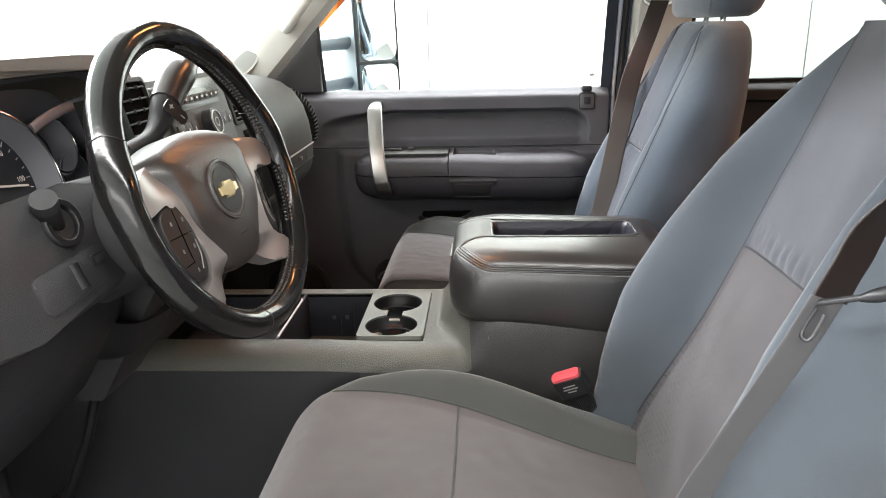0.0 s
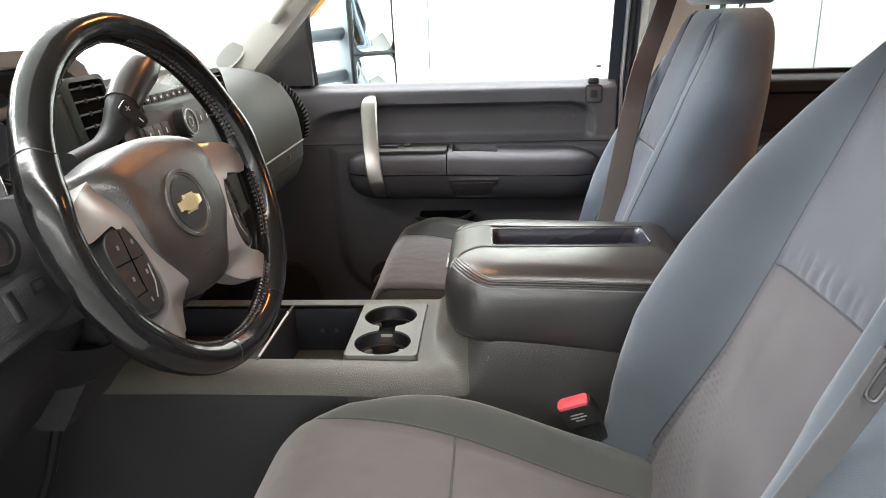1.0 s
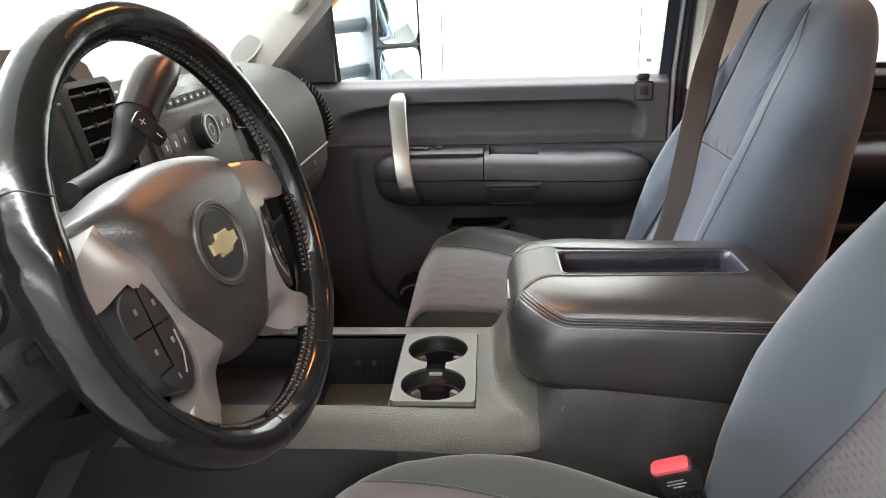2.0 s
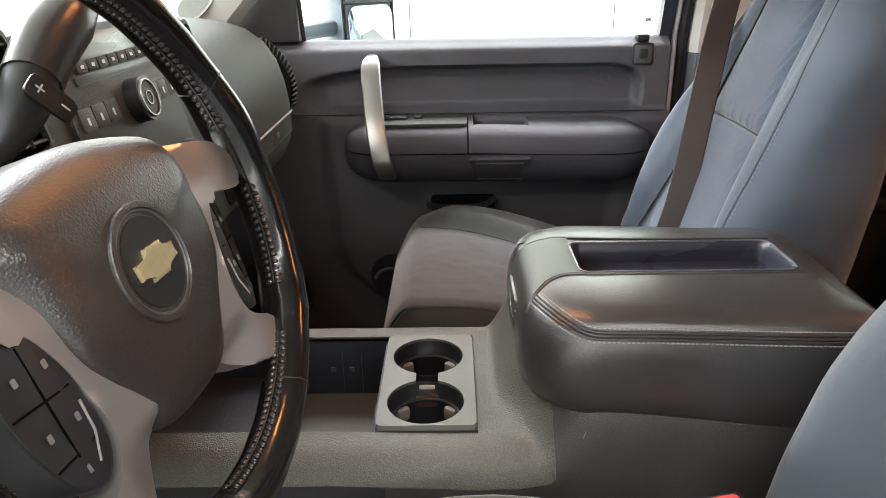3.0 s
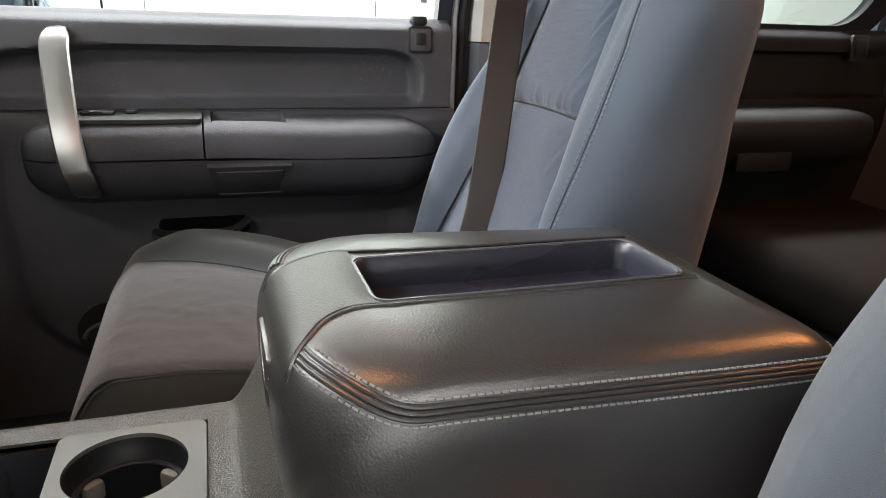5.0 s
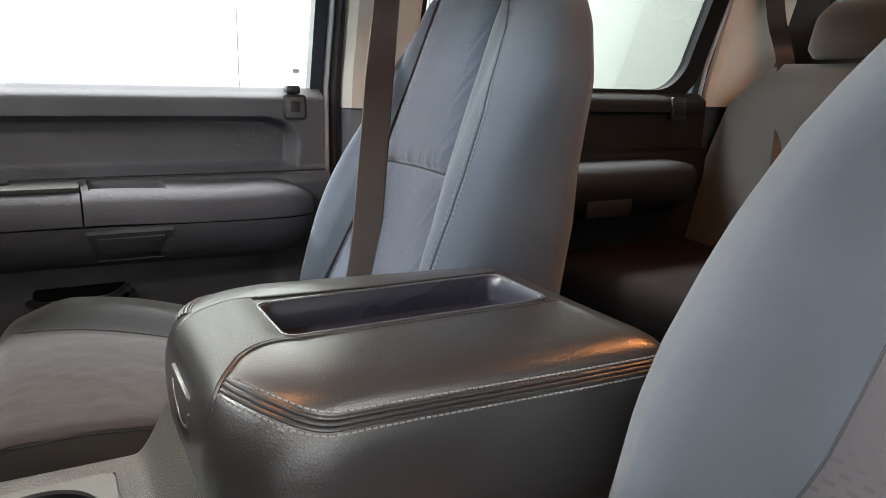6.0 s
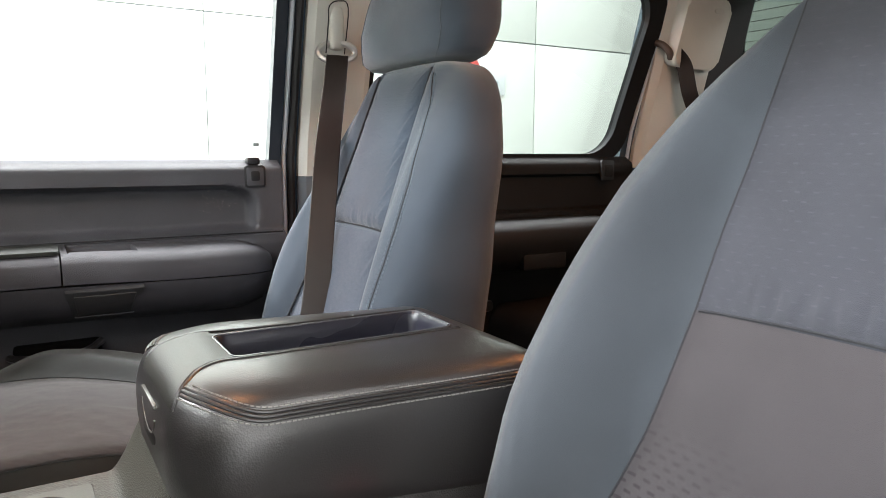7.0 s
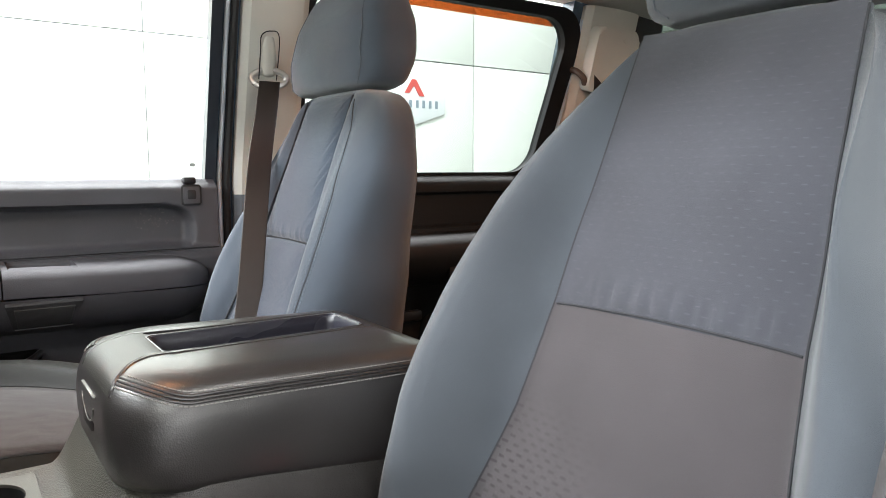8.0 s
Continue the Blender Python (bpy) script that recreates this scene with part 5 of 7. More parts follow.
tube(bm, [(0.0775, -0.100, TOP + 0.0005), (0.0785, 0.10, TOP + 0.0005), (0.075, 0.114, TOP + 0.0005), (0.06, 0.1195, TOP + 0.0005), (-0.1, 0.1195, TOP + 0.0005), (-0.19, 0.1195, TOP + 0.0005)], 0.0011, 5)
part("groove", bm, BLACK, con)
# pale scratches on the flank under the lid
rng = random.Random(11)
bm = bmesh.new()
for k in range(26):
    x, z = rng.uniform(0.16, 0.33), rng.uniform(1.06, 1.15)
    box(bm, (0, 0, 0), (0.0006, 0.0004, rng.uniform(0.004, 0.022)), 0, Matrix.Translation((x, -con_half(x) - 0.0072, z)) @ pose(0, 0, 0, 0, rng.gauss(15, 22), 0))
tagged(part("scuff_marks", bm, STITCH, con, "pale scratches"), "pale scratches", kind="stuff")

# dark tray further forward
bm = bmesh.new()
slab(bm, -0.42, -0.197, -0.112, 0.118, TOP - 0.075, TOP - 0.060)
part("tray_floor", bm, BIN, con, "dark tray before the bin")
for y in (-0.112, 0.114):
    bm = bmesh.new()
    slab(bm, -0.42, -0.197, y, y + 0.004, TOP - 0.060, TOP - 0.004)
    part("tray_wall", bm, BIN, con)
# open bin before the cups
bm = bmesh.new()
slab(bm, -0.192, -0.058, -0.112, 0.118, TOP - 0.094, TOP - 0.090)
floor_mat = part("bin_floor", bm, material("bin_mat", (0.050, 0.048, 0.037), 0.55, 0, 0.15, 700, 0.4, 0.15, "voronoi"), con, "olive rubber bin mat")
for x0, x1, y0, y1, h in ((-0.192, -0.058, 0.114, 0.118, -0.004), (-0.192, -0.058, -0.114, -0.110, -0.004), (-0.196, -0.191, -0.110, 0.114, 0.004), (-0.060, -0.057, -0.110, 0.114, -0.006)):
    bm = bmesh.new()
    slab(bm, x0, x1, y0, y1, TOP - 0.1, TOP + h)
    part("bin_wall", bm, BIN, con)
bm = bmesh.new()
tube(bm, [(-0.1935, -0.10, TOP + 0.0045), (-0.1935, 0.075, TOP + 0.0045), (-0.196, 0.083, TOP + 0.004)], 0.0022, 6)
part("bin_edge", bm, PALE, con, "bright bin edge")
for y in (0.113,):
    for x in (-0.140, -0.113):
        bm = bmesh.new()
        box(bm, (x, y, TOP - 0.048), (0.007, 0.004, 0.008), 0.001)
        part("socket_clip", bm, DOOR_UP, con)
    for x in (-0.1265, -0.099):
        bm = bmesh.new()
        slab(bm, x - 0.001, x + 0.001, y - 0.001, y + 0.002, TOP - 0.085, TOP - 0.02)
        part("groove", bm, BLACK, con)

# cup holder plate: a slab with two round wells joined by a slot
plate_t = TOP + 0.008
bm = bmesh.new()
N = 48
outer = rounded(0.118, 0.214, 0.008, 6, 0.004, 0.004)
CX, CYA, CYB, CR = 0.002, 0.055, -0.053, 0.047


def hole_outline():
    """The figure of two circles joined by a slot, as one loop."""
    pts = []
    half = 0.0145
    a0 = math.asin(half / CR)
    for k in range(N + 1):
        t = -math.pi / 2 + a0 + (2 * math.pi - 2 * a0) * k / N
        pts.append((CX + CR * math.cos(t), CYA + CR * math.sin(t)))
    for k in range(N + 1):
        t = math.pi / 2 + a0 + (2 * math.pi - 2 * a0) * k / N
        pts.append((CX + CR * math.cos(t), CYB + CR * math.sin(t)))
    return pts


hole = hole_outline()
ov = [bm.verts.new((x, y, plate_t)) for x, y in outer]
hv = [bm.verts.new((x, y, plate_t)) for x, y in hole]
oe = [bm.edges.new((ov[i], ov[(i + 1) % len(ov)])) for i in range(len(ov))]
he = [bm.edges.new((hv[i], hv[(i + 1) % len(hv)])) for i in range(len(hv))]
bmesh.ops.triangle_fill(bm, use_beauty=True, edges=oe + he)
ol = [bm.verts.new((x + 0.0012 * (1 if x > 0 else -1), y + 0.0012 * (1 if y > 0 else -1), TOP - 0.003)) for x, y in outer]
hl = [bm.verts.new((x, y, TOP + 0.004)) for x, y in hole]
for a, b in ((ov, ol), (hv, hl)):
    n = len(a)
    for i in range(n):
        bm.faces.new((a[i], a[(i + 1) % n], b[(i + 1) % n], b[i]))
cup_plate = part("cup_plate", bm, PLATE, con, "grey-green cup holder plate")
bm = bmesh.new()
slab(bm, 0.0625, 0.0690, -0.103, 0.108, TOP - 0.02, TOP + 0.0010)
slab(bm, -0.052, 0.0625, -0.1085, -0.104, TOP - 0.02, TOP + 0.0012)
part("plate_gap", bm, BLACK, cup_plate)
for cy, nm in ((CYA, "cup_well"), (CYB, "cup_well")):
    bm = bmesh.new()
    prof = [(CR + 0.001, TOP + 0.006), (CR, TOP - 0.012), (CR - 0.003, TOP - 0.016), (CR - 0.004, TOP - 0.03), (CR - 0.006, TOP - 0.065), (0.001, TOP - 0.067)]
    rws = [[bm.verts.new((CX + r * math.cos(2 * math.pi * i / 40), cy + r * math.sin(2 * math.pi * i / 40), z)) for i in range(40)] for r, z in prof]
    for a, b in zip(rws, rws[1:]):
        for i in range(40):
            bm.faces.new((a[i], a[(i + 1) % 40], b[(i + 1) % 40], b[i]))
    well = part(nm, bm, BLACK, con, "black rubber cup well")
    bm = bmesh.new()
    ring(bm, Matrix.Translation((CX, cy, TOP - 0.019)), CR - 0.0075, CR - 0.0025, 0.003)
    part("well_lip", bm, BIN, well)
    for ang in (215, 325):
        t = radians(ang if cy < 0 else ang)
        bm = bmesh.new()
        side = -1 if ang < 270 else 1
        mm2 = Matrix.Translation((CX + 0.030 * side, cy + 0.021, TOP - 0.026)) @ pose(0, 0, 0, 0, 0, -side * 40)
        box(bm, (0, 0, 0), (0.018, 0.010, 0.018), 0.004, mm2)
        part("cup_finger", bm, material("finger_rubber", (0.16, 0.145, 0.12), 0.6), well, "grey rubber cup finger")
bm = bmesh.new()
slab(bm, -0.0125, 0.0165, -0.012, 0.016, TOP - 0.03, TOP - 0.012, 0.002)
part("slot_floor", bm, material("slot_brown", (0.05, 0.025, 0.017), 0.5), con)
bm = bmesh.new()
box(bm, (0.002, -0.004, TOP - 0.002), (0.020, 0.013, 0.004), 0.001)
part("label_tab", bm, material("tab_grey", (0.32, 0.31, 0.28), 0.5), con, "pale tab between the cups")

# padded leather lid: a skirt, a double-stitched edge and a crowned top with a pen tray
def lid_ring(grow):
    """Plan outline of the lid, grown outwards: large front corners, small rear ones."""
    x0, x1, wn, wf = 0.117 - grow, 0.497 + grow, -0.147 - grow, 0.151 + grow
    pts = []
    for k in range(16):
        pts.append((x0 + 0.075 + (x1 - 0.100 - x0) * k / 16, wn))
    for cx, cy, r, a0, n in ((x1 - 0.025, wn + 0.025, 0.025, 270, 6),):
        pts += [(cx + r * math.cos(radians(a0 + 90 * k / n)), cy + r * math.sin(radians(a0 + 90 * k / n))) for k in range(n)]
    pts += [(x1, wn + 0.025 + (wf - wn - 0.05) * k / 10) for k in range(10)]
    pts += [(x1 - 0.025 + 0.025 * math.cos(radians(15 * k)), wf - 0.025 + 0.025 * math.sin(radians(15 * k))) for k in range(6)]
    pts += [(x1 - 0.025 - (x1 - 0.100 - x0) * k / 16, wf) for k in range(16)]
    pts += [(x0 + 0.075 + 0.075 * math.cos(radians(90 + 7.5 * k)), wf - 0.075 + 0.075 * math.sin(radians(90 + 7.5 * k))) for k in range(12)]
    pts += [(x0, wf - 0.075 - (wf - wn - 0.15) * k / 12) for k in range(12)]
    pts += [(x0 + 0.075 + 0.075 * math.cos(radians(180 + 7.5 * k)), wn + 0.075 + 0.075 * math.sin(radians(180 + 7.5 * k))) for k in range(12)]
    return pts


def lid_level(grow, z, dip):
    return [(x, y, z - dip * smooth(0.14, 0.5, x)) for x, y in lid_ring(grow)]


TRAY_X0, TRAY_X1, TRAY_Y0, TRAY_Y1 = 0.184, 0.436, -0.036, 0.056


def tray_ring(inset, z, r=0.012):
    """The tray's outline, point for point beneath the lid's."""
    out = []
    for x, y in lid_ring(-0.03):
        cx = min(max(x, TRAY_X0 + inset + r), TRAY_X1 - inset - r)
        cy = min(max(y, TRAY_Y0 + inset + r), TRAY_Y1 - inset - r)
        d = Vector((x - cx, y - cy))
        d = d.normalized() * r if d.length > 1e-6 else d
        out.append((cx + d.x, cy + d.y, z))
    return out


# section from the foot of the skirt over the shoulder to the crown: growth, height
LID_FOOT = [(-0.030, 1.171, 0.036), (-0.010, 1.171, 0.036), (-0.001, 1.175, 0.035), (0.0045, 1.187, 0.029), (0.0068, 1.209, 0.020), (0.0070, 1.231, 0.013)]
LID_TOP = [(0.0060, 1.246), (0.0042, 1.256), (0.0020, 1.2625), (0.0, 1.268), (-0.0018, 1.2725), (-0.0042, 1.277), (-0.0080, 1.2815), (-0.0145, 1.2857), (-0.0235, 1.2892), (-0.034, 1.2912)]


def on_section(d):
    """Growth and height d metres along the upper section."""
    for (g0, z0), (g1, z1) in zip(LID_TOP, LID_TOP[1:]):
        step = math.hypot(g1 - g0, z1 - z0)
        if d <= step:
            return g0 + (g1 - g0) * d / step, z0 + (z1 - z0) * d / step
        d -= step
    return LID_TOP[-1]


bm = bmesh.new()
rings = [lid_level(*q) for q in LID_FOOT] + [lid_level(g, z, 0.009) for g, z in LID_TOP]
edge, rim_in = [Vector(p) for p in rings[-1]], [Vector(p) for p in tray_ring(0, 1.2908)]
for k in range(1, 7):
    t = k / 6
    rings.append([(p.lerp(q, t).x, p.lerp(q, t).y, p.z + (q.z - p.z) * t + 0.0022 * math.sin(math.pi * t)) for p, q in zip(edge, rim_in)])
foot_row = loft(bm, rings, cap=False)[0]
bm.faces.new(foot_row[::-1])
lid_tree = BVHTree.FromBMesh(bm)
part("lid", bm, LEATHER, con, "padded black leather armrest lid", sharp=70)
bm = bmesh.new()
rr_ = loft(bm, [tray_ring(0, 1.2912), tray_ring(0.0015, 1.2915), tray_ring(0.003, 1.2895), tray_ring(0.005, 1.279, 0.010), tray_ring(0.007, 1.2665, 0.009), tray_ring(0.010, 1.2655, 0.007)], cap=False)
bm.faces.new(rr_[-1])
part("lid_tray", bm, material("tray_plastic", (0.020, 0.021, 0.031), 0.28, 0, 0.1, 900, 0.2, 0.1), con, "smooth black pen tray in the lid")
bm = bmesh.new()
tube(bm, tray_ring(-0.0005, 1.2914), 0.0012, 5, closed=True)
part("tray_lip", bm, material("tray_lip_plastic", (0.085, 0.088, 0.095), 0.25), con, "thin bright lip of the tray")


def on_lid(p, lift=0.0):
    """The point of the lid's skin nearest to p."""
    q, n, _, _ = lid_tree.find_nearest(Vector(p))
    return q + Vector((0, 0, 1)) * lift


# smooth vinyl strap from the tray over the front edge, with a seam at each side
strap_near = spline([(0.184, -0.043, 1.292), (0.160, -0.047, 1.292), (0.146, -0.054, 1.290), (0.133, -0.069, 1.285), (0.123, -0.081, 1.275), (0.118, -0.084, 1.266)], 6)
strap_far = spline([(0.184, 0.068, 1.292), (0.166, 0.069, 1.292), (0.150, 0.067, 1.290), (0.136, 0.062, 1.285), (0.124, 0.060, 1.275), (0.117, 0.060, 1.266)], 6)
bm = bmesh.new()
grid(bm, lambda u, v: on_lid(strap_near[round(v * (len(strap_near) - 1))].lerp(strap_far[round(v * (len(strap_far) - 1))], u), 0.0) + Vector((-0.0005 - 0.0008 * v, 0, 0.0012 - 0.0006 * v)), 28, len(strap_near) - 1)
part("lid_strap", bm, LID_VINYL, con, "smooth dark vinyl strip before the tray", sharp=70)
for rows_, far_y in ((strap_near, -0.041), (strap_far, 0.063)):
    line = [(0.44, far_y, 1.292), (0.38, far_y, 1.293), (0.30, far_y, 1.293), (0.23, far_y + (0.0 if far_y < 0 else 0.003), 1.293)] + [tuple(p) for p in rows_]
    sgn = -1 if far_y < 0 else 1
    for off, r, mat, up_ in ((0.0, 0.0012, BLACK, 0.0004), (0.0026, 0.0021, LEATHER, -0.0004)):
        bm = bmesh.new()
        tube(bm, [on_lid((x + (0.4 * off if x < 0.16 else 0.0), y + sgn * off, z), up_) for x, y, z in line], r, 7)
        part("lid_seam", bm, mat, con)
# two rolls and two rows of thread round the edge, climbing onto the crown at the front corners
def edge_runs(along, proud=0.0):
    base, pts = lid_ring(0), []
    for k, (bx, by) in enumerate(base):
        climb = 0.0150 * (1 - smooth(0.117, 0.186, bx))
        g, z = on_section(along + climb)
        x, y = lid_ring(g + proud * 0.8)[k]
        pts.append((x, y, z + proud * 0.6 - 0.009 * smooth(0.14, 0.5, x)))
    near = pts[-12:] + pts[:22]
    far = pts[32:66]
    return [p for p in near if p[1] < -0.080 or p[0] > 0.2], [p for p in far if p[1] > 0.062]


for along, r in ((0.0205, 0.0018), (0.0240, 0.0019), (0.0275, 0.0018)):
    for run_ in edge_runs(along, 0.0002):
        bm = bmesh.new()
        tube(bm, spline(run_, 3), r, 8)
        part("lid_piping", bm, LEATHER, con)
for along in (0.0168, 0.0312):
    for run_ in edge_runs(along, 0.0005):
        stitches("thread", spline(run_, 3), con, 0.0050, 0.0036, 0.0006)
# latch at the front of the lid: a black tab under a bright bar, with two bright curved edges below
bm = bmesh.new()
prism(bm, rounded(0.080, 0.044, 0.016), facing(0.1150, 0.004, 1.234, (-1, 0, 0.10)), 0.004, 0.002)
latch = part("lid_latch", bm, BLACK, con, "black lid latch with bright edges")
bm = bmesh.new()
box(bm, (0.1118, 0.004, 1.2525), (0.005, 0.074, 0.0042), 0.0015)
part("latch_bar", bm, SILVER, latch, "bright upper bar")
for deep, x in ((0.024, 0.1106), (0.034, 0.1118)):
    bm = bmesh.new()
    tube(bm, [(x, 0.004 + 0.038 * math.cos(t), 1.244 - deep * math.sin(t)) for t in [math.pi * (0.04 + 0.92 * k / 20) for k in range(21)]], 0.0015, 6)
    part("latch_edge", bm, SILVER, latch, "bright curved edge")

# ---- dashboard ----
dash = thing("dashboard", (-0.5, 0.0, 1.2), "dark grey-green moulded dashboard with vents and radio", "dashboard")


def dash_loop(y):
    """Section of the passenger side at y, drawn back towards the door at its rounded end."""
    e = max(0.0, (y - 0.60) / 0.175)
    back = 0.10 * e ** 2.2
    dz = 0.010 * e
    g = max(0.0, (0.30 - y) / 0.06)
    back += 0.010 * g ** 2
    prof = [(-1.0, 1.20), (-1.0, 1.50), (-0.74, 1.532), (-0.55, 1.541), (-0.46, 1.540), (-0.40, 1.533), (-0.355, 1.518), (-0.322, 1.493), (-0.300, 1.458), (-0.288, 1.415), (-0.283, 1.37), (-0.283, 1.332), (-0.288, 1.300), (-0.302, 1.272), (-0.335, 1.250), (-0.40, 1.238), (-0.60, 1.20)]
    return [(x - back * smooth(-0.7, -0.4, x), y, z - dz if z > 1.4 else z) for x, z in prof]


bm = bmesh.new()
loft(bm, [dash_loop(y) for y in (0.238, 0.245, 0.26, 0.28, 0.30, 0.36, 0.44, 0.52, 0.60, 0.64, 0.68, 0.71, 0.74, 0.76, 0.772)])
part("passenger_panel", bm, DASH, dash, sharp=50)
bm = bmesh.new()
for ya, yb in ((-0.88, -0.70), (-0.168, 0.236)):
    bm = bmesh.new()
    loft(bm, [[(-1.0, y, 1.20), (-1.0, y, 1.535), (-0.74, y, 1.566), (-0.55, y, 1.573), (-0.44, y, 1.572), (-0.385, y, 1.566), (-0.375, y, 1.55), (-0.42, y, 1.5), (-0.5, y, 1.3), (-0.6, y, 1.2)] for y in (ya, yb)])
    part("top_pad", bm, DASH, dash, sharp=50)
bm = bmesh.new()
loft(bm, [[(-1.0, y, 1.20), (-1.0, y, 1.535), (-0.74, y, 1.566), (-0.555, y, 1.570), (-0.54, y, 1.3), (-0.6, y, 1.2)] for y in (-0.70, -0.168)])
part("top_pad", bm, DASH, dash, sharp=50)
bm = bmesh.new()
tube(bm, [(-0.455, 0.33, 1.5405), (-0.452, 0.45, 1.5405), (-0.458, 0.56, 1.540)], 0.0022, 6)
part("groove", bm, BLACK, dash)
# low cover line between stack and passenger panel
bm = bmesh.new()
seam_z = [1.528 - 0.012 * i for i in range(18)]
tube(bm, [(curve(-z, [(-1.533, -0.400), (-1.518, -0.355), (-1.493, -0.322), (-1.458, -0.300), (-1.415, -0.288), (-1.37, -0.283), (-1.332, -0.283), (-1.300, -0.288)]) + 0.0005, curve(-z, [(-1.528, 0.240), (-1.505, 0.247), (-1.480, 0.257), (-1.452, 0.266), (-1.425, 0.272), (-1.39, 0.274), (-1.31, 0.272)]), z) for z in seam_z], 0.0016, 6)
part("panel_gap", bm, BLACK, dash)

# glove box strip
bm = bmesh.new()
loops = []
for y in (0.287, 0.40, 0.50, 0.60, 0.622):
    e = max(0.0, (y - 0.60) / 0.175)
    x = -0.2825 - 0.10 * e ** 2.2
    loops.append([(x - 0.004, y, 1.325), (x + 0.0012, y, 1.327), (x + 0.0012, y, 1.356), (x - 0.003, y, 1.358)])
loft(bm, loops)
strip = part("glove_strip", bm, DASH, dash, "glove box strip with a bright upper edge")
bm = bmesh.new()
tube(bm, [(-0.2795 - 0.10 * max(0.0, (y - 0.60) / 0.175) ** 2.2, y, 1.3595) for y in (0.287, 0.40, 0.50, 0.60, 0.622)], 0.0021, 6)
part("strip_edge", bm, SPOKE, strip, "bright strip edge")
bm = bmesh.new()
tube(bm, [(-0.2797 - 0.10 * max(0.0, (y - 0.60) / 0.175) ** 2.2, y, 1.3245) for y in (0.287, 0.40, 0.50, 0.60, 0.622)], 0.0009, 6)
part("strip_edge", bm, BLACK, strip)
for y in (0.466, 0.545):
    bm = bmesh.new()
    slab(bm, -0.2816, -0.2808, y - 0.0012, y + 0.0012, 1.326, 1.357)
    part("strip_joint", bm, BLACK, strip)
bm = bmesh.new()
disc(bm, facing(-0.280, 0.482, 1.342, (1, 0, 0)), 0.0048, 0.004)
part("glove_lock", bm, SILVER, strip, "small round lock")

# lower dash closing panel
bm = bmesh.new()
loft(bm, [[(-0.30, y, 1.30), (-0.36, y, 1.20), (-0.42, y, 1.10), (-0.46, y, 1.10), (-0.46, y, 1.30)] for y in (-0.28, 0.24)])
part("stack_base", bm, FOOTWELL, dash)
bm = bmesh.new()
loft(bm, [[(-0.335, y, 1.256), (-0.42, y, 1.225), (-0.60, y, 1.16), (-0.62, y, 1.19), (-0.5, y, 1.29)] for y in (0.24, 0.50, 0.76)])
part("lower_cover", bm, FOOTWELL, dash)


def vent(place, w, h, n, parent, bezel, name="air_vent", tilt=0.0):
    """A louvred outlet: a black plate for its shaded depth, with a rim, level slats."""
    bm = bmesh.new()
    prism(bm, rounded(w, h, 0.008), place @ Matrix.Translation((0, 0, -0.0015)), 0.0012, 0)
    body = part(name, bm, VENT, parent, "louvred air vent, its shaded depth a flat black plate")
    bm = bmesh.new()
    o, i_ = rounded(w + 0.012, h + 0.012, 0.012), rounded(w, h, 0.008)
    rws = [[bm.verts.new(place @ Vector((u, v, z))) for u, v in L] for L, z in ((o, -0.002), (o, 0.004), (i_, 0.0055), (i_, -0.001))]
    for a, b in zip(rws, rws[1:]):
        k = len(a)
        for j in range(k):
            bm.faces.new((a[j], a[(j + 1) % k], b[(j + 1) % k], b[j]))
    part("vent_rim", bm, bezel, body)
    for k in range(n):
        v = -h / 2 + h * (k + 0.5) / n
        bm = bmesh.new()
        box(bm, (0, 0, 0), (w - 0.003, 0.0021, 0.005), 0.001, place @ Matrix.Translation((0, v, 0.0025)) @ pose(0, 0, 0, 20, 0, 0))
        part("slat", bm, FOOTWELL, body)
        for u in (-0.18 * w, 0.18 * w):
            bm = bmesh.new()
            box(bm, (u, v, 0.0052), (0.0022, 0.0060, 0.003), 0.0006, place)
            part("tab", bm, DASH, body)
    return body


# centre stack
STK = Vector((0.97, 0.0, 0.22)).normalized()


def stack_at(y, z, out=0.0):
    return (-0.305 - (z - 1.44) * 0.22 + out * STK.x, y, z + out * STK.z)


bm = bmesh.new()
face = [(-0.285, 1.30), (0.225, 1.30), (0.262, 1.35), (0.268, 1.44), (0.262, 1.49), (0.243, 1.545), (0.20, 1.560), (-0.285, 1.566)]
base = facing(*stack_at(0, 1.44), STK)
prism(bm, [(y, (z - 1.44) / STK.x) for y, z in face], base @ Matrix.Translation((0, 0, -0.05)), 0.05, 0.008, 3)
stack = part("centre_panel", bm, DASH, dash)
vent(facing(*stack_at(-0.226, 1.528, 0.001), STK), 0.082, 0.098, 6, dash, DASH)
vent(facing(*stack_at(0.184, 1.513, 0.001), STK), 0.098, 0.082, 6, dash, DASH)
bm = bmesh.new()
prism(bm, rounded(0.255, 0.155, 0.012), facing(*stack_at(-0.008, 1.488), STK), 0.004, 0.0015)
radio = part("radio", bm, DASH_DARK, dash, "dark radio with a large volume knob")
bm = bmesh.new()
prism(bm, rounded(0.185, 0.009, 0.002), facing(*stack_at(-0.012, 1.5235, 0.004), STK), 0.0015, 0.0005)
part("disc_slot", bm, BLACK, radio, "black disc slot")
bm = bmesh.new()
prism(bm, rounded(0.21, 0.028, 0.004), facing(*stack_at(-0.012, 1.551, 0.004), STK), 0.0012, 0.0005)
part("display", bm, material("display_glass", (0.06, 0.065, 0.05), 0.2), radio, "grey-green unlit display")
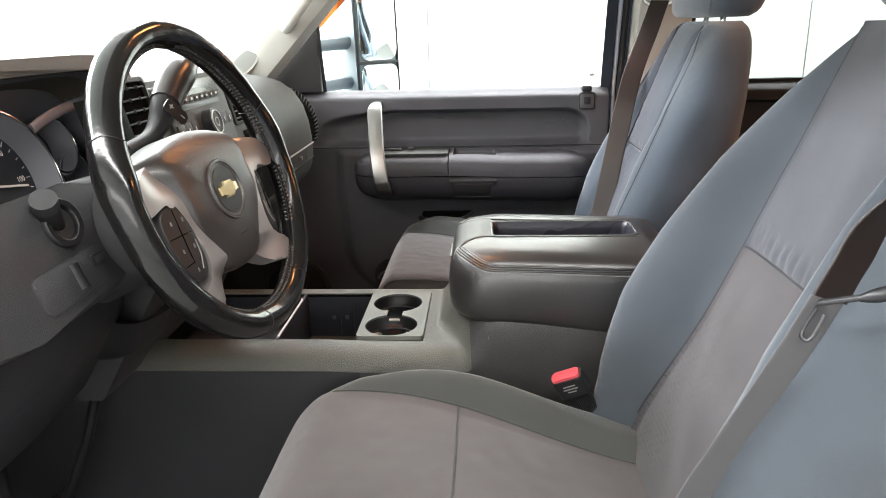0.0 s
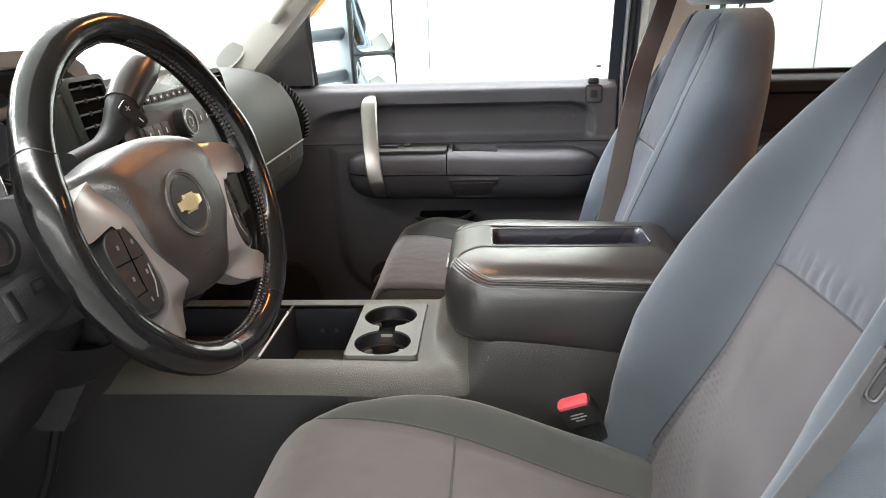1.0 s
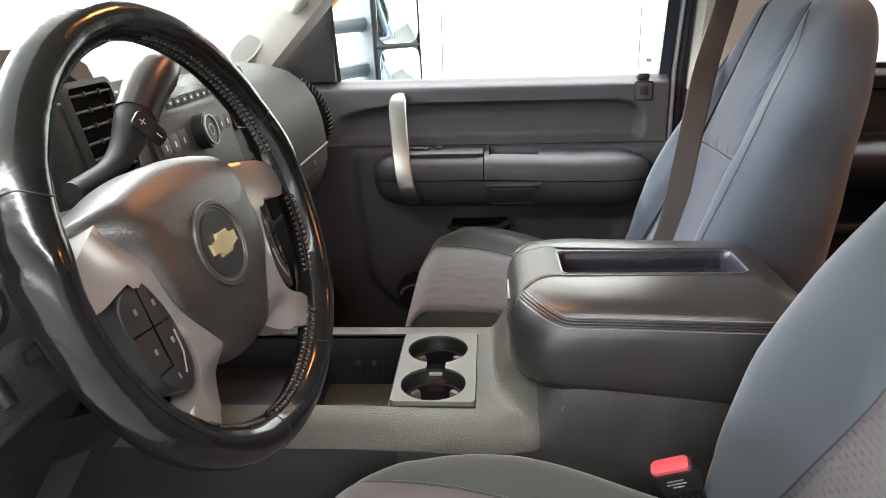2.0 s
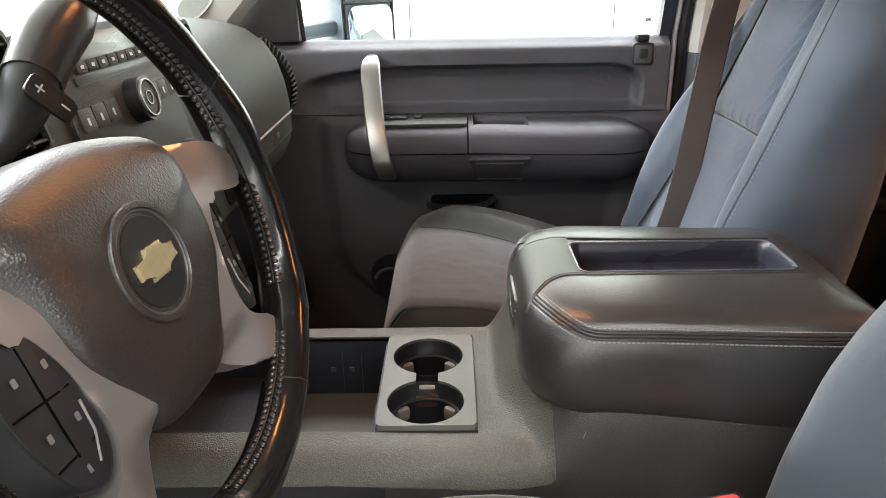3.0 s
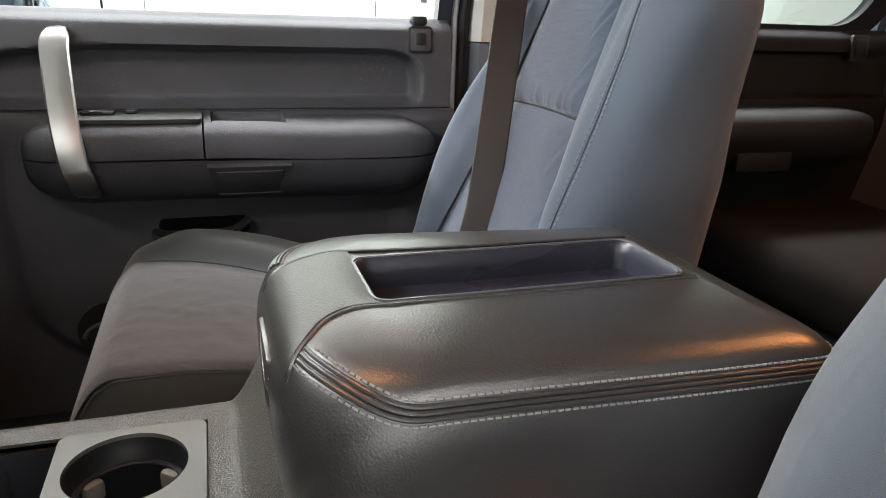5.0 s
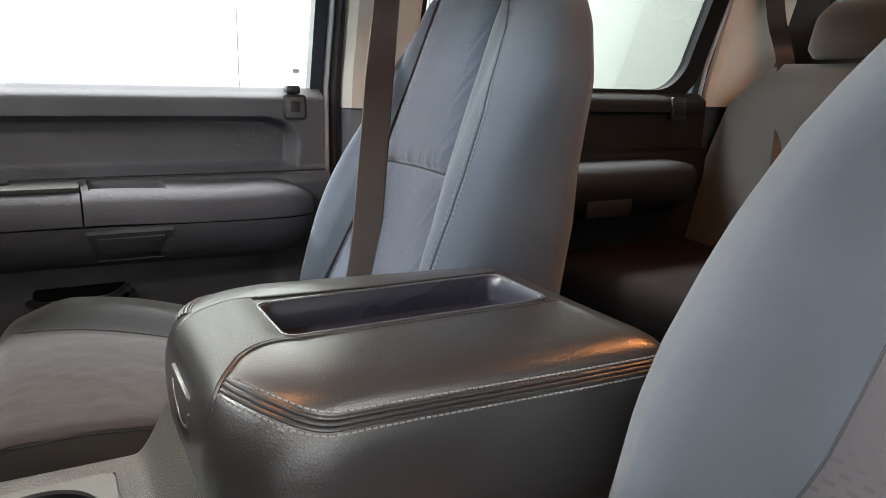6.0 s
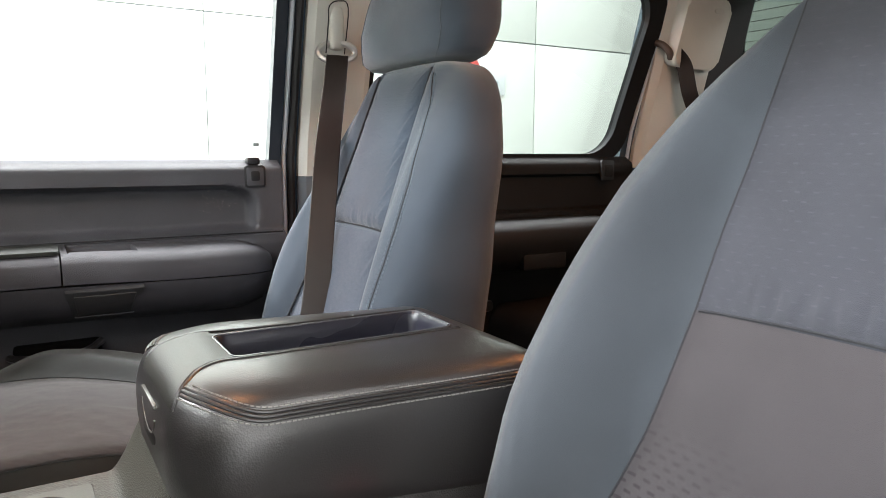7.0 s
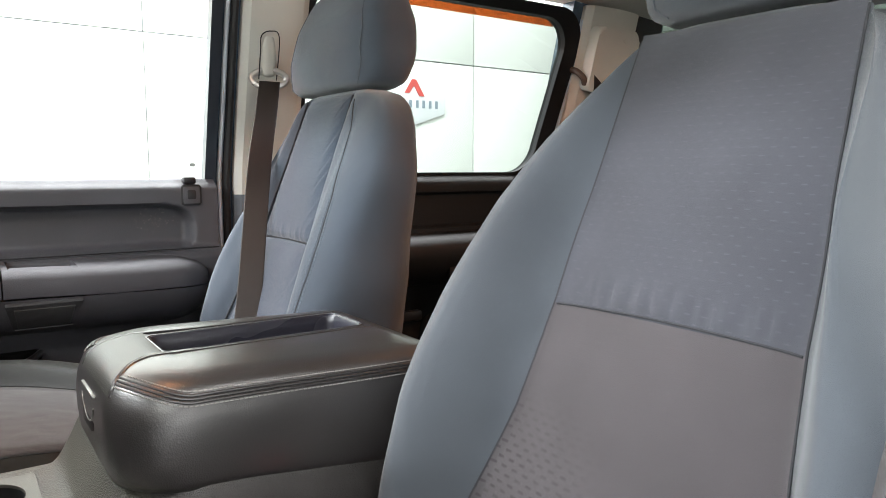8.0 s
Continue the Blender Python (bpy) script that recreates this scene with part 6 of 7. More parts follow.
for k in range(8):
    bm = bmesh.new()
    prism(bm, rounded(0.0195, 0.0105, 0.002), facing(*stack_at(-0.088 + 0.0225 * k, 1.535, 0.004), STK), 0.004, 0.001)
    key = part("preset_button", bm, DASH, radio)
    bm = bmesh.new()
    prism(bm, rounded(0.006, 0.0035, 0.0006), facing(*stack_at(-0.088 + 0.0225 * k, 1.535, 0.0082), STK), 0.0003, 0)
    part("button_print", bm, PALE, key)
for y0 in (-0.112, -0.085, -0.058, 0.052, 0.078, 0.104):
    bm = bmesh.new()
    prism(bm, rounded(0.0256, 0.022, 0.002), facing(*stack_at(y0, 1.489, 0.004), STK), 0.002, 0.0006)
    key = part("radio_button", bm, DASH_DARK, radio)
    bm = bmesh.new()
    prism(bm, rounded(0.004, 0.0075, 0.0006), facing(*stack_at(y0, 1.487, 0.0062), STK), 0.0003, 0)
    part("button_print", bm, PALE, key)
km = facing(*stack_at(0.0, 1.488, 0.004), STK)
bm = bmesh.new()
disc(bm, km, 0.0245, 0.016, 0.003)
knob = part("volume_knob", bm, BLACK, radio, "black volume knob with a bright ring")
bm = bmesh.new()
ring(bm, km @ Matrix.Translation((0, 0, 0.014)), 0.0190, 0.0210, 0.005)
part("knob_ring", bm, SILVER, knob)
bm = bmesh.new()
ring(bm, km @ Matrix.Translation((0, 0, 0.014)), 0.0066, 0.0082, 0.004)
part("knob_ring", bm, SILVER, knob)
bm = bmesh.new()
disc(bm, km @ Matrix.Translation((0, 0, 0.012)), 0.0182, 0.005, 0.001)
part("knob_face", bm, DASH_DARK, knob)
bm = bmesh.new()
prism(bm, rounded(0.235, 0.060, 0.008), facing(*stack_at(-0.005, 1.400), STK), 0.004, 0.0015)
climate = part("climate_panel", bm, DASH_DARK, dash)
for k in range(4):
    bm = bmesh.new()
    prism(bm, rounded(0.0165, 0.013, 0.002), facing(*stack_at(-0.018 + 0.019 * k, 1.42, 0.004), STK), 0.004, 0.001)
    key = part("climate_button", bm, DASH, climate)
    bm = bmesh.new()
    prism(bm, rounded(0.008, 0.004, 0.0006), facing(*stack_at(-0.018 + 0.019 * k, 1.42, 0.0082), STK), 0.0003, 0)
    part("button_print", bm, PALE, key)
for y0 in (-0.08, 0.085):
    bm = bmesh.new()
    disc(bm, facing(*stack_at(y0, 1.405, 0.004), STK), 0.020, 0.014, 0.003)
    k2 = part("climate_knob", bm, BLACK, climate)
    bm = bmesh.new()
    ring(bm, facing(*stack_at(y0, 1.405, 0.0165), STK), 0.012, 0.015, 0.003)
    part("knob_ring", bm, SILVER, k2)
bm = bmesh.new()
prism(bm, rounded(0.046, 0.026, 0.003), facing(*stack_at(0.188, 1.441, 0.0005), STK), 0.0015, 0.0004)
hz = part("airbag_switch", bm, VENT, dash, "small black switch with a pale sign")
bm = bmesh.new()
prism(bm, [(0.0034 * math.cos(t), 0.0055 * math.sin(t)) for t in [2 * math.pi * i / 16 for i in range(16)]], facing(*stack_at(0.193, 1.441, 0.0022), STK), 0.0004, 0)
part("switch_sign", bm, PALE, hz)
bm = bmesh.new()
prism(bm, rounded(0.040, 0.020, 0.003), facing(*stack_at(-0.195, 1.445, 0.001), STK), 0.003, 0.001)
part("switch", bm, BLACK, dash)
# flush plate in black for the shade inside the open pocket
bm = bmesh.new()
prism(bm, rounded(0.092, 0.108, 0.008), facing(*stack_at(0.207, 1.364, 0.001), STK), 0.0012, 0)
part("side_pocket", bm, VENT, dash, "open pocket, its shaded depth a flat black plate")
bm = bmesh.new()
tube(bm, [stack_at(0.162, 1.415, 0.004), stack_at(0.185, 1.4205, 0.007), stack_at(0.246, 1.421, 0.004)], 0.0018, 6)
part("pocket_lip", bm, DASH_DARK, dash)

# narrow outlet at the door end
vm = [Vector(p) for p in ((-0.340, 0.668, 1.486), (-0.320, 0.694, 1.462), (-0.304, 0.718, 1.425), (-0.300, 0.732, 1.385), (-0.308, 0.740, 1.348))]
vm = spline(vm, 4)
bm = bmesh.new()
loops, slot = [], []
for i, p in enumerate(vm):
    d = (vm[min(i + 1, len(vm) - 1)] - vm[max(0, i - 1)]).normalized()
    out = Vector((0.88, -0.36, 0.30))
    out = (out - d * out.dot(d)).normalized()
    w = d.cross(out)
    loops.append([p + w * a + out * b for a, b in ((-0.013, -0.030), (-0.012, 0.004), (0.012, 0.004), (0.013, -0.030))])
    slot.append([p + w * a + out * b for a, b in ((-0.0112, 0.003), (-0.0112, 0.0047), (0.0112, 0.0047), (0.0112, 0.003))])
loft(bm, loops)
svent = part("side_vent", bm, DASH, dash, "narrow curved side vent with a black slot")
# slot face in black for the shade inside the vent
bm = bmesh.new()
loft(bm, slot)
part("slot", bm, VENT, svent, "vent slot, its shaded depth painted black")
for i in range(1, len(vm) - 1):
    d = (vm[i + 1] - vm[i - 1]).normalized()
    out = Vector((0.88, -0.36, 0.30))
    out = (out - d * out.dot(d)).normalized()
    w = d.cross(out)
    m = Matrix((w, d, out)).transposed().to_4x4()
    m.translation = vm[i] + out * 0.0062
    bm = bmesh.new()
    box(bm, (0, 0, 0), (0.0195, 0.0030, 0.005), 0.001, m)
    part("slat", bm, DASH, svent)

# instrument hood and dials
LINER_GREY = material("hood_inside", (0.17, 0.17, 0.19), 0.42, 0, 0.1, 900, 0.2, 0.12)
bm, liner = bmesh.new(), bmesh.new()
loops, lined = [], []
for i in range(15):
    x = -0.36 - 0.20 * i / 14
    lift = 0.062 * math.cos(math.pi / 2 * (i / 14)) ** 1.2
    outl, inl, under = [], [], []
    for k in range(31):
        y = -0.705 + 0.54 * k / 30
        a = min(1.0, abs(y + 0.435) / 0.27)
        outl.append((x + 0.012 * a ** 4, y, 1.556 + lift * (1 - a ** 7) ** 0.5))
    for k in range(30, -1, -1):
        y = -0.690 + 0.51 * k / 30
        a = min(1.0, abs(y + 0.435) / 0.255)
        z = 1.538 + max(0.0, lift - 0.002) * (1 - a ** 7) ** 0.5
        inl.append((x + 0.012 * a ** 4, y, z))
        under.append((x - 0.006, y, z - 0.002))
    loops.append(outl + inl)
    lined.append(under)
loft(bm, loops)
hood = part("instrument_hood", bm, material("hood_vinyl", (0.115, 0.095, 0.075), 0.55, 0, 0.2, 900, 0.6, 0.12, "voronoi"), dash, "brown-grey instrument hood", sharp=60)
lr = [[liner.verts.new(p) for p in row] for row in lined]
for a, b in zip(lr, lr[1:]):
    for i in range(len(a) - 1):
        liner.faces.new((a[i], b[i], b[i + 1], a[i + 1]))
part("hood_liner", liner, LINER_GREY, hood, "smooth dark grey inside of the hood", sharp=60)
bm = bmesh.new()
prism(bm, rounded(0.49, 0.20, 0.06, 8), facing(-0.450, -0.405, 1.510, (0.96, 0, 0.28)), 0.004, 0)
bm2 = bmesh.new()
slab(bm2, -0.56, -0.455, -0.70, -0.168, 1.26, 1.44)
part("cluster_base", bm2, FOOTWELL, dash)
cluster = part("instrument_face", bm, LINER_GREY, dash, "dark grey instrument panel")
bm = bmesh.new()
tube(bm, spline([(-0.404, -0.350, 1.529), (-0.40, -0.32, 1.540), (-0.40, -0.26, 1.549), (-0.396, -0.19, 1.552), (-0.390, -0.158, 1.535), (-0.386, -0.150, 1.49), (-0.386, -0.155, 1.44)], 6), 0.0075, 10, flat=0.5, up=(1, 0, 0.0))
part("bezel_edge", bm, LILAC, cluster, "grey bezel edge")
for cy, cz, r in ((-0.425, 1.468, 0.074), (-0.612, 1.468, 0.074), (-0.300, 1.492, 0.026), (-0.262, 1.440, 0.022), (-0.190, 1.508, 0.020)):
    g = facing(-0.420 if r > 0.05 else -0.437, cy, cz, (0.96, 0, 0.28))
    bm = bmesh.new()
    disc(bm, g, r, 0.004, 0.001)
    dial = part("dial", bm, DIAL, cluster, "black dial with pale numerals")
    bm = bmesh.new()
    deep = 0.034
    rws = [[bm.verts.new(g @ Vector((q * math.cos(2 * math.pi * i / 56), q * math.sin(2 * math.pi * i / 56), z))) for i in range(56)] for q, z in ((r, 0.0), (r + 0.004, 0.012), (r + 0.013, deep), (r + 0.016, deep - 0.001), (r + 0.016, 0.0))]
    for a, b in zip(rws, rws[1:]):
        for i in range(56):
            bm.faces.new((a[i], a[(i + 1) % 56], b[(i + 1) % 56], b[i]))
    part("dial_ring", bm, LINER_GREY, dial)
    bm = bmesh.new()
    ring(bm, g @ Matrix.Translation((0, 0, deep - 0.001)), r + 0.012, r + 0.0145, 0.002)
    part("dial_trim", bm, CHROME, dial, "bright dial trim")
    if r > 0.05:
        for k in range(25):
            t = radians(225 - 270 * k / 24)
            bm = bmesh.new()
            box(bm, (0, 0, 0), (0.008 if k % 4 == 0 else 0.005, 0.0012, 0.0006), 0, g @ pose(r * 0.9 * math.cos(t), r * 0.9 * math.sin(t), 0.0045, 0, 0, math.degrees(t)))
            part("tick", bm, PALE, dial)
        for k, txt in enumerate(("0", "20", "40", "60", "80", "100", "120")):
            t = radians(225 - 270 * k / 6)
            letters(txt, g @ Matrix.Translation((r * 0.70 * math.cos(t), r * 0.70 * math.sin(t), 0.0045)), 0.0100, PALE, dial)
        bm = bmesh.new()
        box(bm, (0.028, 0, 0), (0.056, 0.003, 0.002), 0.0005, g @ pose(0, 0, 0.008, 0, 0, -10))
        part("needle", bm, PALE, dial, "pale needle")

# panel beside the column with light switch and dimmer
LP = Vector((0.93, -0.10, 0.30)).normalized()
lp = facing(-0.292, -0.535, 1.425, LP)
bm = bmesh.new()
prism(bm, [(-0.24, 0.045), (-0.24, -0.05), (-0.20, -0.075), (-0.06, -0.085), (0.085, -0.075), (0.14, -0.05), (0.15, 0.02), (0.13, 0.060), (0.06, 0.062), (-0.1, 0.055)], lp @ Matrix.Translation((0, 0, -0.10)), 0.10, 0.012, 3)
lpan = part("light_switch_panel", bm, DASH_DARK, dash, "dark panel with light switch and dimmer")
KB = facing(*(lp @ Vector((0.036, 0.020, -0.012))), (0.30, -0.58, 0.72), (1, 0, 0))
bm = bmesh.new()
ring(bm, lp @ Matrix.Translation((0.036, 0.020, 0)), 0.019, 0.028, 0.006)
part("switch_ring", bm, BLACK, lpan)
bm = bmesh.new()
disc(bm, KB, 0.0135, 0.044, 0.003)
hk = part("light_knob", bm, BLACK, lpan, "round light switch knob with a grey cap")
bm = bmesh.new()
disc(bm, KB @ Matrix.Translation((0, 0, 0.038)), 0.0138, 0.014, 0.005)
part("knob_cap", bm, material("knob_grey", (0.035, 0.035, 0.037), 0.35), hk)
dm = lp @ Matrix.Translation((0.018, -0.040, 0.0)) @ pose(0, 0, 0, 0, 0, 4)
bm = bmesh.new()
prism(bm, rounded(0.118, 0.044, 0.010), dm, 0.004, 0.002)
dim = part("dimmer_panel", bm, FOOTWELL, lpan)
bm = bmesh.new()
prism(bm, rounded(0.020, 0.014, 0.002), dm @ Matrix.Translation((0.042, 0.006, 0.004)), 0.002, 0.001)
part("dome_button", bm, BLACK, dim)
bm = bmesh.new()
prism(bm, rounded(0.012, 0.008, 0.001), dm @ Matrix.Translation((0.042, 0.006, 0.006)), 0.0006, 0)
part("button_print", bm, DASH_DARK, dim)
bm = bmesh.new()
tube(bm, [dm @ Vector((0.004, -0.014, 0.001)), dm @ Vector((0.004, 0.016, 0.001))], 0.0075, 12)
part("dimmer_wheel", bm, BLACK, dim, "ribbed black dimmer wheel")
# knee panel under it
bm = bmesh.new()
loops = []
for y in (-0.86, -0.70, -0.50, -0.36, -0.28, -0.20):
    e = max(0.0, (y + 0.40) / 0.2)
    loops.append([(-0.34 - 0.06 * e, y, 1.36), (-0.315 - 0.06 * e, y, 1.33), (-0.325 - 0.06 * e, y, 1.26), (-0.38 - 0.06 * e, y, 1.17), (-0.52, y, 1.12), (-0.60, y, 1.16), (-0.55, y, 1.36)])
loft(bm, loops)
part("knee_panel", bm, FRONT_DARK, dash, "black knee panel", sharp=60)
# inner wheel arch and floor hump toward the driver's feet
bm = bmesh.new()
loft(bm, [[(x, -0.88, 0.742), (x, -0.88, h), (x, -0.80, h), (x, -0.74, 0.742)] for x, h in ((-0.95, 1.25), (-0.7, 1.2), (-0.55, 0.95), (-0.45, 0.80))])
part("kick_panel", bm, FOOTWELL, dash)
bm = bmesh.new()
slab(bm, -1.02, -0.60, 0.80, 0.90, 0.742, 1.50, 0.01)
part("kick_panel", bm, FOOTWELL, dash)
# rounded covers under the switch panel and the column
for edge, x0, name in ([(-0.86, 1.36), (-0.62, 1.350), (-0.515, 1.331), (-0.407, 1.293), (-0.343, 1.290), (-0.315, 1.300), (-0.300, 1.325)], -0.33, "panel_skirt"), ([(-0.44, 1.25), (-0.345, 1.203), (-0.284, 1.180), (-0.212, 1.168), (-0.175, 1.172), (-0.150, 1.190), (-0.140, 1.23)], -0.36, "column_skirt"):
    bm = bmesh.new()
    loft(bm, [[(x0 + 0.028, y, z + 0.055), (x0 + 0.006, y, z + 0.018), (x0, y, z + 0.004), (x0 - 0.006, y, z), (x0 - 0.06, y, z + 0.004), (x0 - 0.08, y, z + 0.055)] for _, y, z in spline([(0, y, z) for y, z in edge], 4)])
    part(name, bm, FRONT_DARK, dash, sharp=60)
# pedals
for y0, w, top in ((-0.40, 0.11, (-0.72, -0.40, 1.2)), (-0.24, 0.05, (-0.43, -0.24, 1.16))):
    foot = (-0.61, y0, 0.93) if w > 0.1 else (-0.56, y0, 0.85)
    ped = thing("pedal", (foot[0], y0, 0.85), "black rubber foot pedal on its arm", "pedal", "pedals")
    bm = bmesh.new()
    box(bm, (0, 0, 0), (w, 0.07, 0.016), 0.005, facing(*foot, (0.8, 0, 0.6)))
    part("pad", bm, RUBBER, ped)
    bm = bmesh.new()
    tube(bm, [foot, tuple((a + b) / 2 + (0.01 if k == 0 else 0) for k, (a, b) in enumerate(zip(foot, top))), top], 0.009, 8)
    part("arm", bm, BLACK, ped)

# ---- steering column and wheel ----
WC, WN = Vector((-0.157, -0.387, 1.468)), Vector((0.943, -0.110, 0.315)).normalized()
MW = facing(*WC, WN)
WR = 0.183
column = thing("steering_column", (-0.3, -0.39, 1.40), "dark moulded steering column cover with gear lever", "steering column")
bm = bmesh.new()
loops = []
for z, r in ((-0.035, 0.050), (-0.045, 0.066), (-0.07, 0.074), (-0.12, 0.080), (-0.20, 0.088), (-0.26, 0.09)):
    loops.append([MW @ Vector((r * math.cos(t), r * 0.92 * math.sin(t) - 0.012 + z * 0.05, z)) for t in [2 * math.pi * i / 40 for i in range(40)]])
loft(bm, loops)
part("cover", bm, DASH_DARK, column)
bm = bmesh.new()
lever = spline([(-0.255, -0.410, 1.508), (-0.252, -0.355, 1.515), (-0.253, -0.318, 1.528), (-0.255, -0.288, 1.548), (-0.256, -0.262, 1.568)], 6)
tube(bm, lever, [0.0095 + 0.0115 * smooth(0.15, 1.0, i / (len(lever) - 1)) for i in range(len(lever))], 16)
part("gear_lever", bm, material("lever_plastic", (0.014, 0.014, 0.015), 0.58, 0, 0.1, 900, 0.1, 0.1, spec=0.3), column, "black gear lever arm")
bm = bmesh.new()
kn = spline([(-0.2555, -0.284, 1.5515), (-0.255, -0.254, 1.5735), (-0.253, -0.226, 1.590), (-0.251, -0.205, 1.602), (-0.250, -0.198, 1.6055)], 6)
tube(bm, kn, [0.0205 + 0.0022 * smooth(0, 9, i) - 0.0009 * max(0, i - 11) for i in range(len(kn))], 20)
part("gear_knob", bm, KNOB, column, "glossy brown-black gear knob")
bm = bmesh.new()
prism(bm, rounded(0.036, 0.017, 0.004), facing(-0.2345, -0.303, 1.5425, (0.85, -0.42, 0.25), (0.0, -0.62, 0.75)) @ pose(0, 0, 0, 0, 0, -90), 0.003, 0.001)
gb = part("gear_buttons", bm, BLACK, column, "black plus and minus buttons")
bm = bmesh.new()
gm = facing(-0.2318, -0.3042, 1.5430, (0.85, -0.42, 0.25), (0.0, -0.62, 0.75)) @ pose(0, 0, 0, 0, 0, -90)
for u0, w, h in ((-0.010, 0.007, 0.0012), (-0.010, 0.0012, 0.007), (0.010, 0.007, 0.0012)):
    prism(bm, rounded(w, h, 0.0003, 2, u0, 0), gm @ Matrix.Translation((0, 0, 0.0006)), 0.0003, 0)
part("button_print", bm, PALE, gb, "pale plus and minus signs")

lk = Vector((-0.178, -0.318, 1.398))
ka = Vector((-0.152, -0.232, 1.364))
bm = bmesh.new()
disc(bm, facing(*(lk - (ka - lk) * 0.4), ka - lk), 0.016, 0.062, 0.003, 24)
part("ignition_lock", bm, BLACK, column, "round black ignition lock")
key_ = thing("ignition_key", ka, "grey plastic-headed key in the ignition lock", "key")
bm = bmesh.new()
tube(bm, [lk + (ka - lk) * 0.2, lk + (ka - lk) * 0.9], 0.0035, 8, flat=0.4)
part("blade", bm, CHROME, key_)
bow = material("key_grey", (0.30, 0.31, 0.27), 0.45, 0, 0.05, 900, 0.1, 0.08)
kf = facing(*ka, (0.50, -0.74, 0.43)) @ pose(0, 0, 0, 0, 0, -32)
bm = bmesh.new()
prism(bm, rounded(0.031, 0.026, 0.009), kf @ Matrix.Translation((0, 0, -0.004)), 0.007, 0.002)
part("bow", bm, bow, key_)
bm = bmesh.new()
prism(bm, rounded(0.017, 0.016, 0.004, 5, -0.003, 0), kf @ Matrix.Translation((0, 0, 0.003)), 0.0016, 0.0006)
part("pad", bm, PALE, key_, "pale raised pad")
for u in (0.0085,):
    bm = bmesh.new()
    prism(bm, rounded(0.0012, 0.022, 0.0004, 2, u, 0), kf @ Matrix.Translation((0, 0, 0.0031)), 0.0004, 0)
    part("groove", bm, BLACK, key_)

wheel = thing("steering_wheel", WC - WN * 0.03, "black leather steering wheel with silver spokes", "steering wheel")


def rim_at(t, a, lift=0.0):
    """A point of the rim's skin: t round the wheel from the top, a round the section (0 outwards, 90 to the driver)."""
    grip = math.exp(-((math.degrees(t) - 78) / 9) ** 2) + math.exp(-((math.degrees(t) - 282) / 9) ** 2)
    low = math.exp(-((math.degrees(t) - 130) / 8) ** 2) + math.exp(-((math.degrees(t) - 230) / 8) ** 2)
    fat = 1.0 + 0.14 * grip + 0.08 * low
    c0 = Vector((math.sin(t), math.cos(t), 0))
    ca, sa = math.cos(a), math.sin(a)
    return MW @ (c0 * (WR + (0.0168 * fat + lift) * ca) + Vector((0, 0, (0.0188 * fat + lift) * sa)))


bm = bmesh.new()
rows = []
for i in range(180):
    t = 2 * math.pi * i / 180
    row = []
    for k in range(24):
        a = 2 * math.pi * k / 24
        dent = 0.0005 * noise.noise((t * 9, math.cos(a) * 1.5, math.sin(a) * 1.5))
        row.append(bm.verts.new(rim_at(t, a, dent)))
    rows.append(row)
for i in range(180):
    a, b = rows[i], rows[(i + 1) % 180]
    for k in range(24):
        bm.faces.new((a[k], a[(k + 1) % 24], b[(k + 1) % 24], b[k]))
part("rim", bm, RIM, wheel, "worn glossy black leather rim")
# butt seams across the rim
for deg in (66, 294, 152, 193):
    bm = bmesh.new()
    tube(bm, [rim_at(radians(deg + 0.5 * math.sin(3 * a)), a, 0.0001) for a in [2 * math.pi * k / 28 for k in range(28)]], 0.0006, 5, closed=True)
    part("rim_seam", bm, BLACK, wheel)
# laced inner seam: pairs of slanting leather pinches along a gathered line
for d0, d1 in ((8, 77), (94, 124), (138, 190), (196, 222), (236, 266), (283, 352)):
    bm = bmesh.new()
    k = int((d1 - d0) * radians(1) * (WR - 0.015) / 0.0056)
    mid_a = radians(174)
    for i in range(k):
        t = radians(d0 + (d1 - d0) * (i + 0.5) / k)
        dt = 0.0034 / WR
        for sgn in (1, -1):
            pts = [rim_at(t + dt * q * 0.9, mid_a - sgn * radians(3 + 17 * q), -0.0006) for q in (0.0, 0.2, 0.45, 0.7, 0.9, 1.0)]
            tube(bm, pts, [0.0012, 0.0021, 0.0025, 0.0022, 0.0014, 0.0005], 8)
    part("rim_lacing", bm, LACE, wheel, "laced leather seam")
    bm = bmesh.new()
    tube(bm, [rim_at(radians(d0 + (d1 - d0) * q / 60), mid_a, 0.0002) for q in range(61)], 0.0011, 6)
    part("lacing_cord", bm, LACE, wheel)
# silver spokes: an upper and a lower arm joined by a band beside the hub
SPOKE_R = [(0.040, 0.055), (0.075, 0.048), (0.110, 0.041), (0.140, 0.033), (0.160, 0.020), (0.169, 0.004), (0.166, -0.006), (0.150, -0.009), (0.125, -0.004), (0.110, -0.003), (0.101, -0.010), (0.092, -0.030), (0.086, -0.055), (0.084, -0.070), (0.087, -0.088), (0.098, -0.100), (0.122, -0.113), (0.120, -0.126), (0.100, -0.135), (0.075, -0.131), (0.045, -0.104), (0.034, -0.06)]
POD_R = [(0.104, -0.005), (0.118, -0.006), (0.128, -0.020), (0.127, -0.050), (0.118, -0.084), (0.105, -0.095), (0.092, -0.086), (0.087, -0.068), (0.089, -0.040), (0.095, -0.016)]
WHEEL_KEYS = [(0.1005, -0.024, 0.0145, 0.029), (0.1168, -0.024, 0.0145, 0.030), (0.0995, -0.056, 0.0145, 0.031), (0.1160, -0.057, 0.0155, 0.032), (0.1070, -0.082, 0.016, 0.014)]
DIM = material("dim_print", (0.15, 0.15, 0.15), 0.6)
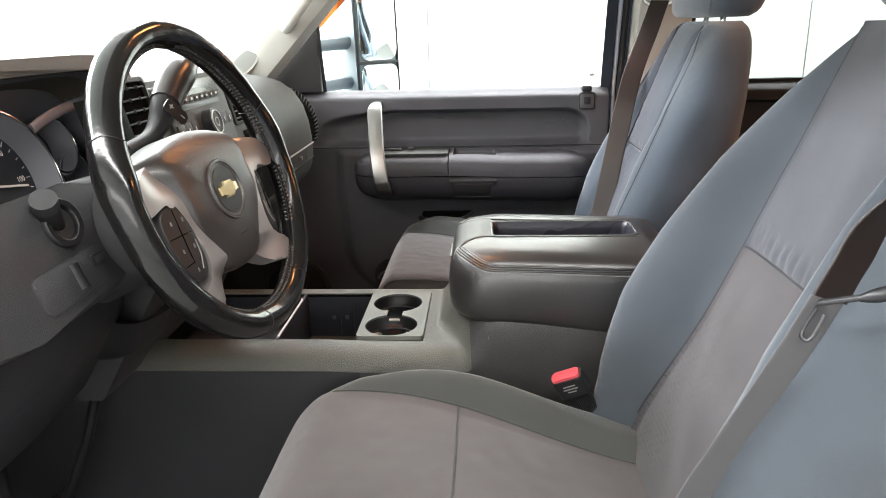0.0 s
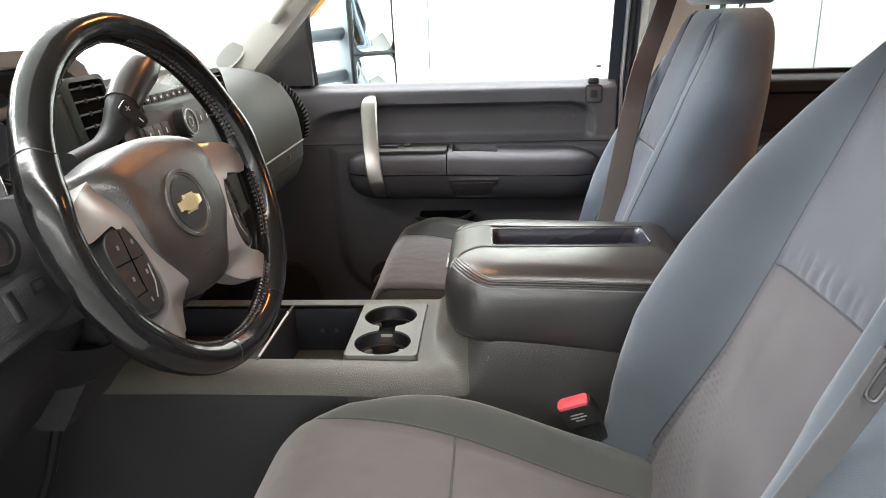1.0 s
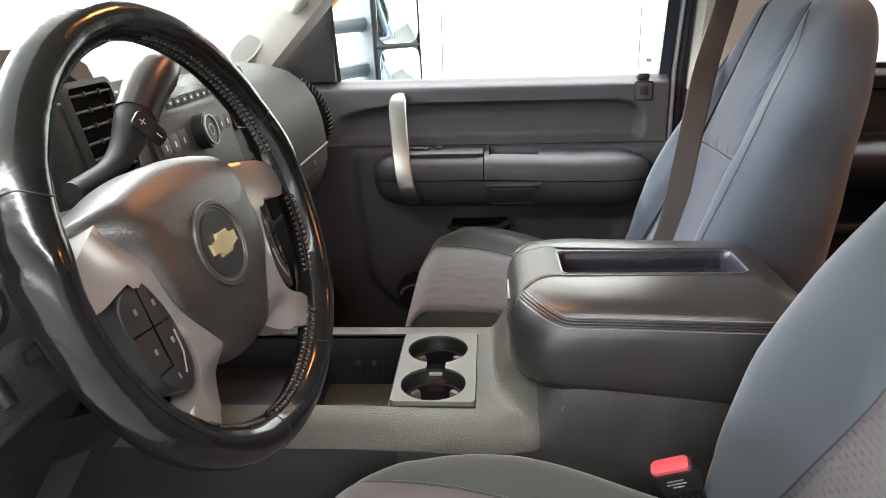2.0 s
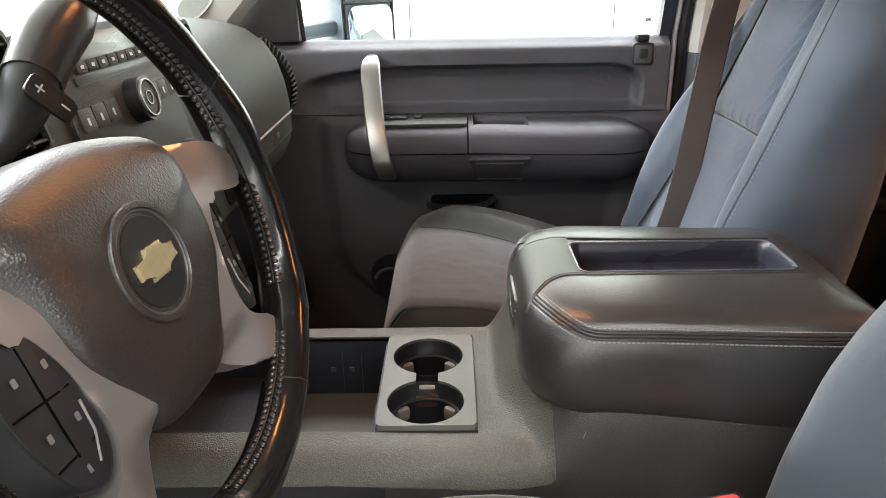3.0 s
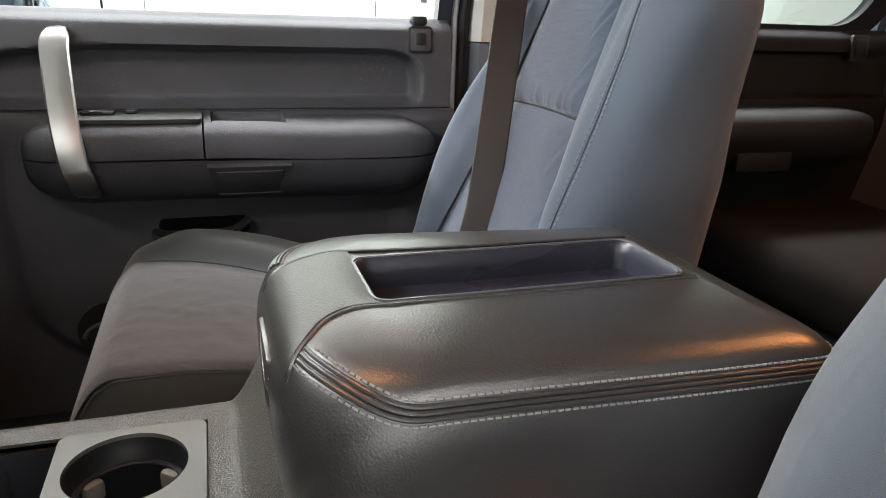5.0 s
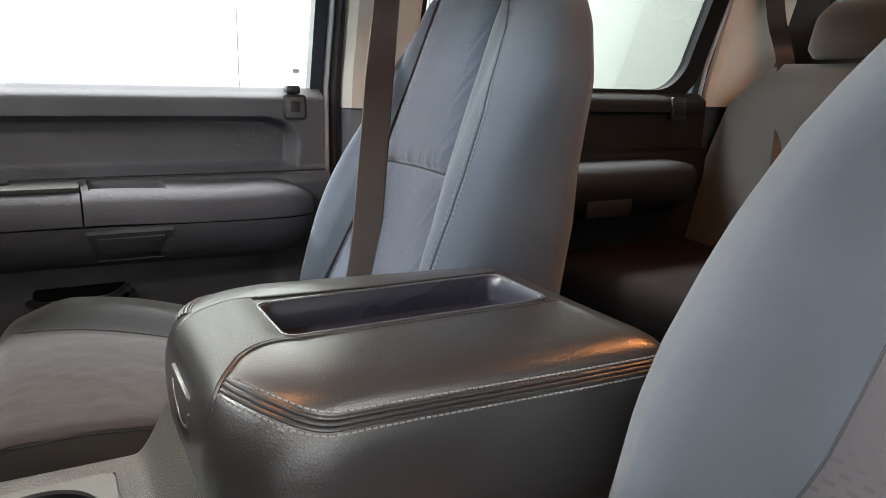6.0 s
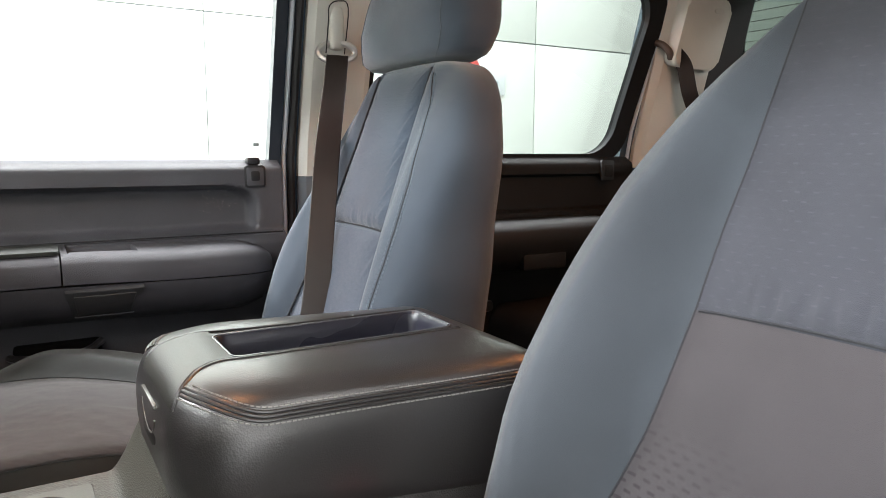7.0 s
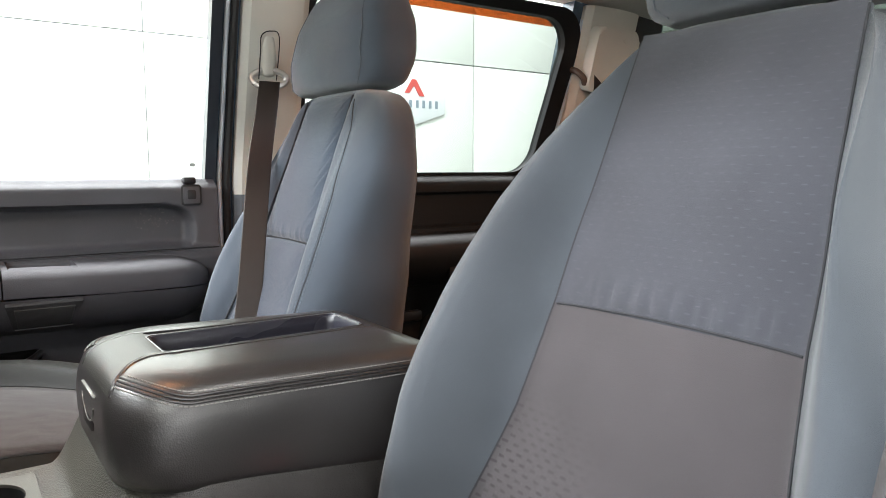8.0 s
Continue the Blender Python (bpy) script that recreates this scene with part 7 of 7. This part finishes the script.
for sgn in (1, -1):
    pts = [tuple(p)[:2] for p in spline([(sgn * u, v, 0) for u, v in SPOKE_R], 4, True)]
    if sgn < 0:
        pts = pts[::-1]
    bm = bmesh.new()
    prism(bm, pts, MW @ Matrix.Translation((0, 0, -0.026)), 0.026, 0.005, 4)
    back = MW.inverted()
    bmesh.ops.triangulate(bm, faces=[f for f in bm.faces if len(f.verts) > 8])
    for _ in range(4):
        long_edges = [e for e in bm.edges if e.calc_length() > 0.007]
        bmesh.ops.subdivide_edges(bm, edges=long_edges, cuts=1)
        bmesh.ops.triangulate(bm, faces=[f for f in bm.faces if len(f.verts) > 4])
    for vert in bm.verts:
        q = back @ vert.co
        q.z -= 0.022 * (1 - smooth(0.085, 0.150, abs(q.x))) * smooth(-0.010, 0.060, q.y)
        q.z -= 0.018 * (1 - smooth(0.045, 0.100, abs(q.x))) * smooth(0.085, 0.110, -q.y)
        vert.co = MW @ q
    part("spoke", bm, SPOKE, wheel, "silver-painted spoke", sharp=60)
    pts = [tuple(p)[:2] for p in spline([(sgn * u, v, 0) for u, v in POD_R], 5, True)]
    cu, cv = sgn * 0.109, -0.048

    def pod_level(scale, z):
        return [MW @ Vector((cu + (u - cu) * scale, cv + (v - cv) * scale, z - 0.28 * max(0.0, abs(u) - 0.100))) for u, v in pts]

    bm = bmesh.new()
    loft(bm, [pod_level(*q) for q in ((1.03, -0.034), (1.03, -0.0045), (1.0, -0.0012), (0.95, -0.0008), (0.5, -0.0005))])
    pod_ = part("button_pod", bm, POD, wheel, "black pod of control buttons", sharp=60)
    for (u0, v0), (u1, v1) in (((0.1085, -0.010), (0.1085, -0.074)), ((0.094, -0.040), (0.126, -0.040)), ((0.097, -0.071), (0.121, -0.074))):
        bm = bmesh.new()
        tube(bm, [MW @ Vector((sgn * (u0 + (u1 - u0) * q), v0 + (v1 - v0) * q, -0.0008 - 0.28 * max(0.0, u0 + (u1 - u0) * q - 0.100))) for q in (0, 0.25, 0.5, 0.75, 1)], 0.0007, 5)
        part("button_gap", bm, VENT, pod_)
    for u, v, w, h in WHEEL_KEYS:
        bm = bmesh.new()
        tilt = MW @ Matrix.Translation((sgn * u, v, -0.0006 - 0.28 * max(0.0, u - 0.100)))
        prism(bm, rounded(0.0032, 0.0048, 0.0008), tilt, 0.0004, 0)
        part("button_print", bm, DIM, pod_)
    bm = bmesh.new()
    tube(bm, [MW @ Vector((sgn * u, v, -0.0004 - 0.28 * max(0.0, u - 0.100))) for u, v in ((0.0935, -0.050), (0.0945, -0.068), (0.1010, -0.083))], 0.0009, 6)
    part("button_edge", bm, STITCH, pod_, "bright edge of the lowest button")
# hub
hub_pts = [tuple(p)[:2] for p in spline([(u, v, 0) for u, v in ((-0.116, 0.044), (-0.086, 0.054), (-0.045, 0.064), (0, 0.068), (0.045, 0.064), (0.086, 0.054), (0.116, 0.044), (0.098, 0.016), (0.088, -0.010), (0.081, -0.036), (0.067, -0.064), (0.054, -0.088), (0.044, -0.103), (0.028, -0.109), (0, -0.111), (-0.028, -0.109), (-0.044, -0.103), (-0.054, -0.088), (-0.067, -0.064), (-0.081, -0.036), (-0.088, -0.010), (-0.098, 0.016))], 6, True)]
bm = bmesh.new()
loops = []
for s, z in ((1.0, -0.045), (1.0, -0.014), (0.988, -0.009), (0.96, -0.005), (0.90, -0.0005), (0.80, 0.0035), (0.66, 0.0065), (0.48, 0.0085), (0.28, 0.0094), (0.08, 0.0096)):
    loops.append([MW @ Vector((u * s, (v + 0.018) * s - 0.018, z - 0.020 * smooth(0.075, 0.120, abs(u * s)) - 0.009 * max(0.0, ((v + 0.018) * s - 0.033) / 0.055) ** 2 + (0.0115 * s ** 4 * math.exp(-((v + 0.022) / 0.048) ** 2) if z > -0.02 else 0.0))) for u, v in hub_pts])
loft(bm, loops)
part("hub_cover", bm, HUB, wheel, "grained dark airbag cover", sharp=60)
em = MW @ Matrix.Translation((-0.001, -0.014, 0.0080))
bm = bmesh.new()
ring(bm, em, 0.0335, 0.0385, 0.0035)
part("badge_collar", bm, HUB, wheel, "raised dark collar round the badge")
bm = bmesh.new()
ring(bm, em, 0.0318, 0.0340, 0.0022)
part("badge_ring", bm, SILVER, wheel, "thin grey badge ring")
bm = bmesh.new()
disc(bm, em, 0.029, 0.002, 0.0005)
badge = part("badge", bm, BLACK, wheel, "round black badge with a gold shape")
bm = bmesh.new()
prism(bm, [(0.86 * u, 0.86 * v) for u, v in [(-0.024, -0.0065), (-0.010, -0.0065), (-0.012, -0.012), (0.009, -0.012), (0.011, -0.0055), (0.025, -0.0055), (0.024, 0.0065), (0.010, 0.0065), (0.012, 0.012), (-0.009, 0.012), (-0.011, 0.0055), (-0.025, 0.0055)]], em @ Matrix.Translation((0, 0, 0.002)), 0.003, 0.0012)
part("badge_shape", bm, GOLD, badge, "plain gold badge shape")
bm = bmesh.new()
prism(bm, rounded(0.022, 0.004, 0.001), MW @ Matrix.Translation((0.0, -0.070, 0.0058)) @ pose(0, 0, 0, 0, 0, 0), 0.0018, 0)
part("hub_print", bm, DASH, wheel)
